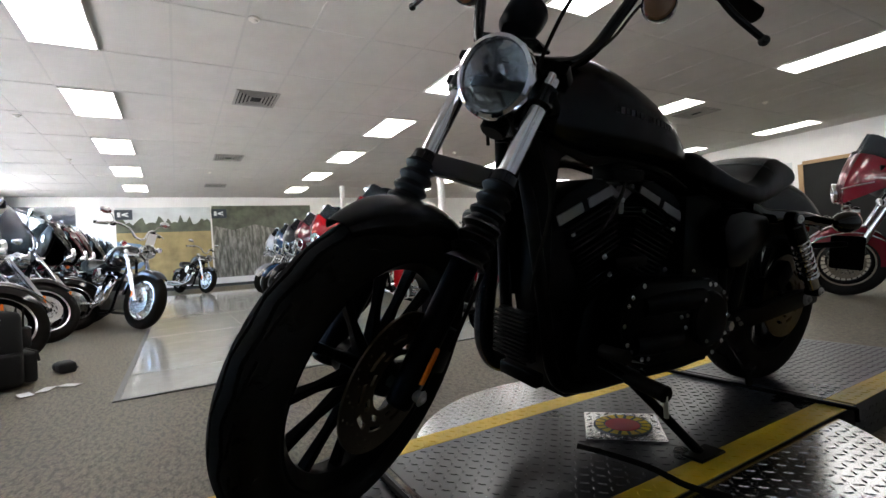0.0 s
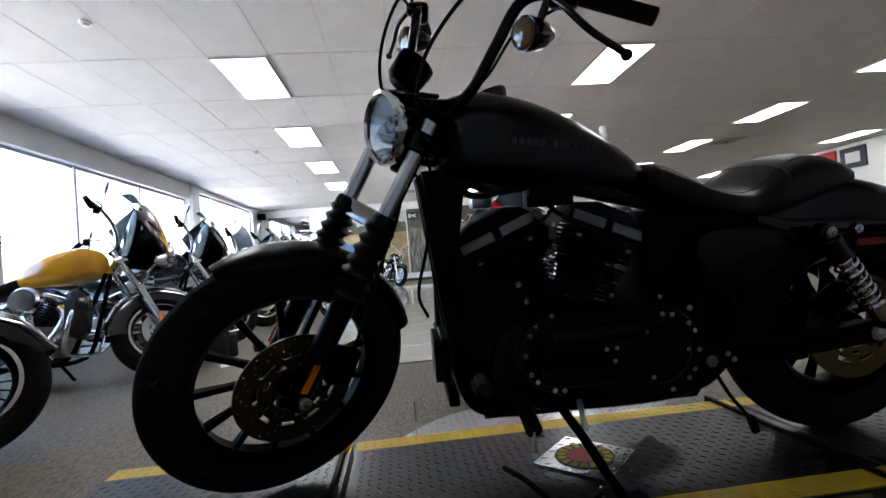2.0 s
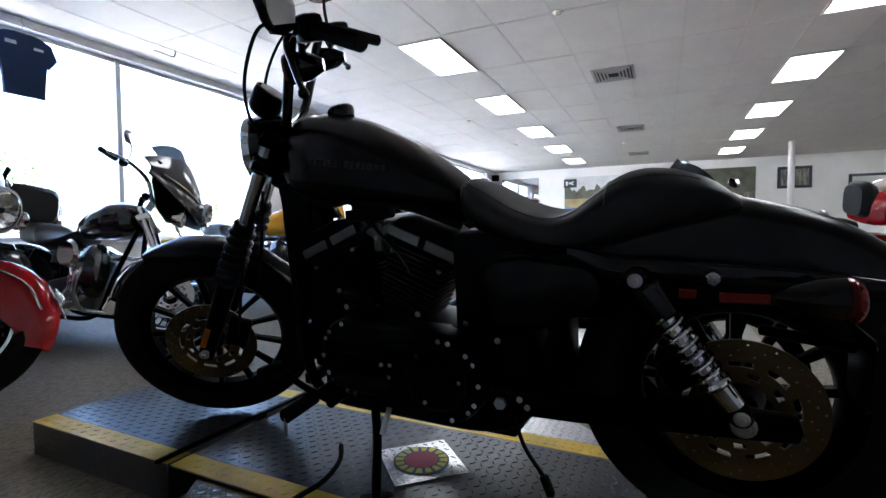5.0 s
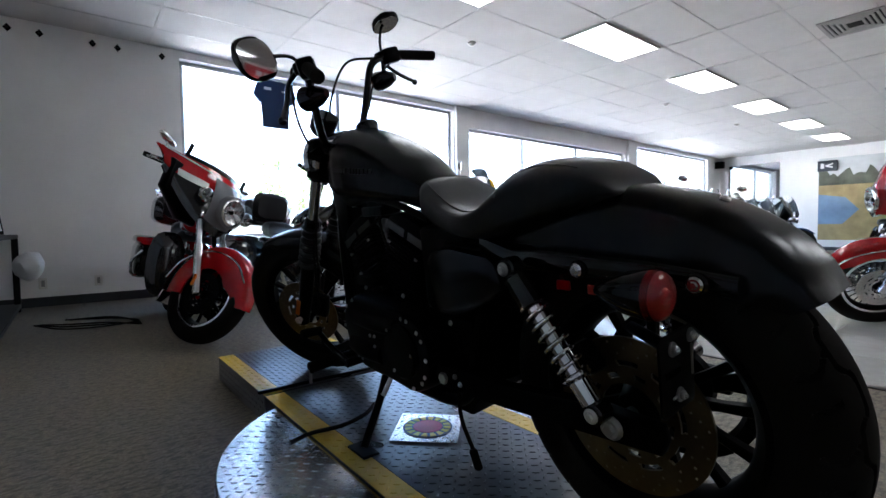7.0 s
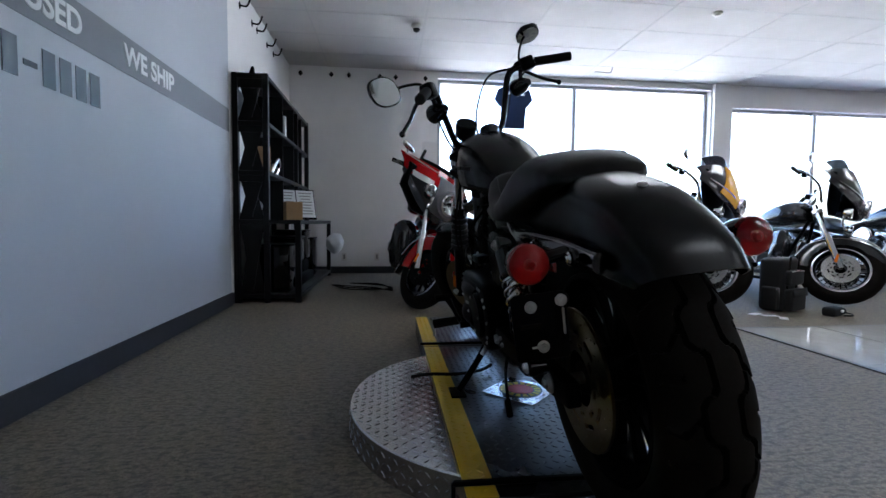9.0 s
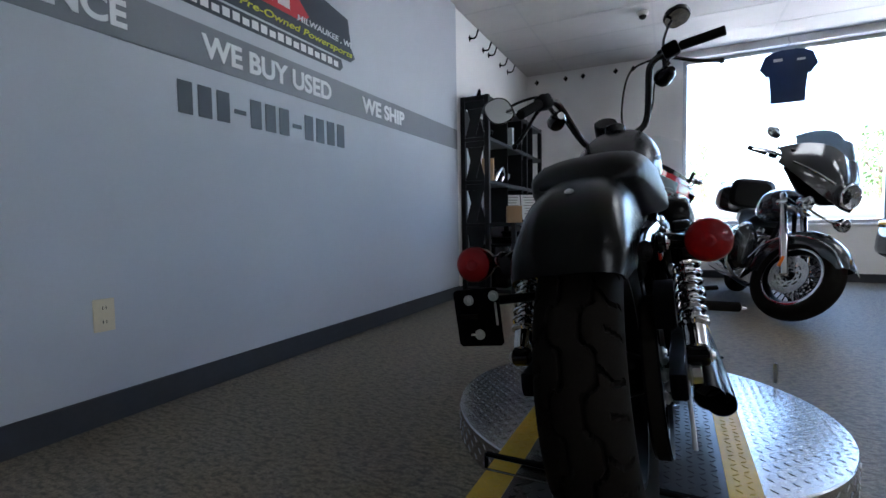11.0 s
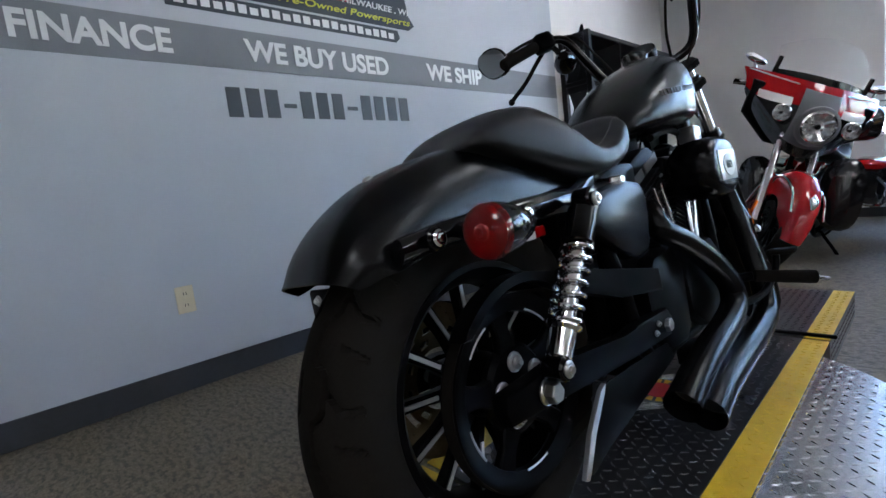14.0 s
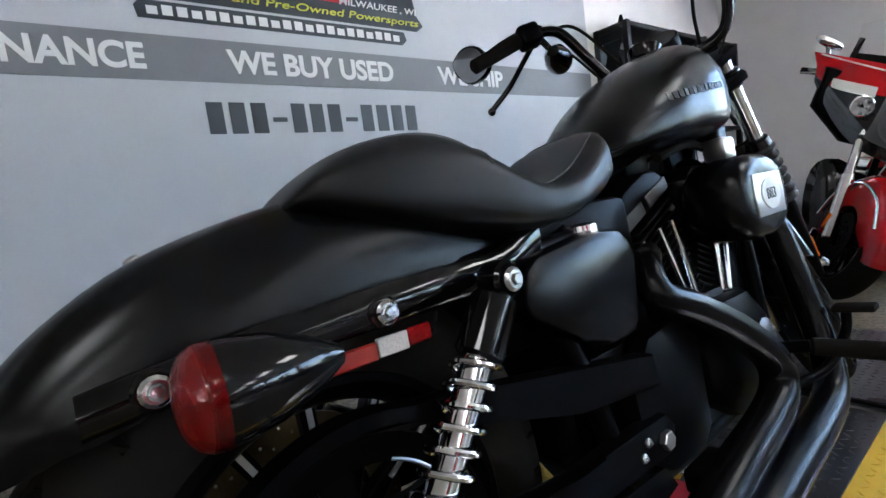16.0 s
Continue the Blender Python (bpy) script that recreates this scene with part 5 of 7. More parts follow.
P_black = paint("gloss black", (0.012, 0.012, 0.014))
P_red = worn("bright red", (0.33, 0.004, 0.007), 0.09, coat=0.25, grain=300, vary=0.10, dents=0)
P_maroon = paint("deep maroon", (0.13, 0.008, 0.016))
P_yellow = paint("amber yellow", (0.72, 0.33, 0.01))
P_orange = paint("orange", (0.70, 0.10, 0.012))
P_blue = paint("midnight blue", (0.012, 0.035, 0.085))
P_silver = paint("silver grey", (0.36, 0.37, 0.39))
P_gunmetal = worn("dark silver", (0.15, 0.15, 0.157), 0.38, vary=0.1, dents=0, spec=0.25)
P_green = paint("lime green", (0.12, 0.42, 0.02))
P_white = paint("pearl white", (0.68, 0.68, 0.66))
M_tint = material("tinted windscreen", (0.05, 0.055, 0.065), 0.05)
nodes_of(M_tint)[2].inputs["Transmission Weight"].default_value = 0.45
nodes_of(M_tint)[2].inputs["IOR"].default_value = 1.05


def loft(rows, n=28, px=0.75, pz=0.75):
    """A rounded body along y from rows (y, half width, lower z, upper z)."""
    out = []
    line = curve_points([(r[0], r[2], r[3]) for r in rows], 3)
    ys, hs = [r[0] for r in rows], [r[1] for r in rows]
    if ys[0] > ys[-1]:
        ys, hs = ys[::-1], hs[::-1]
    for p in line:
        hw, mid, hh = float(np.interp(p.x, ys, hs)), (p.y + p.z) / 2, (p.z - p.y) / 2
        out.append([Vector((hw * math.copysign(abs(math.cos(a)) ** px, math.cos(a)), p.x, mid + hh * math.copysign(abs(math.sin(a)) ** pz, math.sin(a)))) for a in [2 * math.pi * k / n for k in range(n)]])
    return rings(out, True)


def shell(fn, nu=26, nv=12, thick=0.006, us=(-1, 1), vs=(0, 1)):
    """A curved panel over u and v with real thickness."""
    rows = []
    for j in range(nv + 1):
        v = vs[0] + (vs[1] - vs[0]) * j / nv
        out, inn = [], []
        for i in range(nu + 1):
            u = us[0] + (us[1] - us[0]) * i / nu
            p = Vector(fn(u, v))
            n = (Vector(fn(u + 0.02, v)) - Vector(fn(u - 0.02, v))).cross(Vector(fn(u, v + 0.02)) - Vector(fn(u, v - 0.02))).normalized()
            out.append(p)
            inn.append(p + n * thick)
        rows.append(out + inn[::-1])
    return rings(rows, True)


def batwing(tall):
    def fn(u, v):
        a = abs(u)
        zb = 0.885 + 0.17 * a ** 1.7
        zt = 1.255 + tall + 0.035 * math.sin(math.pi * min(1, a)) - 0.09 * a ** 4
        return (0.395 * u, 0.035 - 0.285 * a ** 1.9 - 0.13 * max(0, v) ** 1.4 * (1 - 0.5 * a) + 0.025 * math.sin(math.pi * v), zb + (zt - zb) * v)
    return fn


DISCS = {}


def road_wheel(bike, name, y, R, width, rim_mat, disc_mat, discs, m=None, count=9, whitewall=False):
    w = new(name)
    w.empty_display_size = 0.05
    w.parent = bike
    w.matrix_local = (m or Matrix.Identity(4)) @ Matrix.Translation((0, y, R))
    w["label"] = "spoked road wheel with black tyre"
    crown = width * 0.48
    obj("tyre", tyre(R, width, crown, 18, 72, 14, 0.0), M_rubber, w)
    ri = R - crown * 1.75
    obj("rim", lathe([(-width * 0.36, ri + 0.008), (-width * 0.3, ri - 0.004), (-0.02, ri - 0.022), (0.02, ri - 0.022), (width * 0.3, ri - 0.004), (width * 0.36, ri + 0.008), (width * 0.34, ri - 0.012), (0.015, ri - 0.032), (-0.015, ri - 0.032), (-width * 0.34, ri - 0.012)], 48), rim_mat, w)
    for sx in (-1, 1):
        obj("rim_lip", lathe([(sx * width * 0.37, ri + 0.010), (sx * width * 0.39, ri + 0.004), (sx * width * 0.385, ri - 0.010), (sx * width * 0.35, ri - 0.010)], 48), M_chrome, w, "bright rim lip")
    obj("hub", lathe([(-0.06, 0.01), (-0.06, 0.03), (-0.03, 0.045), (0.03, 0.045), (0.06, 0.03), (0.06, 0.01)], 24), rim_mat, w)
    spokes(w, count, 0.04, ri - 0.02, rim_mat, (0.030, 0.020) if count < 14 else (0.010, 0.008), 0.018 if count < 14 else 0.006)
    for x in discs:
        if x not in DISCS:
            DISCS[x] = obj("brake_disc", drilled_disc(0.05, 0.142, x, 0.005), disc_mat, w).data
        else:
            new("brake_disc", DISCS[x]).parent = w
    return w


def handlebar(bike, m, grip_z, grip_y, reach=0.40, mat=None, tag=False, mirrors=True):
    h = new("handlebar")
    h.empty_display_size = 0.05
    h.parent = bike
    h.matrix_local = m
    obj("bar", tube([(-reach, grip_y - 0.10, grip_z), (-reach * 0.6, grip_y, grip_z + 0.03), (-0.12, grip_y + 0.10, grip_z - 0.02), (-0.05, grip_y + 0.14, grip_z - 0.12), (0.05, grip_y + 0.14, grip_z - 0.12), (0.12, grip_y + 0.10, grip_z - 0.02), (reach * 0.6, grip_y, grip_z + 0.03), (reach, grip_y - 0.10, grip_z)], 0.0135, 10, 5), mat or M_chrome, h)
    for sx in (-1, 1):
        obj("grip", rod((sx * (reach - 0.12), grip_y - 0.055, grip_z + 0.012), (sx * (reach + 0.01), grip_y - 0.105, grip_z - 0.002), 0.019, n=12), M_rubber, h)
        obj("lever", tube([(sx * (reach - 0.14), grip_y + 0.01, grip_z + 0.01), (sx * (reach - 0.07), grip_y + 0.0, grip_z), (sx * (reach + 0.02), grip_y - 0.05, grip_z - 0.02)], 0.007, 6, 3), M_chrome, h)
        obj("switch_housing", block(0.05, 0.05, 0.05, (sx * (reach - 0.155), grip_y - 0.02, grip_z + 0.015), 0.012), M_black, h)
        if mirrors:
            obj("mirror_stem", tube([(sx * (reach - 0.15), grip_y, grip_z + 0.03), (sx * (reach - 0.11), grip_y + 0.02, grip_z + 0.10), (sx * (reach - 0.06), grip_y + 0.01, grip_z + 0.13)], 0.005, 6, 3), M_chrome, h)
            o = [(0.065 * math.cos(a), 0.042 * math.sin(a)) for a in [2 * math.pi * k / 18 for k in range(18)]]
            obj("mirror", moved(slab(o, 0.025, 0.008, plane="xz"), Matrix.Translation((sx * (reach - 0.03), grip_y + 0.0, grip_z + 0.145))), M_gloss if mat else M_chrome, h)
    if tag:
        obj("price_tag", moved(block(0.11, 0.002, 0.15, (0, 0, 0), 0.0), Matrix.Translation((-0.20, grip_y + 0.05, grip_z - 0.09)) @ Matrix.Rotation(radians(-12), 4, "X")), M_paper, h, "white paper tag hung on the bars", smooth=0)
    return h


def lamp_round(bike, at, r, m, name="headlight", depth=0.06):
    h = new(name)
    h.empty_display_size = 0.05
    h.parent = bike
    h.matrix_local = m @ Matrix.Translation(at)
    h["label"] = "round chrome-rimmed lamp"
    obj("rim", lathe([(-depth, r * 0.7), (-0.01, r), (0.012, r), (0.016, r * 0.9), (0.006, r * 0.88), (-depth * 0.8, r * 0.5)], 28, axis="y"), M_chrome, h)
    refl = dish([(-0.035, r * 0.15), (-0.028, r * 0.45), (-0.012, r * 0.7), (0.004, r * 0.89)], 36)
    bmesh.ops.delete(refl, geom=[q for q in refl.faces if len(q.verts) > 8 and q.calc_center_median().y > -0.01], context="FACES")
    for v in refl.verts:
        v.co.y += r * 0.05 * math.sin(8 * math.atan2(v.co.z, v.co.x))
    obj("reflector", refl, M_reflector, h, smooth=20)
    obj("lens", dish([(0.006, r * 0.88), (0.014, r * 0.6), (0.017, r * 0.2)], 24), M_glass, h)
    obj("bulb_shield", dish([(-0.02, r * 0.16), (0.0, r * 0.17), (0.003, r * 0.1)], 12), M_black, h)
    return h


def motorcycle(kind, body, accent, label, m, steer=14, rim=None, bags=True, trunk=False, screen=True, tag=False, bars_black=False, tall=0.0, group="showroom motorcycles", fender_mat=None, category="motorcycle", rake=30, fairing_mat=None, laced=26, lean=8.0, panel=None):
    """A whole motorcycle that points along +y from its front wheel's foot at the origin, leaning on its stand."""
    b = thing("motorcycle", label, category, group, m=m @ pose(0, 0, 0.0, 0, -lean, 0))
    rim = rim or M_black
    R1, R2, wb = (0.325, 0.325, 1.62)
    ax = Vector((0, -0.34, 0.92))
    d = Vector((0, -math.sin(radians(rake)), math.cos(radians(rake))))
    st = Matrix.Translation(ax) @ Matrix.Rotation(radians(steer), 4, d) @ Matrix.Translation(-ax)
    P = lambda name, bm, mat, label="", par=None, sm=38: obj(name, bm, mat, par or b, label, sm)
    Q = lambda name, bm, mat, label="": obj(name, moved(bm, st), mat, b, label)
    road_wheel(b, "front_wheel", 0, R1, 0.13, rim, M_engine if kind == "bare" else M_disc_bg, (-0.074, 0.074) if kind == "bare" else (-0.075, 0.075), st, laced)
    road_wheel(b, "rear_wheel", -wb, R2, 0.17, rim, M_disc_bg, (-0.10,), None, laced)
    fk = lambda s, x=0: Vector((x, -s * d.z * 0 + s * d.y, R1 + s * d.z))
    for sx in (-1, 1):
        Q("fork_slider", rod(fk(-0.02, sx * 0.115), fk(0.36, sx * 0.115), 0.029, 0.031, 16), M_chrome if kind != "sport" else M_black, "bright fork slider")
        Q("fork_tube", rod(fk(0.34, sx * 0.115), fk(0.68, sx * 0.115), 0.023, 0.023, 14), M_chrome)
        Q("fork_reflector", block(0.006, 0.02, 0.08, fk(0.08, sx * 0.148), 0.002, 1), M_amber)
    deep = kind in ("touring", "bare")
    a0, a1 = (188, -6 if kind == "bare" else 20) if deep else (170, 40)
    fl = [Vector((0, 0.362 * math.cos(radians(a)), R1 + 0.362 * math.sin(radians(a)))) for a in range(a0, a1, -6)]
    fnd = fender(fl, lambda k: 0.085 * (1 - 0.35 * max(0, k - 0.8) / 0.2), lambda k: (0.185 if kind == "bare" else 0.125 if deep else 0.07) * (1 - 0.5 * max(0, k - 0.85) / 0.15), 0.004, nn=14)
    Q("front_fender", fnd, fender_mat or body, "deep painted front fender" if deep else "short painted front fender")
    if deep:
        Q("fender_flap", block(0.15, 0.012, 0.09, (0, -0.362, R1 - 0.09), 0.004, 1, Matrix.Rotation(radians(-8), 3, "X")), M_chrome, "bright mud flap")
        for sx in (-1, 1):
            Q("fender_trim", tube([(sx * 0.088, 0.366 * math.cos(radians(a)), R1 + 0.30 * math.sin(radians(a))) for a in (172, 140, 100, 60, 28)], 0.006, 6, 4), M_chrome)
    Q("triple_clamp", block(0.28, 0.09, 0.05, fk(0.60), 0.012, 2, Matrix.Rotation(radians(rake), 3, "X")), M_chrome if not bars_black else M_black)
    # frame, engine, drive
    bm = None
    for sx in (-1, 1):
        bm = tube([(sx * 0.03, -0.36, 0.80), (sx * 0.10, -0.46, 0.45), (sx * 0.12, -0.56, 0.20), (sx * 0.13, -0.9, 0.17), (sx * 0.13, -1.25, 0.22), (sx * 0.12, -1.35, 0.50), (sx * 0.10, -1.30, 0.66)], 0.017, 8, 4, bm)
    P("frame", bm, M_black)
    P("crankcase", slab([(-0.60, 0.22), (-0.58, 0.34), (-0.66, 0.44), (-0.92, 0.46), (-1.12, 0.42), (-1.20, 0.34), (-1.16, 0.22)], 0.24, 0.02, at=-0.12), M_engine if bars_black else M_machined)
    for sy in (1, -1):
        tl = Matrix.Translation((0, -0.80, 0.33)) @ Matrix.Rotation(radians(-22.5 * sy), 4, "X")
        cy = P("cylinder", moved(rod((0, 0, 0.1), (0, 0, 0.30), 0.058, n=16), tl), M_engine)
        fin = obj("fin", block(0.17, 0.15, 0.007, (0, 0, 0), 0.002, 1), M_engine, cy, smooth=0)
        fin.matrix_local = tl @ Matrix.Translation((0, 0, 0.12))
        for k in range(1, 9):
            more = new("fin", fin.data)
            more.parent = cy
            more.matrix_local = tl @ Matrix.Translation((0, 0, 0.12 + 0.019 * k))
        obj("rocker_cover", moved(block(0.15, 0.19, 0.06, (0, 0, 0.325), 0.016), tl), M_chrome if not bars_black else M_engine, cy)
    P("air_cleaner", dish([(0.12, 0.06), (0.15, 0.095), (0.20, 0.10), (0.22, 0.085)], 28, axis="x", at=(0, -0.79, 0.62)), M_chrome if not bars_black else M_gloss, "round air cleaner cover")
    P("primary_cover", slab([(-0.62 + 0.0, 0.30), (-0.60, 0.38), (-0.68, 0.45), (-1.0, 0.44), (-1.10, 0.36), (-1.06, 0.26), (-0.7, 0.23)], 0.06, 0.02, at=-0.185), M_chrome if not bars_black else M_engine, "oval primary cover")
    for k, zz in enumerate((0.24, 0.31)):
        ex_ = tube([(0.09, -0.62 - 0.25 * k, 0.56), (0.15, -0.56 - 0.22 * k, 0.48), (0.17, -0.66 - 0.15 * k, 0.32), (0.18, -0.95, 0.24), (0.19, -1.4, zz - 0.02), (0.19, -1.95, zz)], 0.036, 12, 5)
        P("exhaust_pipe", ex_, M_chrome if not bars_black else M_exhaust, "long exhaust pipe")
    # bodywork
    P("fuel_tank", loft([(-0.38, 0.06, 0.80, 0.93), (-0.43, 0.13, 0.77, 0.985), (-0.55, 0.165, 0.74, 1.0), (-0.70, 0.16, 0.73, 0.965), (-0.84, 0.125, 0.73, 0.90), (-0.93, 0.07, 0.73, 0.83)], 26), body, "painted teardrop fuel tank")
    P("tank_console", loft([(-0.46, 0.03, 0.96, 0.998), (-0.55, 0.045, 0.97, 1.012), (-0.70, 0.04, 0.94, 0.978), (-0.84, 0.025, 0.88, 0.908)], 14), M_chrome if not bars_black else M_gloss)
    P("seat", loft([(-0.86, 0.06, 0.76, 0.83), (-0.93, 0.12, 0.70, 0.80), (-1.08, 0.17, 0.66, 0.745), (-1.24, 0.16, 0.66, 0.80), (-1.30, 0.14, 0.68, 0.86), (-1.48, 0.13, 0.70, 0.87), (-1.58, 0.08, 0.74, 0.84)], 24), M_leather, "black stitched seat")
    rl = [Vector((0, -wb + 0.38 * math.cos(radians(a)), R2 + 0.38 * math.sin(radians(a)))) for a in range(62, 196, 6)]
    P("rear_fender", fender(rl, lambda k: 0.11, lambda k: 0.12, 0.004, nn=14), body, "painted rear fender")
    P("tail_lamp", dish([(0, 0.045), (-0.03, 0.042), (-0.04, 0.025)], 20, axis="y", at=(0, -2.02, 0.60)), M_red_lens)
    if bags:
        for sx in (-1, 1):
            sb = new("saddlebag")
            sb.empty_display_size = 0.05
            sb.parent = b
            sb["label"] = "hard saddlebag with painted lid"
            obj("box", moved(loft([(-1.38, 0.07, 0.40, 0.60), (-1.45, 0.105, 0.33, 0.64), (-1.70, 0.115, 0.32, 0.645), (-1.95, 0.11, 0.35, 0.64), (-2.03, 0.08, 0.42, 0.60)], 22, 0.5, 0.5), Matrix.Translation((sx * 0.27, 0, 0))), accent, sb)
            obj("lid", moved(loft([(-1.37, 0.075, 0.605, 0.64), (-1.45, 0.112, 0.61, 0.675), (-1.70, 0.122, 0.61, 0.69), (-1.95, 0.117, 0.615, 0.675), (-2.04, 0.085, 0.605, 0.64)], 22, 0.5, 0.6), Matrix.Translation((sx * 0.27, 0, 0.012))), body, sb, "painted lid")
            obj("guard", tube([(sx * 0.17, -1.36, 0.36), (sx * 0.37, -1.36, 0.34), (sx * 0.40, -1.36, 0.46), (sx * 0.33, -1.36, 0.56)], 0.012, 8, 4), M_chrome, sb)
    if trunk:
        P("trunk", loft([(-1.60, 0.20, 0.84, 1.02), (-1.66, 0.27, 0.82, 1.10), (-1.85, 0.28, 0.82, 1.12), (-2.05, 0.26, 0.83, 1.09), (-2.10, 0.20, 0.86, 1.02)], 24, 0.5, 0.5), accent, "rounded luggage trunk")
        P("trunk_backrest", loft([(-1.55, 0.16, 0.90, 1.14), (-1.60, 0.20, 0.88, 1.18), (-1.65, 0.18, 0.90, 1.15)], 20, 0.5, 0.5), M_leather)
        P("trunk_rail", tube([(-0.25, -1.75, 1.10), (-0.27, -1.85, 1.16), (-0.2, -2.06, 1.16), (0.2, -2.06, 1.16), (0.27, -1.85, 1.16), (0.25, -1.75, 1.10)], 0.009, 8, 4), M_chrome)
    for sx in (-1, 1):
        P("floorboard", block(0.09, 0.26, 0.018, (sx * 0.27, -0.70, 0.29), 0.006), M_chrome if not bars_black else M_black)
    P("kickstand", tube([(-0.13, -0.75, 0.19), (-0.22, -0.72, 0.09), (-0.27, -0.70, 0.028)], 0.012, 8, 3), M_black)
    if kind == "touring":
        P("engine_guard", tube([(0.0, -0.44, 0.60), (-0.16, -0.42, 0.60), (-0.33, -0.42, 0.52), (-0.36, -0.44, 0.38), (-0.27, -0.50, 0.25), (-0.10, -0.52, 0.22), (0.10, -0.52, 0.22), (0.27, -0.50, 0.25), (0.36, -0.44, 0.38), (0.33, -0.42, 0.52), (0.16, -0.42, 0.60), (0.0, -0.44, 0.60)], 0.015, 10, 5), M_chrome, "chrome engine guard")
        for sx in (-1, 1):
            P("lower_fairing", loft([(-0.36, 0.05, 0.36, 0.62), (-0.40, 0.09, 0.32, 0.68), (-0.47, 0.08, 0.34, 0.66)], 18), accent).matrix_local = Matrix.Translation((sx * 0.26, 0, 0))
        f = new("fairing")
        f.empty_display_size = 0.05
        f.parent = b
        f.matrix_local = st
        f["label"] = "painted handlebar fairing with lamps"
        fn = batwing(tall)
        obj("cowl", shell(fn), fairing_mat or body, f)
        if panel:
            obj("front_panel", shell(lambda u, v: Vector(fn(u * (0.66 - 0.14 * v), 0.10 + 0.90 * v)) + Vector((0, 0.007, 0.003)), 20, 10, 0.005), panel, f, "painted front panel of the fairing")
        obj("liner", shell(lambda u, v: Vector(fn(u, v)) + Vector((0, -0.016, 0)), 26, 10, 0.004, (-0.985, 0.985), (0.02, 0.98)), M_black, f, "black inner liner")
        obj("dashboard", slab([(-0.33, 1.03), (-0.36, 1.17 + tall), (-0.2, 1.24 + tall), (0.2, 1.24 + tall), (0.36, 1.17 + tall), (0.33, 1.03), (0.12, 0.93), (-0.12, 0.93)], 0.04, 0.012, plane="xz", at=-0.25), M_black, f, "black dashboard panel")
        for sx in (-1, 1):
            obj("trim_strip", tube([Vector(fn(sx * q, 0.30)) + Vector((0, 0.006, 0)) for q in (0.30, 0.5, 0.7, 0.88)], 0.007, 6, 3), M_chrome, f)
            obj("gauge", dish([(-0.262, 0.045), (-0.256, 0.045), (-0.253, 0.038)], 20, at=(sx * 0.10, 0, 1.13 + tall)), M_chrome, f)
        if screen:
            def glass(u, v):
                q = Vector(fn(u * 0.80, 1))
                return (q.x * (1 - 0.12 * v), q.y - 0.012 - 0.10 * v, q.z - 0.03 + (0.19 - 0.08 * u * u) * v)
            obj("windscreen", shell(glass, 20, 6, 0.005), M_tint, f, "low dark tinted windscreen")
        lamp_round(b, (0, 0.052, 0.985), 0.092, st)
        for sx in (-1, 1):
            lamp_round(b, (sx * 0.20, -0.04, 0.83), 0.052, st, "passing_lamp", 0.05)
            Q("lamp_bar", rod((0, -0.10, 0.82), (sx * 0.20, -0.08, 0.82), 0.009, n=8), M_chrome)
        handlebar(b, st, 1.16 + tall, -0.46, 0.40, M_black if bars_black else None, tag)
    elif kind == "cruiser":
        lamp_round(b, (0, -0.10, 0.905), 0.088, st)
        Q("headlight_bucket", dish([(-0.08, 0.04), (-0.05, 0.075), (0.0, 0.086)], 24, at=(0, -0.13, 0.905)), M_chrome if not bars_black else M_gloss)
        handlebar(b, st, 1.14 + tall, -0.44, 0.40, M_black if bars_black else None, tag)
        for sx in (-1, 1):
            Q("turn_signal", dish([(0.02, 0.032), (-0.01, 0.034), (-0.05, 0.012)], 16, at=(sx * 0.22, -0.24, 0.97)), M_chrome)
        if screen:
            w_ = []
            for k in range(9):
                s = k / 8
                zt, yt, hw = 1.0 + 0.42 * s, -0.08 - 0.16 * s, 0.20 + 0.07 * math.sin(math.pi * s)
                w_.append([Vector((hw * math.sin(t), yt - 0.08 * (1 - math.cos(t)), zt)) for t in [radians(-80 + 160 * q / 12) for q in range(13)]] + [Vector(((hw - 0.004) * math.sin(t), yt - 0.004 - 0.08 * (1 - math.cos(t)), zt)) for t in [radians(80 - 160 * q / 12) for q in range(13)]])
            Q("windscreen", rings(w_, True), M_tint, "clear windscreen")
    return b


FW = lambda x, y, rz: pose(x, y, 0.0, 0, 0, rz)


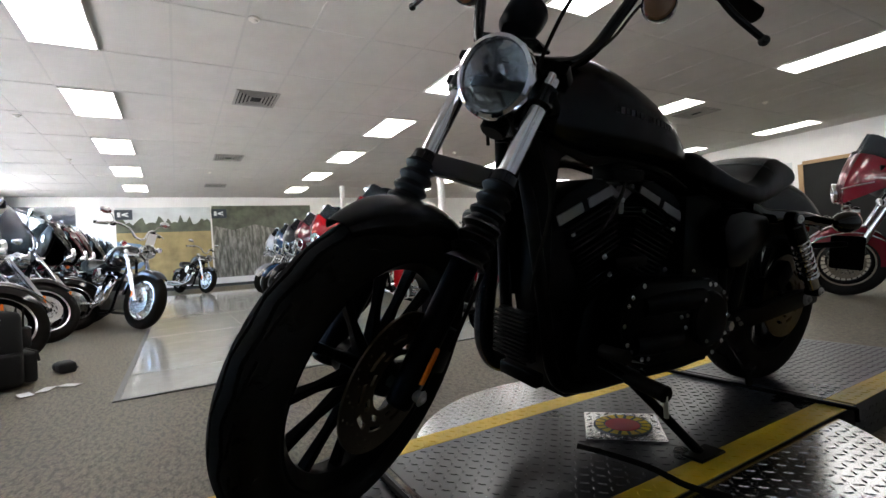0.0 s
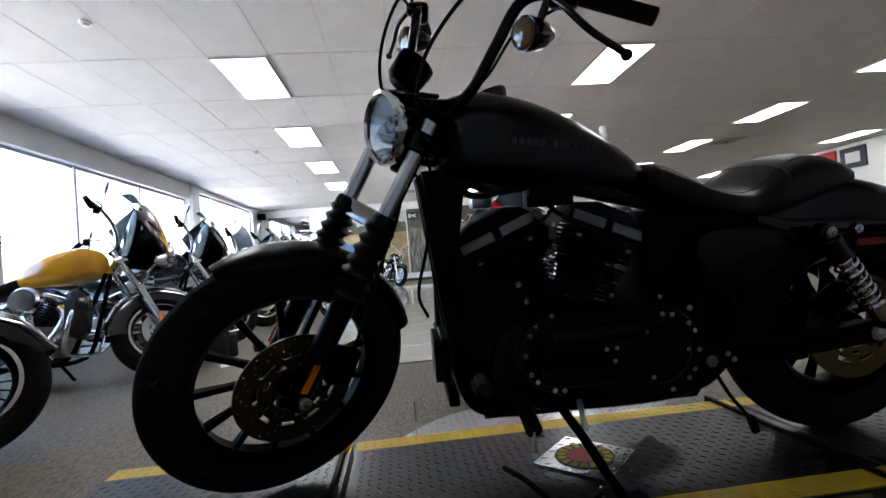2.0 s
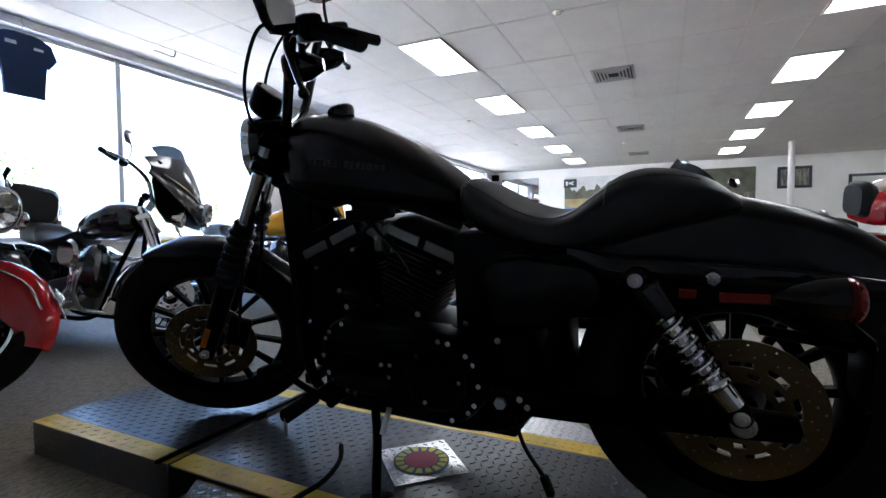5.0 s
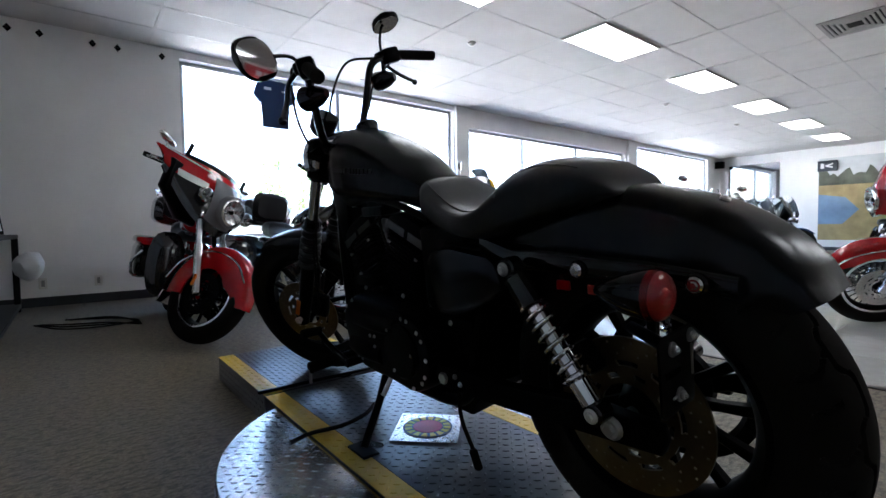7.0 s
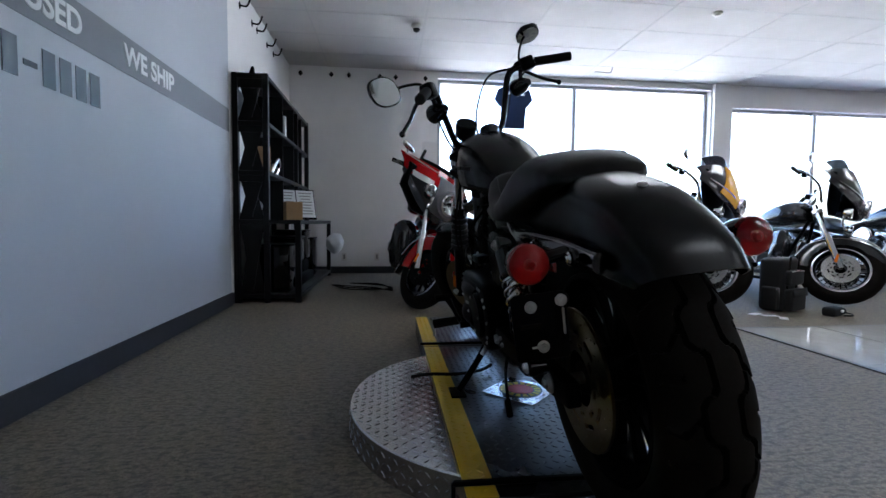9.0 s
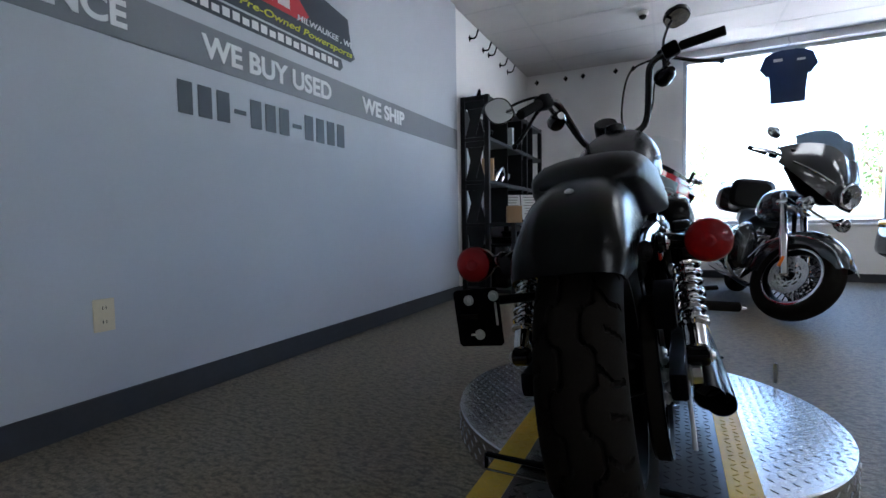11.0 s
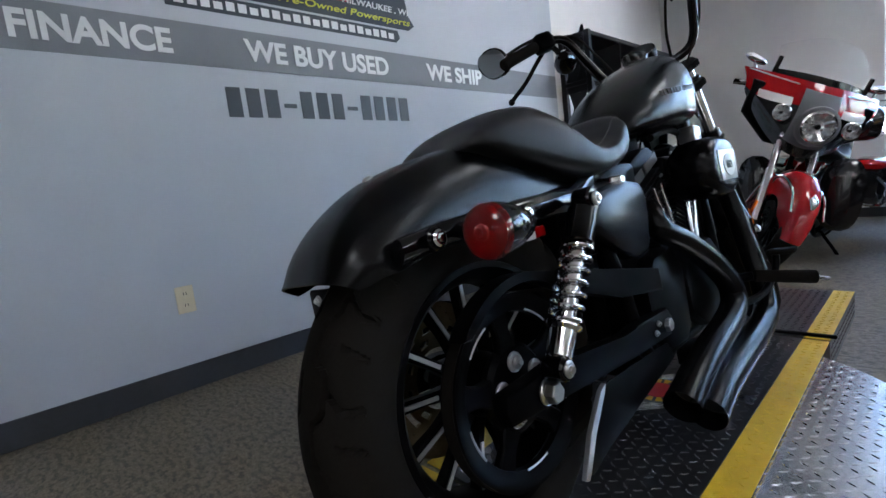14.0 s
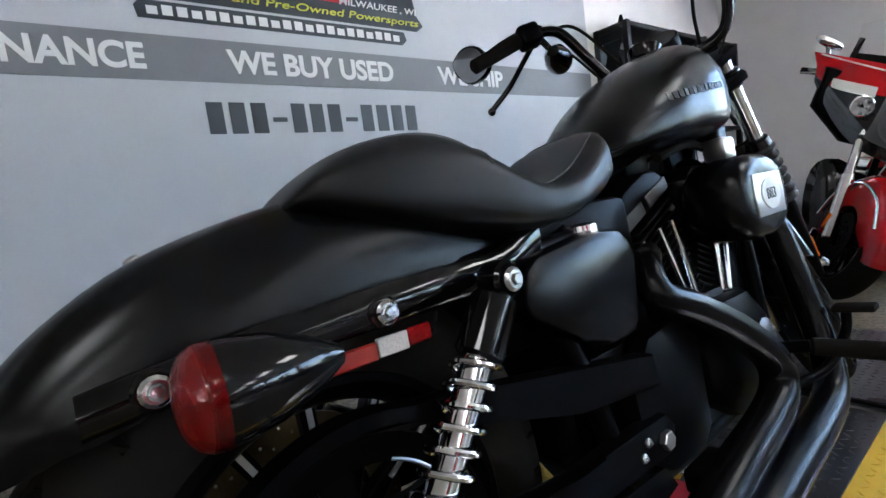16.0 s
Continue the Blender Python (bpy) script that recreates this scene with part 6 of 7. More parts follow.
def grand_tourer(m):
    """The red bagger by the wall, bars turned, its winged cowl sweeping up and back from the headlight."""
    turn = 36
    b = motorcycle("bare", P_red, P_black, "red and silver touring motorcycle with swept fairing parked by the wall", m, turn, M_black, trunk=True, laced=12, lean=9.5)
    ax, d = Vector((0, -0.34, 0.92)), Vector((0, -0.5, 0.8660254))
    st = Matrix.Translation(ax) @ Matrix.Rotation(radians(turn), 4, d) @ Matrix.Translation(-ax)
    ZH, YH = 0.950, -0.21

    def cowl(u, v, lift=0.0):
        a, v = abs(u), min(1.0, max(0.0, v))
        px = u * (0.40 + 0.04 * v)
        zb, zt = ZH - 0.205 + 0.33 * a ** 2, ZH + 0.250 + 0.025 * a
        y = YH + 0.045 - 0.30 * a ** 1.6 - 0.17 * v ** 1.6 - 0.06 * (1 - v) ** 2
        return (px, y + lift, zb + (zt - zb) * v + lift * 0.7)
    f = new("fairing")
    f.empty_display_size = 0.05
    f.parent = b
    f.matrix_local = st
    f["label"] = "swept red and black fairing with a silver nose panel"
    edge = lambda u: 0.68 - 0.12 * abs(u) - 0.42 * abs(u) ** 3
    obj("lower_cowl", shell(lambda u, v: cowl(u, v * edge(u)), 32, 10, 0.010), P_black, f, "black lower cowl")
    obj("upper_cowl", shell(lambda u, v: cowl(u, edge(u) + (1 - edge(u)) * v, 0.002), 32, 8, 0.012), P_red, f, "red upper cowl")
    obj("nose_panel", shell(lambda u, v: cowl(u * (0.30 - 0.05 * v), 0.12 + 0.76 * v, 0.010), 16, 14, 0.008), P_gunmetal, f, "silver grey nose panel")
    obj("inner_liner", shell(lambda u, v: Vector(cowl(u * 0.97, 0.04 + 0.92 * v)) + Vector((0, -0.03, 0)), 24, 8, 0.005), M_black, f, "black inner liner")
    obj("dashboard", slab([(-0.36, ZH - 0.02), (-0.38, ZH + 0.20), (0.38, ZH + 0.20), (0.36, ZH - 0.02), (0.14, ZH - 0.17), (-0.14, ZH - 0.17)], 0.10, 0.03, plane="xz", at=YH - 0.33), M_black, f, "black dashboard panel")
    top = lambda u, dz=0.0, dy=0.0: Vector(cowl(u, 1)) + Vector((0, dy, dz))
    obj("screen_base", shell(lambda u, v: top(u * 0.66, -0.012 + 0.060 * v * (1 - 0.3 * u * u), -0.012 - 0.02 * v), 20, 2, 0.008), M_gloss, f, "dark screen base strip")
    obj("windscreen", shell(lambda u, v: top(u * 0.64, 0.02 + (0.27 - 0.10 * u * u) * v, -0.03 - 0.12 * v), 20, 6, 0.004), M_screen, f, "clear windscreen")
    obj("headlight_surround", moved(lathe([(0.0, 0.100), (0.0, 0.126), (0.022, 0.120), (0.030, 0.104)], 36, axis="y"), Matrix.Translation((0, YH + 0.035, ZH))), P_gunmetal, f, "silver headlight surround")
    for sx in (-1, 1):
        side = (0.36, 0.80) if sx > 0 else (-0.80, -0.36)
        # pale panel whose colour stands for a cream highlight on the cowl
        obj("pale_highlight", shell(lambda u, v: cowl(u, edge(u) - 0.03 + 0.15 * v * (0.4 + abs(u)), 0.006), 12, 3, 0.004, us=side), P_white, f, "pale panel painted as a highlight")
        obj("pinstripe", tube([Vector(cowl(sx * q, 0.90, 0.014)) for q in (0.34, 0.45, 0.60, 0.78, 0.95)], 0.0045, 6, 3), P_white, f)
        obj("screen_post", block(0.030, 0.014, 0.11, top(sx * 0.64, 0.055, -0.02), 0.006), M_gloss, f)
        h = obj("mirror", moved(dish([(-0.03, 0.02), (-0.015, 0.05), (0.01, 0.06), (0.028, 0.04), (0.035, 0.012)], 20), Matrix.Translation(top(sx * 0.90, 0.062, -0.03)) @ Matrix.Rotation(radians(sx * -12), 4, "Y") @ Matrix.Diagonal((1.35, 1, 0.46, 1))), M_chrome, f, "chrome fairing mirror")
        obj("mirror_arm", rod(top(sx * 0.86, 0.0, -0.02), top(sx * 0.90, 0.06, -0.03), 0.011, n=8), M_chrome, h)
        lamp_round(b, (sx * 0.208, YH - 0.020, ZH + 0.030), 0.054, st, "passing_lamp", 0.05)
        shield = obj("lower_fairing", loft([(-0.34, 0.06, 0.30, 0.66), (-0.40, 0.12, 0.26, 0.74), (-0.50, 0.10, 0.28, 0.70)], 18), P_black, b, "black leg shield")
        shield.matrix_local = Matrix.Translation((sx * 0.25, 0, 0))
    lamp_round(b, (0, YH + 0.055, ZH), 0.100, st)
    emblem = loft([(-0.050, 0.006, -0.005, 0.010), (-0.015, 0.026, -0.005, 0.026), (0.020, 0.020, -0.005, 0.030), (0.050, 0.006, -0.005, 0.012)], 12)
    obj("fender_emblem", moved(emblem, st @ Matrix.Translation((0, 0.300, 0.545)) @ Matrix.Rotation(radians(-52), 4, "X")), M_chrome, b, "chrome fender ornament")
    handlebar(b, st, 1.12, -0.58, 0.44, None, False, False)
    return b


M_screen = material("clear windscreen plastic", (0.5, 0.55, 0.6), 0.03)
nodes_of(M_screen)[2].inputs["Alpha"].default_value = 0.05
grand_tourer(FW(-0.21, 2.29, 178))
motorcycle("touring", P_black, P_black, "black touring motorcycle with silver-trimmed fenders by the window", FW(0.87, 2.38, 186), 38, tag=True, trunk=True, fairing_mat=P_black)
motorcycle("touring", P_yellow, P_black, "amber and black touring motorcycle by the window", FW(2.40, 2.27, 186), 37, fender_mat=P_black, tag=True, fairing_mat=P_black, panel=P_yellow)
motorcycle("touring", P_black, P_black, "black touring motorcycle with a white tag in the window row", FW(3.72, 2.27, 186), 37, tag=True)
motorcycle("cruiser", P_black, P_black, "black cruiser with leather bags in the window row", FW(5.02, 2.27, 184), 37, tag=True)
motorcycle("touring", P_black, P_black, "black dresser with chrome guards in the window row", FW(6.05, 2.22, 179), 34, tag=True)
motorcycle("touring", P_maroon, P_black, "maroon touring motorcycle in the window row", FW(6.85, 2.2, 181), 34)
motorcycle("touring", P_maroon, P_maroon, "dark red touring motorcycle in the window row", FW(7.55, 2.2, 180), 34, trunk=True)
motorcycle("cruiser", P_orange, P_orange, "orange cruiser in the window row", FW(8.45, 2.2, 182), 34)
motorcycle("touring", P_black, P_silver, "black and silver touring motorcycle in the window row", FW(9.4, 2.25, 180), 34)
motorcycle("cruiser", P_black, P_black, "black cruiser with windscreen in the window row", FW(10.3, 2.25, 180), 34)
motorcycle("cruiser", P_silver, P_black, "silver cruiser in the window row", FW(11.2, 2.25, 181), 34)
motorcycle("touring", P_black, P_black, "black touring motorcycle far down the window row", FW(12.1, 2.25, 180), 34)
motorcycle("cruiser", P_blue, P_black, "blue cruiser far down the window row", FW(13.0, 2.25, 180), 34)
motorcycle("cruiser", P_black, P_black, "black and chrome cruiser standing in the aisle", FW(5.45, 1.47, 118), 10, M_chrome, bags=True, screen=False, tag=True, tall=0.06)
motorcycle("cruiser", P_black, P_black, "black cruiser standing at the aisle's far end", FW(12.6, 0.45, 112), 10, M_chrome, bags=False, screen=False, tall=0.04)
motorcycle("touring", P_red, P_red, "bright red touring motorcycle beside the tiled aisle", FW(3.84, -0.50, 6), 26, M_black, trunk=True)
for k, (body_, acc_, lab_) in enumerate(((P_red, P_black, "red touring motorcycle second in line beside the aisle"), (P_maroon, P_black, "maroon touring motorcycle beside the aisle"), (P_black, P_black, "black touring motorcycle beside the aisle"), (P_blue, P_black, "dark blue touring motorcycle beside the aisle"), (P_silver, P_black, "silver touring motorcycle beside the aisle"))):
    motorcycle("touring", body_, acc_, lab_, FW(5.60 + 1.05 * k, -0.52 - 0.02 * k, 6), 26)
motorcycle("touring", P_maroon, P_maroon, "maroon touring motorcycle with windscreen on the carpet", FW(1.03, -4.43, -68), 6, trunk=False, tall=0.05)
motorcycle("touring", P_maroon, P_black, "dark maroon touring motorcycle facing the aisle", FW(5.2, -3.3, 55), 6)
motorcycle("cruiser", P_black, P_black, "black cruiser in the back rows", FW(6.2, -4.6, 50), 8)
motorcycle("cruiser", P_black, P_black, "black cruiser with bags in the back rows", FW(8.2, -4.8, 48), 8)
motorcycle("cruiser", P_green, P_black, "lime green motorcycle in the back rows", FW(4.3, -8.9, 40), 8, bags=False, screen=False, bars_black=True)
motorcycle("cruiser", P_green, P_green, "green motorcycle in the back rows", FW(5.6, -9.2, 40), 8, bags=False, screen=False, bars_black=True)
motorcycle("touring", P_black, P_black, "black touring motorcycle in the back rows", FW(9.5, -7.2, 45), 8)
motorcycle("touring", P_red, P_black, "red touring motorcycle in the back rows", FW(11.2, -7.6, 45), 8)

# ---- lettering on the grey wall ----
ON_WALL = lambda y, z, lift: Matrix(((0, 0, 1, GREY_X + lift), (1, 0, 0, y), (0, 1, 0, z), (0, 0, 0, 1)))


def wall_words(text, y0, y1, z0, height, mat, lift, bold=0.012, name="wall_lettering", parent=None, shear=0.0):
    cu = bpy.data.curves.new(name, "FONT")
    cu.body, cu.size, cu.extrude, cu.offset, cu.shear = text, 1.0, 0.002, bold, shear
    tmp = bpy.data.objects.new("tmp", cu)
    scene.collection.objects.link(tmp)
    bpy.context.view_layer.update()
    me = bpy.data.meshes.new_from_object(tmp.evaluated_get(bpy.context.evaluated_depsgraph_get()))
    bpy.data.objects.remove(tmp)
    xs = [v.co.x for v in me.vertices]
    ys = [v.co.y for v in me.vertices]
    me.transform(ON_WALL(y0, z0, lift) @ Matrix.Diagonal(((y1 - y0) / (max(xs) - min(xs)), height / (max(ys) - min(ys)), 1, 1)) @ Matrix.Translation((-min(xs), -min(ys), 0)))
    whole = bmesh.new()
    whole.from_mesh(me)
    bpy.data.meshes.remove(me)
    ob = parent or thing(name, "white vinyl words on the dark wall band", "lettering", "wall lettering")
    seen = set()
    for v in whole.verts:
        if v in seen:
            continue
        island, todo = [], [v]
        seen.add(v)
        while todo:
            q = todo.pop()
            island.append(q)
            for e in q.link_edges:
                o = e.other_vert(q)
                if o not in seen:
                    seen.add(o)
                    todo.append(o)
        b, at = bmesh.new(), {}
        for q in island:
            at[q] = b.verts.new(q.co)
        for fc in {fc for q in island for fc in q.link_faces}:
            b.faces.new([at[q] for q in fc.verts])
        obj("letter", b, mat, ob, smooth=0)
    whole.free()
    return ob


M_vinyl_yellow = worn("yellow-green vinyl", (0.62, 0.62, 0.05), 0.45, vary=0.06)
M_vinyl_red = worn("red vinyl", (0.50, 0.02, 0.03), 0.45, vary=0.08)
for text, y0_, y1_ in (("WE FINANCE", -1.430, -0.602), ("WE BUY USED", -0.268, 0.650), ("WE SHIP", 0.983, 1.558)):
    wall_words(text, y0_, y1_, 1.556, 0.112, M_letter_white, 0.0045, 0.03)
number = thing("wall_sign", "row of dark vinyl bars under the band", "sign")
for k in range(12):
    y_ = -0.408 + 1.20 * k / 12
    dash = k in (3, 7)
    obj("bar", span(GREY_X + 0.0005, GREY_X + 0.003, y_ + 0.010, y_ + 0.082, 1.330 if dash else 1.275, 1.352 if dash else 1.422), M_letter, number, smooth=0)
logo = thing("wall_sign", "shop sign of black, yellow and red vinyl shapes", "sign", m=pose(0, -0.055, 0.050))
obj("strip", slab([(-0.545, 1.725), (0.80, 1.725), (0.835, 1.755), (0.82, 1.802), (-0.53, 1.802), (-0.555, 1.775)], 0.002, 0, at=GREY_X + 0.0005), M_letter, logo, "black web address strip", smooth=0)
for k in range(22):
    y_ = -0.515 + 1.31 * k / 22
    obj("bar", span(GREY_X + 0.003, GREY_X + 0.0045, y_ + 0.006, y_ + 0.048, 1.743, 1.786 if k % 3 else 1.778), M_letter_white, logo, smooth=0)
obj("backing", slab([(-0.62, 1.815), (0.92, 1.815), (0.97, 1.85), (0.93, 1.905), (0.90, 2.09), (0.45, 2.16), (-0.35, 2.18), (-0.70, 2.02), (-0.66, 1.88)], 0.002, 0, at=GREY_X + 0.0005), M_letter, logo, "black shield of the shop sign", smooth=0)
wall_words("New and Pre-Owned Powersports", -0.345, 0.935, 1.832, 0.050, M_vinyl_yellow, 0.0045, 0.006, "words", logo, 0.18)
wall_words("MILWAUKEE , WI", 0.42, 0.93, 1.903, 0.042, M_letter_white, 0.0045, 0.006, "words", logo, 0.12)
obj("red_shape", slab([(-0.55, 1.915), (0.45, 1.915), (0.52, 1.96), (0.44, 2.03), (-0.40, 2.08), (-0.60, 2.00)], 0.002, 0, at=GREY_X + 0.003), M_vinyl_red, logo, "red brush shape", smooth=0)
for k in range(7):
    obj("bar", span(GREY_X + 0.0052, GREY_X + 0.0065, -0.48 + 0.125 * k, -0.39 + 0.125 * k, 1.945, 2.02), M_letter_white, logo, smooth=0)
outlet = thing("wall_outlet", "ivory double power outlet on the grey wall", "outlet")
obj("cover", span(GREY_X, GREY_X + 0.006, -0.783, -0.705, 0.363, 0.490, 0.003), M_ivory, outlet)
for z in (0.400, 0.455):
    obj("socket", dish([(0.0, 0.017), (0.002, 0.0165)], 20, axis="x", at=(GREY_X + 0.006, -0.744, z)), M_ivory, outlet)
    obj("slots", span(GREY_X + 0.0078, GREY_X + 0.0086, -0.7515, -0.7485, z - 0.006, z + 0.007, bm=span(GREY_X + 0.0078, GREY_X + 0.0086, -0.7395, -0.7365, z - 0.006, z + 0.007)), M_dark, outlet, smooth=0)
for x in (-1.13, -0.66):
    o2 = thing("wall_outlet", "white power outlet low on the white wall", "outlet", "north wall outlets")
    obj("cover", span(x - 0.035, x + 0.035, FACADE_Y - 0.006, FACADE_Y, 0.185, 0.30, 0.003), M_plastic, o2)
    obj("socket", span(x - 0.014, x + 0.014, FACADE_Y - 0.008, FACADE_Y - 0.006, 0.21, 0.275), M_vent, o2)

# ---- hooks high on the white walls ----
for x in (-1.73, -1.305, -1.06, -0.62, -0.395, 0.035):
    h = thing("wall_hook", "black diamond-shaped wall hook", "hook", "diamond wall hooks")
    obj("plate", slab([(x - 0.034, 2.835), (x, 2.793), (x + 0.034, 2.835), (x, 2.877)], 0.008, 0.002, plane="xz", at=FACADE_Y - 0.009), M_black, h)
    obj("peg", rod((x, FACADE_Y - 0.008, 2.835), (x, FACADE_Y - 0.05, 2.839), 0.008), M_black, h)
for y in (3.01, 3.41, 3.59, 4.00, 4.30):
    h = thing("wall_hook", "black diamond-shaped wall hook", "hook", "diamond wall hooks")
    obj("plate", slab([(y - 0.030, 2.76), (y, 2.724), (y + 0.030, 2.76), (y, 2.796)], 0.008, 0.002, at=GREY_X - 0.0195), M_black, h)
    obj("peg", tube([(GREY_X - 0.012, y, 2.76), (GREY_X + 0.05, y, 2.755), (GREY_X + 0.085, y, 2.835)], 0.009, 8, 3), M_black, h)

# ---- steel shelf in the corner ----
shelf = thing("shelving_unit", "black steel shelving with a deep lower bench, half full", "shelf")
X0, XU, XB, YA, YB, YC = GREY_X - 0.012, -1.565, -1.29, 2.72, 4.85, 4.98
for y in (YA, (YA + YB) / 2 + 0.30, YB - 0.05):
    for x in (X0, XU - 0.05):
        obj("post", span(x, x + 0.05, y, y + 0.05, 0.0, 2.06, 0.003), M_shelf, shelf)
for z in (0.06, 0.74, 1.18, 1.62, 2.03):
    deep = XB if z < 1 else XU
    obj("shelf_board", span(X0 + 0.003, deep, YA + 0.003, (YC if z < 1 else YB) - 0.003, z - 0.02, z + 0.02, 0.004), M_shelf, shelf)
for y in (YA, YC - 0.06):
    obj("bench_leg", span(XB - 0.05, XB, y, y + 0.05, 0.0, 0.735, 0.003), M_shelf, shelf)
for z0_, z1_ in ((0.10, 0.70), (0.78, 1.15), (1.21, 1.59), (1.65, 2.0)):
    for flip in (0, 1):
        a = ((X0 + 0.05, z0_), (X0 + 0.16, z0_), (XU - 0.05, z1_), (XU - 0.16, z1_))
        if flip:
            a = tuple((X0 + XU - x, z) for x, z in a)
        obj("truss", slab(a, 0.006, 0, plane="xz", at=YA + 0.018 + 0.007 * flip), M_shelf, shelf, smooth=0)
for k, y in enumerate((3.35, 3.9, 4.4)):
    obj("divider", span(X0 + 0.01, XU - 0.01, y - 0.008, y + 0.008, 0.76, 2.01), M_shelf, shelf, smooth=0)
for z in (0.73, 1.17, 1.61, 2.0):
    obj("end_band", span(X0 + 0.05, XU - 0.05, YA + 0.012, YA + 0.017, z - 0.07, z + 0.06), M_shelf, shelf, smooth=0)
obj("back_rail", span(X0, X0 + 0.012, YA, YB, 1.70, 1.95), M_shelf, shelf, smooth=0)
random.seed(5)
stuffs = [(M_chrome, "chrome motorcycle part on the shelf", "spare part"), (M_cardboard, "small cardboard box on the shelf", "box"), (M_paper, "white boxed part on the shelf", "box"), (M_black, "black packed part on the shelf", "spare part"), (M_vent, "grey bracket on the shelf", "spare part")]
for z in (0.762, 1.202, 1.642):
    for y in (3.02, 3.18, 3.50, 3.68, 4.02, 4.22, 4.52, 4.70):
        mt, lb, ct = stuffs[random.randrange(5)]
        w_, h_ = random.uniform(0.05, 0.10), random.uniform(0.08, 0.26)
        x_ = XU - 0.10 - random.uniform(0, 0.12)
        if ct == "box":
            bb = block(0.13, w_, h_, (x_, y, z + h_ / 2 - 0.001), 0.003, 1, Matrix.Rotation(random.uniform(-0.3, 0.3), 3, "Z"))
        else:
            bb = tube([(x_, y - w_, z + 0.014), (x_ + 0.03, y, z + h_ * 0.8), (x_ - 0.02, y + w_, z + h_), (x_ - 0.05, y + w_, z + 0.014)], 0.014, 8, 4)
        tagged(obj("spare_part" if ct != "box" else "parts_box", bb, mt), lb, ct, "things on the shelf")
binder = thing("catalogue_stand", "open white price sheets on a black easel stand", "catalogue", m=pose(-1.46, 3.52, 0.765, -14, 0, 36))
obj("easel", block(0.44, 0.012, 0.34, (0, 0, 0.17), 0.003), M_black, binder)
for sx in (-1, 1):
    pg = obj("page", block(0.20, 0.003, 0.30, (sx * 0.106, -0.009, 0.175)), M_paper, binder, "printed white page", smooth=0)
    for k in range(8):
        obj("text_bar", block(0.15 - 0.02 * (k % 3), 0.001, 0.012, (sx * 0.106, -0.0112, 0.295 - 0.033 * k)), M_vent, pg, smooth=0)
tagged(obj("cardboard_box", block(0.16, 0.14, 0.18, (-1.44, 3.15, 0.85), 0.004, 1, Matrix.Rotation(0.4, 3, "Z")), M_cardboard), "open tan cardboard box on the bench", "box")
tagged(obj("chrome_part", tube([(-1.62, 3.05, 1.215), (-1.60, 3.10, 1.30), (-1.59, 3.20, 1.36), (-1.61, 3.30, 1.30), (-1.63, 3.28, 1.22)], 0.02, 10, 5), M_chrome), "bent chrome trim piece on the shelf edge", "spare part")
fig = tagged(obj("figurine", loft([(2.92, 0.02, 2.05, 2.07), (2.96, 0.03, 2.05, 2.15), (2.99, 0.018, 2.05, 2.20), (3.02, 0.01, 2.05, 2.07)], 12), M_black), "small black ornament on the shelf top", "ornament")
fig.location = (XU - 0.2, 0, 0)
bag_ = bmesh.new()
bmesh.ops.create_icosphere(bag_, subdivisions=3, radius=0.12)
for v in bag_.verts:
    v.co *= 1 + 0.22 * noise.noise(v.co * 14)
    v.co.z *= 1.1
tagged(obj("plastic_bag", moved(bag_, Matrix.Translation((-1.20, 4.72, 0.46))), M_paper), "crumpled white plastic bag hung at the bench corner", "bag")
tagged(obj("black_tray", block(0.40, 0.9, 0.10, (-1.58, 3.6, 0.13), 0.02), M_black), "black plastic tray on the lower bench board", "tray")
tagged(obj("black_tray", block(0.36, 0.7, 0.14, (-1.60, 3.6, 0.252), 0.03), M_rubber), "black rubber mat pile on the lower bench board", "tray")
for y, z, h, lab in ((3.42, 0.322, 0.26, "low black parts bin on the mat pile under the bench"), (3.80, 0.322, 0.32, "glossy black parts bin on the mat pile under the bench"), (4.32, 0.0805, 0.46, "black lidded crate under the bench"), (2.98, 0.0805, 0.44, "tall black bin under the bench end")):
    bin_ = thing("storage_bin", lab, "storage bin", "bins under the bench", m=pose(-1.58, y, z))
    obj("tub", block(0.34, 0.32, h, (0, 0, h / 2), 0.02), M_gloss, bin_)
    obj("rim", block(0.36, 0.34, 0.022, (0, 0, h), 0.008), M_black, bin_)
for k in range(3):
    c_ = [(-1.15 + 0.02 * k, 3.9, 0.008), (-0.95, 3.55 + 0.12 * k, 0.008), (-0.65, 3.48 + 0.08 * k, 0.008), (-0.45, 3.60 - 0.1 * k, 0.008), (-0.60, 3.85 + 0.05 * k, 0.008), (-0.95, 4.05, 0.008)]
    tagged(obj("floor_cable", tube(c_, 0.006, 6, 8), M_rubber), "black power cable lying on the carpet", "cable", "cables on the carpet")

# ---- shirt hung in the window ----
shirt = thing("shirt", "dark blue T-shirt on a hanger in the window", "shirt", m=pose(1.325, FACADE_Y - 0.10, 0.06))
sh_o = [(-0.17, 2.08), (-0.175, 2.42), (-0.215, 2.40), (-0.285, 2.50), (-0.235, 2.64), (-0.15, 2.685), (-0.06, 2.70), (0.0, 2.68), (0.06, 2.70), (0.15, 2.685), (0.235, 2.64), (0.285, 2.50), (0.215, 2.40), (0.175, 2.42), (0.17, 2.08)]
obj("body", slab(sh_o, 0.045, 0.012, plane="xz", at=-0.02), M_bluecloth, shirt)
obj("label", span(-0.15, -0.06, -0.0225, -0.0205, 2.565, 2.60), M_paper, shirt, "pale printed patch", smooth=0)
obj("label", span(0.08, 0.16, -0.0225, -0.0205, 2.555, 2.58), M_paper, shirt, "pale printed patch", smooth=0)
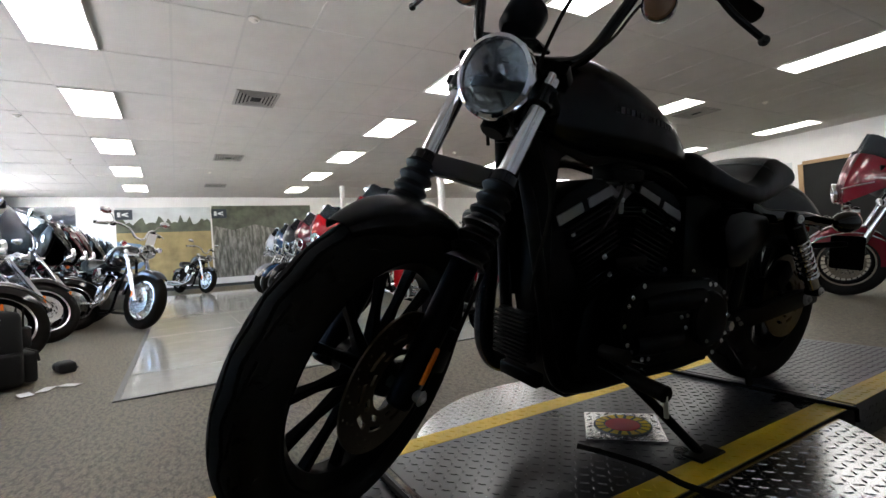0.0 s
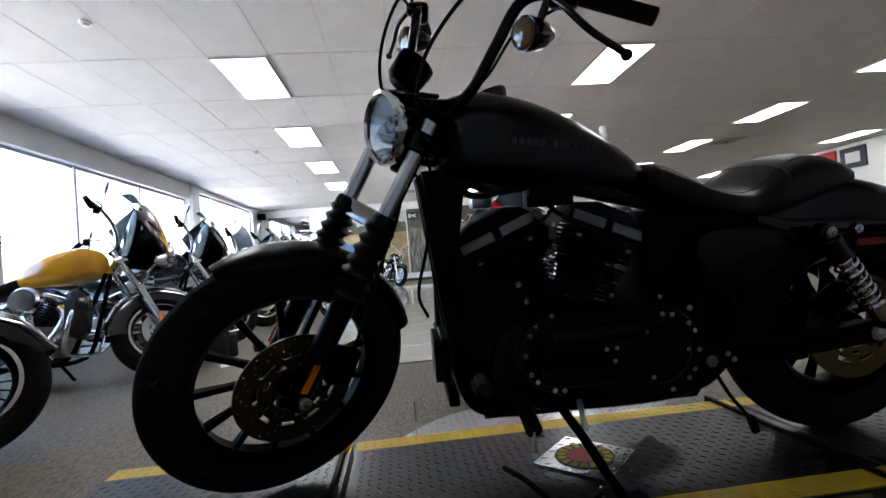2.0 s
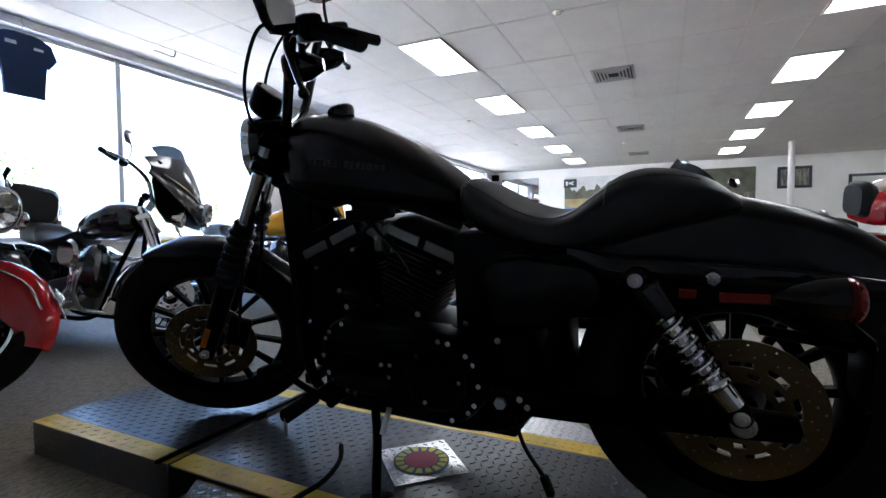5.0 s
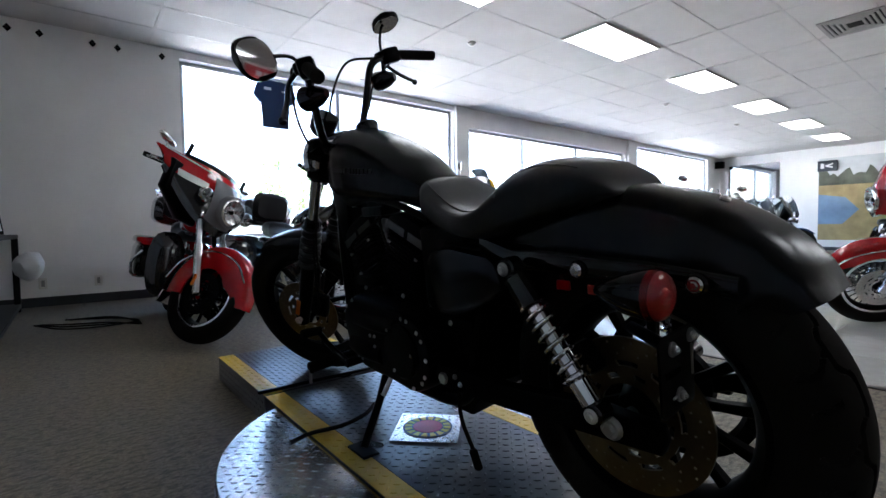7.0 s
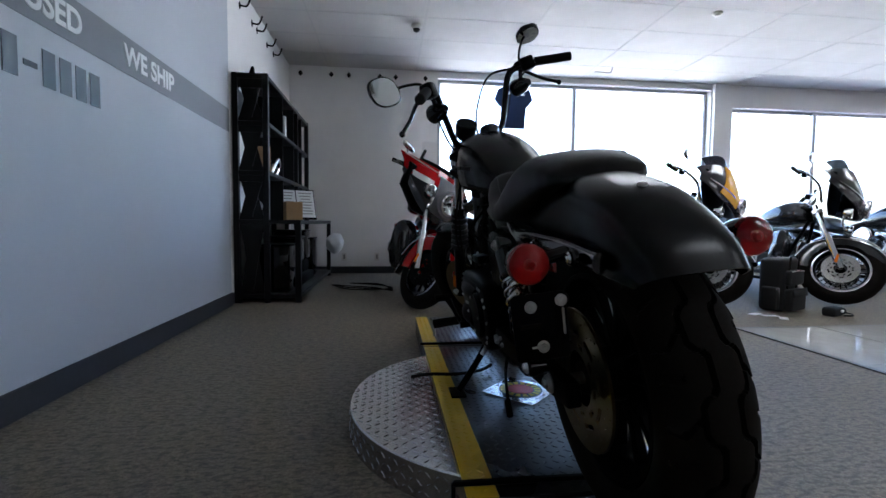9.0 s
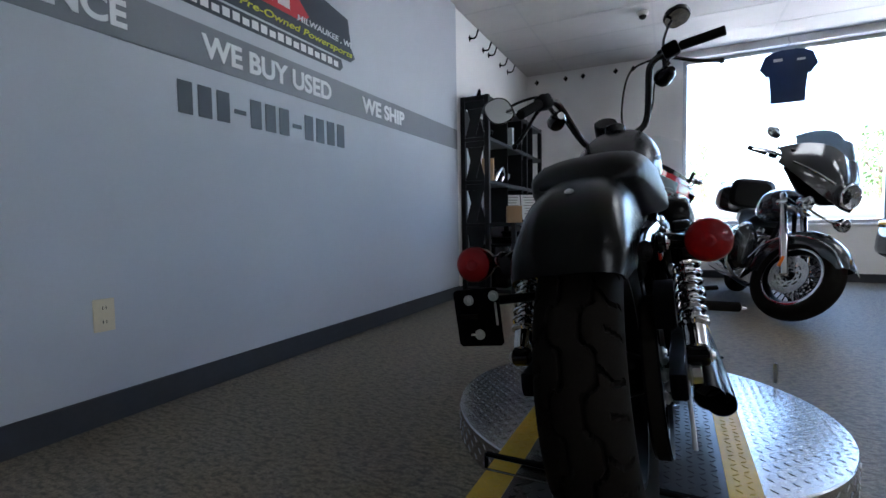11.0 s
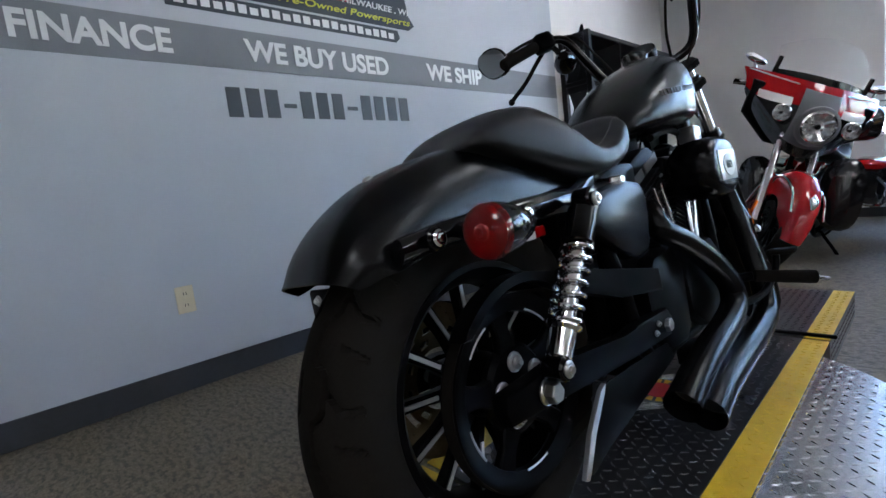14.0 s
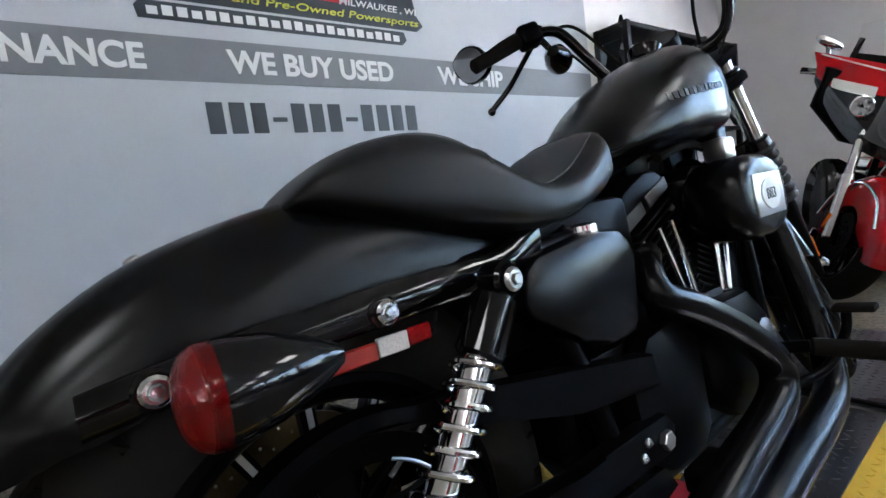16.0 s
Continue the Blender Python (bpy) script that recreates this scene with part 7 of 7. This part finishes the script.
obj("hanger", tube([(0, 0, 2.69), (0, 0, 2.75), (0.02, 0, 2.78), (0.0, 0, 2.80), (0, 0, 2.845)], 0.004, 6, 4), M_steel, shirt)

# ---- ceiling fittings ----
for x, y in ((5.54, -0.25), (9.45, -0.25), (13.2, -0.25), (3.85, -7.7), (8.6, -7.7)):
    v_ = thing("ceiling_vent", "grey louvred ceiling air vent", "vent", "ceiling vents", m=pose(x, y, CEIL - 0.014))
    b_ = span(0, 0.62, 0, 0.035, 0, 0.012)
    b_ = span(0, 0.62, 0.515, 0.55, 0, 0.012, bm=b_)
    b_ = span(0, 0.035, 0.035, 0.515, 0, 0.012, bm=b_)
    b_ = span(0.585, 0.62, 0.035, 0.515, 0, 0.012, bm=b_)
    obj("frame", b_, M_vent, v_, smooth=0)
    # near-black sheet stands for the shade inside the duct
    obj("backing", span(0.03, 0.59, 0.03, 0.52, 0.008, 0.013), M_dark, v_, smooth=0)
    for k in range(5):
        i_ = 0.05 + 0.045 * k
        if k < 4:
            bb = span(i_, 0.62 - i_, i_, i_ + 0.022, -0.006, 0.006)
            bb = span(i_, 0.62 - i_, 0.55 - i_ - 0.022, 0.55 - i_, -0.006, 0.006, bm=bb)
            bb = span(i_, i_ + 0.022, i_ + 0.022, 0.55 - i_ - 0.022, -0.006, 0.006, bm=bb)
            bb = span(0.62 - i_ - 0.022, 0.62 - i_, i_ + 0.022, 0.55 - i_ - 0.022, -0.006, 0.006, bm=bb)
            obj("slat", bb, M_vent, v_, smooth=0)
for x, y in ((2.88, 2.93), (3.61, 0.35), (7.53, 2.90), (3.3, -8.08), (8.2, -4.6), (0.2, -6.5), (10.5, 2.8), (11.5, 0.3)):
    s_ = thing("smoke_detector", "small white ceiling detector", "detector", "ceiling detectors", m=pose(x, y, CEIL - 0.004))
    obj("base", dish([(0.004, 0.05), (-0.012, 0.05), (-0.016, 0.04)], 24, axis="z"), M_plastic, s_)
    obj("head", dish([(-0.015, 0.032), (-0.032, 0.026), (-0.036, 0.012)], 20, axis="z"), M_plastic, s_)
cam_ = thing("dome_sensor", "white ceiling dome with a dark eye", "sensor", m=pose(-0.19, 3.656, CEIL - 0.004))
obj("base", dish([(0.004, 0.055), (-0.03, 0.055), (-0.04, 0.045)], 24, axis="z"), M_plastic, cam_)
obj("eye", dish([(-0.038, 0.04), (-0.062, 0.034), (-0.075, 0.015)], 24, axis="z"), M_dark, cam_)
hk = tagged(obj("ceiling_hook", tube([(2.60, 4.66, CEIL), (2.60, 4.66, CEIL - 0.04), (2.56, 4.64, CEIL - 0.09), (2.45, 4.66, CEIL - 0.08), (2.36, 4.69, CEIL - 0.07)], 0.006, 6, 5), M_vent), "bent grey wire hook under the ceiling", "hook")

# ---- columns ----
for x, y in ((7.08, -3.54), (13.3, -3.54), (7.08, -10.0)):
    c_ = thing("column", "round white steel column", "column", "showroom columns", "structure", m=pose(x, y, 0))
    obj("shaft", rod((0, 0, 0.01), (0, 0, CEIL + 0.003), 0.075, 0.075, 28), M_white, c_)
    obj("base_plate", dish([(0.0, 0.13), (0.012, 0.13), (0.016, 0.10)], 28, axis="z"), M_white, c_)

# ---- far wall: murals, signs, mirror ----
M_sky = worn("printed pale sky", (0.60, 0.63, 0.63), 0.7, grain=2, vary=0.15)
M_trees = worn("printed dark trees", (0.115, 0.125, 0.09), 0.8, grain=5, vary=0.5)
M_field = worn("printed tan field", (0.36, 0.28, 0.13), 0.8, grain=4, vary=0.3)
M_pond = worn("printed blue water", (0.16, 0.25, 0.38), 0.6, grain=3, vary=0.2)
M_rock = worn("printed grey rock", (0.20, 0.19, 0.165), 0.8, grain=5, vary=0.55)
_g = ramp(M_rock, texture(M_rock, 3.0, 6.0, stretch=(1, 3.5, 0.8), rough=0.7), [(0.30, (0.05, 0.05, 0.042)), (0.48, (0.17, 0.165, 0.14)), (0.62, (0.36, 0.35, 0.31))])
colour(M_rock, _g)
mural = thing("wall_mural", "large printed landscape mural of field and trees", "mural")
E_ = FAR_X
obj("panel", span(E_ - 0.012, E_ - 0.001, 0.05, 2.60, 0.30, 2.62), M_field, mural, smooth=0)
obj("sky_area", span(E_ - 0.015, E_ - 0.012, 0.05, 2.60, 2.05, 2.62), M_sky, mural, smooth=0)
random.seed(3)
tr = [(0.05, 1.85)]
for k in range(31):
    tr.append((0.05 + 2.55 * k / 30, 2.08 + 0.22 * random.random() * (1.4 if k % 7 < 4 else 0.5)))
tr.append((2.60, 1.85))
obj("tree_area", slab(tr, 0.003, 0, at=E_ - 0.0185), M_trees, mural, smooth=0)
obj("water_area", slab([(2.60, 0.75), (2.60, 1.60), (2.0, 1.50), (1.7, 1.15), (2.05, 0.75)], 0.003, 0, at=E_ - 0.0155), M_pond, mural, smooth=0)
mural2 = thing("wall_mural", "large printed mural of grey rocks and woodland", "mural")
obj("panel", span(E_ - 0.012, E_ - 0.001, -3.2, 0.0, 0.30, 2.66), M_rock, mural2, smooth=0)
obj("tree_area", slab([(-3.2, 1.9), (-3.2, 2.66), (0.0, 2.66), (0.0, 2.02), (-0.6, 1.85), (-1.3, 2.02), (-2.2, 1.8)], 0.003, 0, at=E_ - 0.0155), M_trees, mural2, smooth=0)
for y in (2.17, -0.44):
    s_ = thing("wall_sign", "black wall sign with a plain white emblem", "sign", "black emblem signs")
    obj("board", span(E_ - 0.08, E_ - 0.02, y, y + 0.45, 2.25, 2.55, 0.01), M_letter, s_)
    obj("emblem", slab([(y + 0.30, 2.33), (y + 0.30, 2.47), (y + 0.38, 2.47), (y + 0.38, 2.33)], 0.003, 0, at=E_ - 0.083), M_letter_white, s_, smooth=0)
    obj("emblem", slab([(y + 0.10, 2.33), (y + 0.10, 2.365), (y + 0.18, 2.40), (y + 0.10, 2.435), (y + 0.10, 2.47), (y + 0.27, 2.42), (y + 0.27, 2.38)], 0.003, 0, at=E_ - 0.083), M_letter_white, s_, smooth=0)
mm = thing("wall_mirror", "large frameless mirror on the far wall", "mirror")
obj("glass", span(E_ - 0.02, E_ - 0.002, 3.55, 4.95, 1.55, 2.66, 0.003), M_mirror, mm)
spk = tagged(obj("loudspeaker", block(0.2, 0.25, 0.22, (15.7, 5.105, 2.70), 0.02), M_black), "small black wall loudspeaker near the ceiling", "loudspeaker")
for y, w_, z0_, z1_ in ((-4.6, 0.85, 1.95, 2.60), (-6.4, 0.95, 1.75, 2.30)):
    fr = thing("framed_notice", "framed dark notice on the far wall", "picture", "framed notices")
    obj("frame", span(E_ - 0.03, E_ - 0.002, y, y + w_, z0_, z1_, 0.006), M_letter, fr)
    obj("print", span(E_ - 0.034, E_ - 0.03, y + 0.08, y + w_ - 0.08, z0_ + 0.08, z1_ - 0.08), M_rock if y > -5 else M_paper, fr, smooth=0)
rs = thing("wall_sign", "long red sign board with a white bar on the back wall", "sign")
obj("board", span(10.62, 13.2, BACK_Y + 0.002, BACK_Y + 0.05, 2.45, 2.86, 0.01), M_vinyl_red, rs)
for k in range(5):
    obj("bar", span(11.1 + 0.34 * k, 11.36 + 0.34 * k, BACK_Y + 0.05, BACK_Y + 0.054, 2.57, 2.73), M_letter_white, rs, smooth=0)
ks_ = thing("wall_sign", "black square sign with a plain white emblem on the back wall", "sign")
obj("board", span(9.77, 10.50, BACK_Y + 0.002, BACK_Y + 0.05, 2.28, 2.84, 0.01), M_letter, ks_)
obj("emblem", span(9.93, 10.34, BACK_Y + 0.05, BACK_Y + 0.054, 2.42, 2.70), M_letter_white, ks_, smooth=0)
po = thing("wall_poster", "pale printed poster on the back wall", "poster")
obj("sheet", span(4.62, 5.45, BACK_Y + 0.002, BACK_Y + 0.012, 1.35, 2.28), M_sky, po, smooth=0)
obj("print", slab([(4.72, 1.45), (4.77, 1.85), (4.97, 1.95), (5.22, 1.8), (5.37, 1.45)], 0.002, 0, plane="xz", at=BACK_Y + 0.013), M_rock, po, smooth=0)
dr = thing("door_1", "doorway with wooden surround in the back wall, its shaded opening a flat black sheet", "doorway", kind="structure")
# flat near-black sheet on the wall paints the shade of the opening
obj("recess", span(2.3, 4.4, BACK_Y + 0.001, BACK_Y + 0.006, 0.0, 2.18), M_dark, dr, smooth=0)
obj("door_frame", span(2.2, 2.3, BACK_Y + 0.001, BACK_Y + 0.03, 0, 2.2, bm=span(4.4, 4.5, BACK_Y + 0.001, BACK_Y + 0.03, 0, 2.2, bm=span(2.3, 4.4, BACK_Y + 0.0012, BACK_Y + 0.03, 2.18, 2.26))), M_cardboard, dr, smooth=0)

# ---- backpack and papers on the carpet ----
bpk = thing("backpack", "black nylon backpack with pouches standing on the carpet", "backpack", m=pose(2.96, 2.08, 0, 0, 0, 25))
obj("body", block(0.32, 0.20, 0.47, (0, 0.01, 0.235), 0.045, 3), M_nylon, bpk)
obj("front_pocket", block(0.27, 0.07, 0.19, (0, -0.12, 0.11), 0.022, 3), M_nylon, bpk)
obj("upper_pocket", block(0.25, 0.055, 0.13, (0, -0.108, 0.30), 0.02, 3), M_nylon, bpk)
obj("flap", block(0.26, 0.012, 0.07, (0, -0.158, 0.175), 0.005, 2, Matrix.Rotation(radians(-8), 3, "X")), M_nylon, bpk)
for sx in (-1, 1):
    obj("side_pouch", block(0.055, 0.14, 0.20, (sx * 0.175, 0.0, 0.12), 0.02, 3), M_nylon, bpk)
    obj("strap", block(0.025, 0.008, 0.30, (sx * 0.085, -0.098, 0.33), 0.002, 1, Matrix.Rotation(radians(4), 3, "X")), M_rubber, bpk)
for z in (0.19, 0.355):
    obj("zip", tube([(-0.115, -0.135 if z > 0.3 else -0.156, z), (0, -0.138 if z > 0.3 else -0.158, z + 0.006), (0.115, -0.135 if z > 0.3 else -0.156, z)], 0.003, 6, 3), M_steel, bpk)
obj("top_handle", tube([(-0.05, 0.02, 0.465), (-0.03, 0.02, 0.505), (0.03, 0.02, 0.505), (0.05, 0.02, 0.465)], 0.008, 8, 4), M_nylon, bpk)
pouch = thing("camera_pouch", "black nylon pouch with straps lying on the carpet", "pouch", m=pose(3.20, 1.80, 0, 0, 0, 20))
obj("body", block(0.16, 0.10, 0.075, (0, 0, 0.0375), 0.022, 3), M_nylon, pouch)
obj("end_cap", block(0.09, 0.075, 0.055, (0.13, 0.01, 0.0275), 0.02, 3), M_nylon, pouch)
obj("buckle", block(0.035, 0.012, 0.02, (0.03, -0.055, 0.045), 0.004), M_plastic, pouch)
obj("strap", tube([(0.05, -0.06, 0.006), (0.12, -0.09, 0.006), (0.20, -0.05, 0.006), (0.23, 0.0, 0.006)], 0.006, 6, 4), M_nylon, pouch)
for k, (x, y, a) in enumerate(((2.56, 1.88, 0.4), (2.63, 1.80, -0.2), (2.65, 1.69, 0.9))):
    tagged(obj("paper_slip", block(0.12, 0.06, 0.002, (x, y, 0.008), 0, 1, Matrix.Rotation(a, 3, "Z")), M_paper, smooth=0), "small white paper slip on the carpet", "paper", "paper slips")

# ---- straps and plate on the deck ----
for y, x0_, x1_, lab in ((-0.600, -0.340, 0.340, "thin black tie bar across the rear deck joint"), (0.690, -0.330, 0.330, "thin black bar across the front deck joint")):
    t_ = thing("tie_bar", lab, "bar", "deck tie bars")
    obj("bar", span(x0_, x1_, y - 0.008, y + 0.008, DECK + 0.002, DECK + 0.014, 0.003), M_black, t_)
    if y < 0:
        for sx in (-1, 1):
            obj("hook_end", rod((sx * 0.338, y, DECK + 0.010), (sx * 0.338, y, DECK - 0.030), 0.006), M_black, t_)
tb = tagged(obj("tie_strap", tube([(-0.40, 0.16, DECK + 0.016), (-0.32, 0.185, DECK + 0.016), (-0.22, 0.175, DECK + 0.016), (-0.12, 0.20, DECK + 0.02), (-0.06, 0.24, DECK + 0.03)], 0.007, 8, 5), M_rubber), "black rubber strap over the deck edge", "strap")
plate = thing("deck_plate", "square bright diamond-plate tile with a coloured round emblem on the deck", "plate", m=pose(-0.002, 0.0, DECK + 0.0045, 0, 0, 45))
obj("sheet", span(-0.105, 0.105, -0.105, 0.105, 0.0, 0.003, 0.001), M_diamond, plate)
obj("tread", moved(treads(0.21, 0.21, 0.026, 0.022, 0.007, 0.002), Matrix.Translation((0, 0, 0.003))), M_diamond, plate, smooth=0)["kind"] = "stuff"
obj("emblem_rim", dish([(0.003, 0.080), (0.0054, 0.080)], 40, axis="z"), M_letter, plate, "black emblem rim")
for k in range(16):
    a = 2 * math.pi * k / 16
    obj("ray", slab([(0.052 * math.cos(a - 0.12), 0.052 * math.sin(a - 0.12)), (0.075 * math.cos(a - 0.15), 0.075 * math.sin(a - 0.15)), (0.075 * math.cos(a + 0.12), 0.075 * math.sin(a + 0.12)), (0.052 * math.cos(a + 0.1), 0.052 * math.sin(a + 0.1))], 0.001, 0, plane="xy", at=0.0055), M_yellow, plate, smooth=0)
obj("emblem_centre", dish([(0.0055, 0.048), (0.0066, 0.047)], 36, axis="z"), M_vinyl_red, plate, "red emblem centre")

# ---- outside: trees, a lamp post, a low rail ----
M_leaf = worn("tree leaves", (0.075, 0.13, 0.035), 0.6, grain=3, vary=0.4)
M_bark = worn("tree bark", (0.14, 0.10, 0.07), 0.9, grain=12, vary=0.4)
random.seed(11)
for tx, ty, th in ((8.5, 26, 5.2), (10.6, 27, 4.8), (2.0, 38, 6.5), (19, 30, 5.5), (27, 34, 6.0), (-6, 34, 6.0)):
    t_ = thing("tree", "leafy green tree beyond the car park", "tree", "trees outside", m=pose(tx, ty, -0.15))
    tb_ = tube([(0, 0, 0), (0.05, 0.02, th * 0.3), (-0.03, 0.05, th * 0.55)], 0.12, 8, 4, radii=(0.14, 0.06))
    for k in range(6):
        a = k * 1.05
        tb_ = tube([(0, 0.03, th * (0.35 + 0.04 * k)), (0.5 * math.cos(a), 0.5 * math.sin(a), th * (0.50 + 0.05 * k)), (0.9 * math.cos(a), 0.9 * math.sin(a), th * (0.6 + 0.05 * k))], 0.03, 5, 3, tb_, radii=(0.05, 0.015))
    obj("trunk", tb_, M_bark, t_)
    vv, ff_ = [], []
    for k in range(1500):
        a, u = random.uniform(0, 6.283), random.random() ** 0.5
        zc = random.uniform(0.35, 1.0)
        rr = 1.5 * u * (0.55 + 0.55 * math.sin(math.pi * min(1, (zc - 0.28) / 0.75))) * (0.8 + 0.25 * math.sin(3 * a + tx))
        c = Vector((rr * math.cos(a), rr * math.sin(a), th * zc + random.uniform(-0.1, 0.1)))
        d1 = Vector((random.uniform(-1, 1), random.uniform(-1, 1), random.uniform(-1, 1))).normalized() * random.uniform(0.06, 0.13)
        d2 = d1.orthogonal().normalized() * random.uniform(0.05, 0.09)
        i_ = len(vv)
        vv += [c - d1, c + d2, c + d1, c - d2]
        ff_.append((i_, i_ + 1, i_ + 2, i_ + 3))
    me = bpy.data.meshes.new("crown")
    me.from_pydata(vv, [], ff_)
    me.materials.append(M_leaf)
    cr = new("crown", me)
    cr.parent = t_
    cr["kind"] = "stuff"
lp = thing("street_lamp", "slim grey lamp post in the car park", "lamp post", m=pose(5.4, 15, -0.15))
obj("pole", rod((0, 0, 0), (0, 0, 5.0), 0.06, 0.045, 12), M_frame, lp)
obj("arm", tube([(0, 0, 4.9), (-0.4, 0, 5.1), (-0.9, 0, 5.1)], 0.03, 8, 4), M_frame, lp)
obj("head", block(0.5, 0.2, 0.1, (-1.1, 0, 5.08), 0.03), M_frame, lp)

# ---- aisle tiles, laid piece by piece ----
tile_mesh = None
NTX, NTY = 17, 3
tw, th = (TX1 - TX0) / NTX, (TY1 - TY0) / NTY
for i in range(NTX):
    for j in range(NTY):
        if tile_mesh is None:
            first = obj("tile", block(tw - 0.004, th - 0.004, 0.012, (0, 0, 0), 0.0015, 1), M_tile, aisle, smooth=0)
            tile_mesh = first.data
            o = first
        else:
            o = new("tile", tile_mesh)
            o.parent = aisle
        o.matrix_local = pose(TX0 + (i + 0.5) * tw, TY0 + (j + 0.5) * th, 0.0015 + 0.0004 * ((i * 5 + j * 3) % 3))
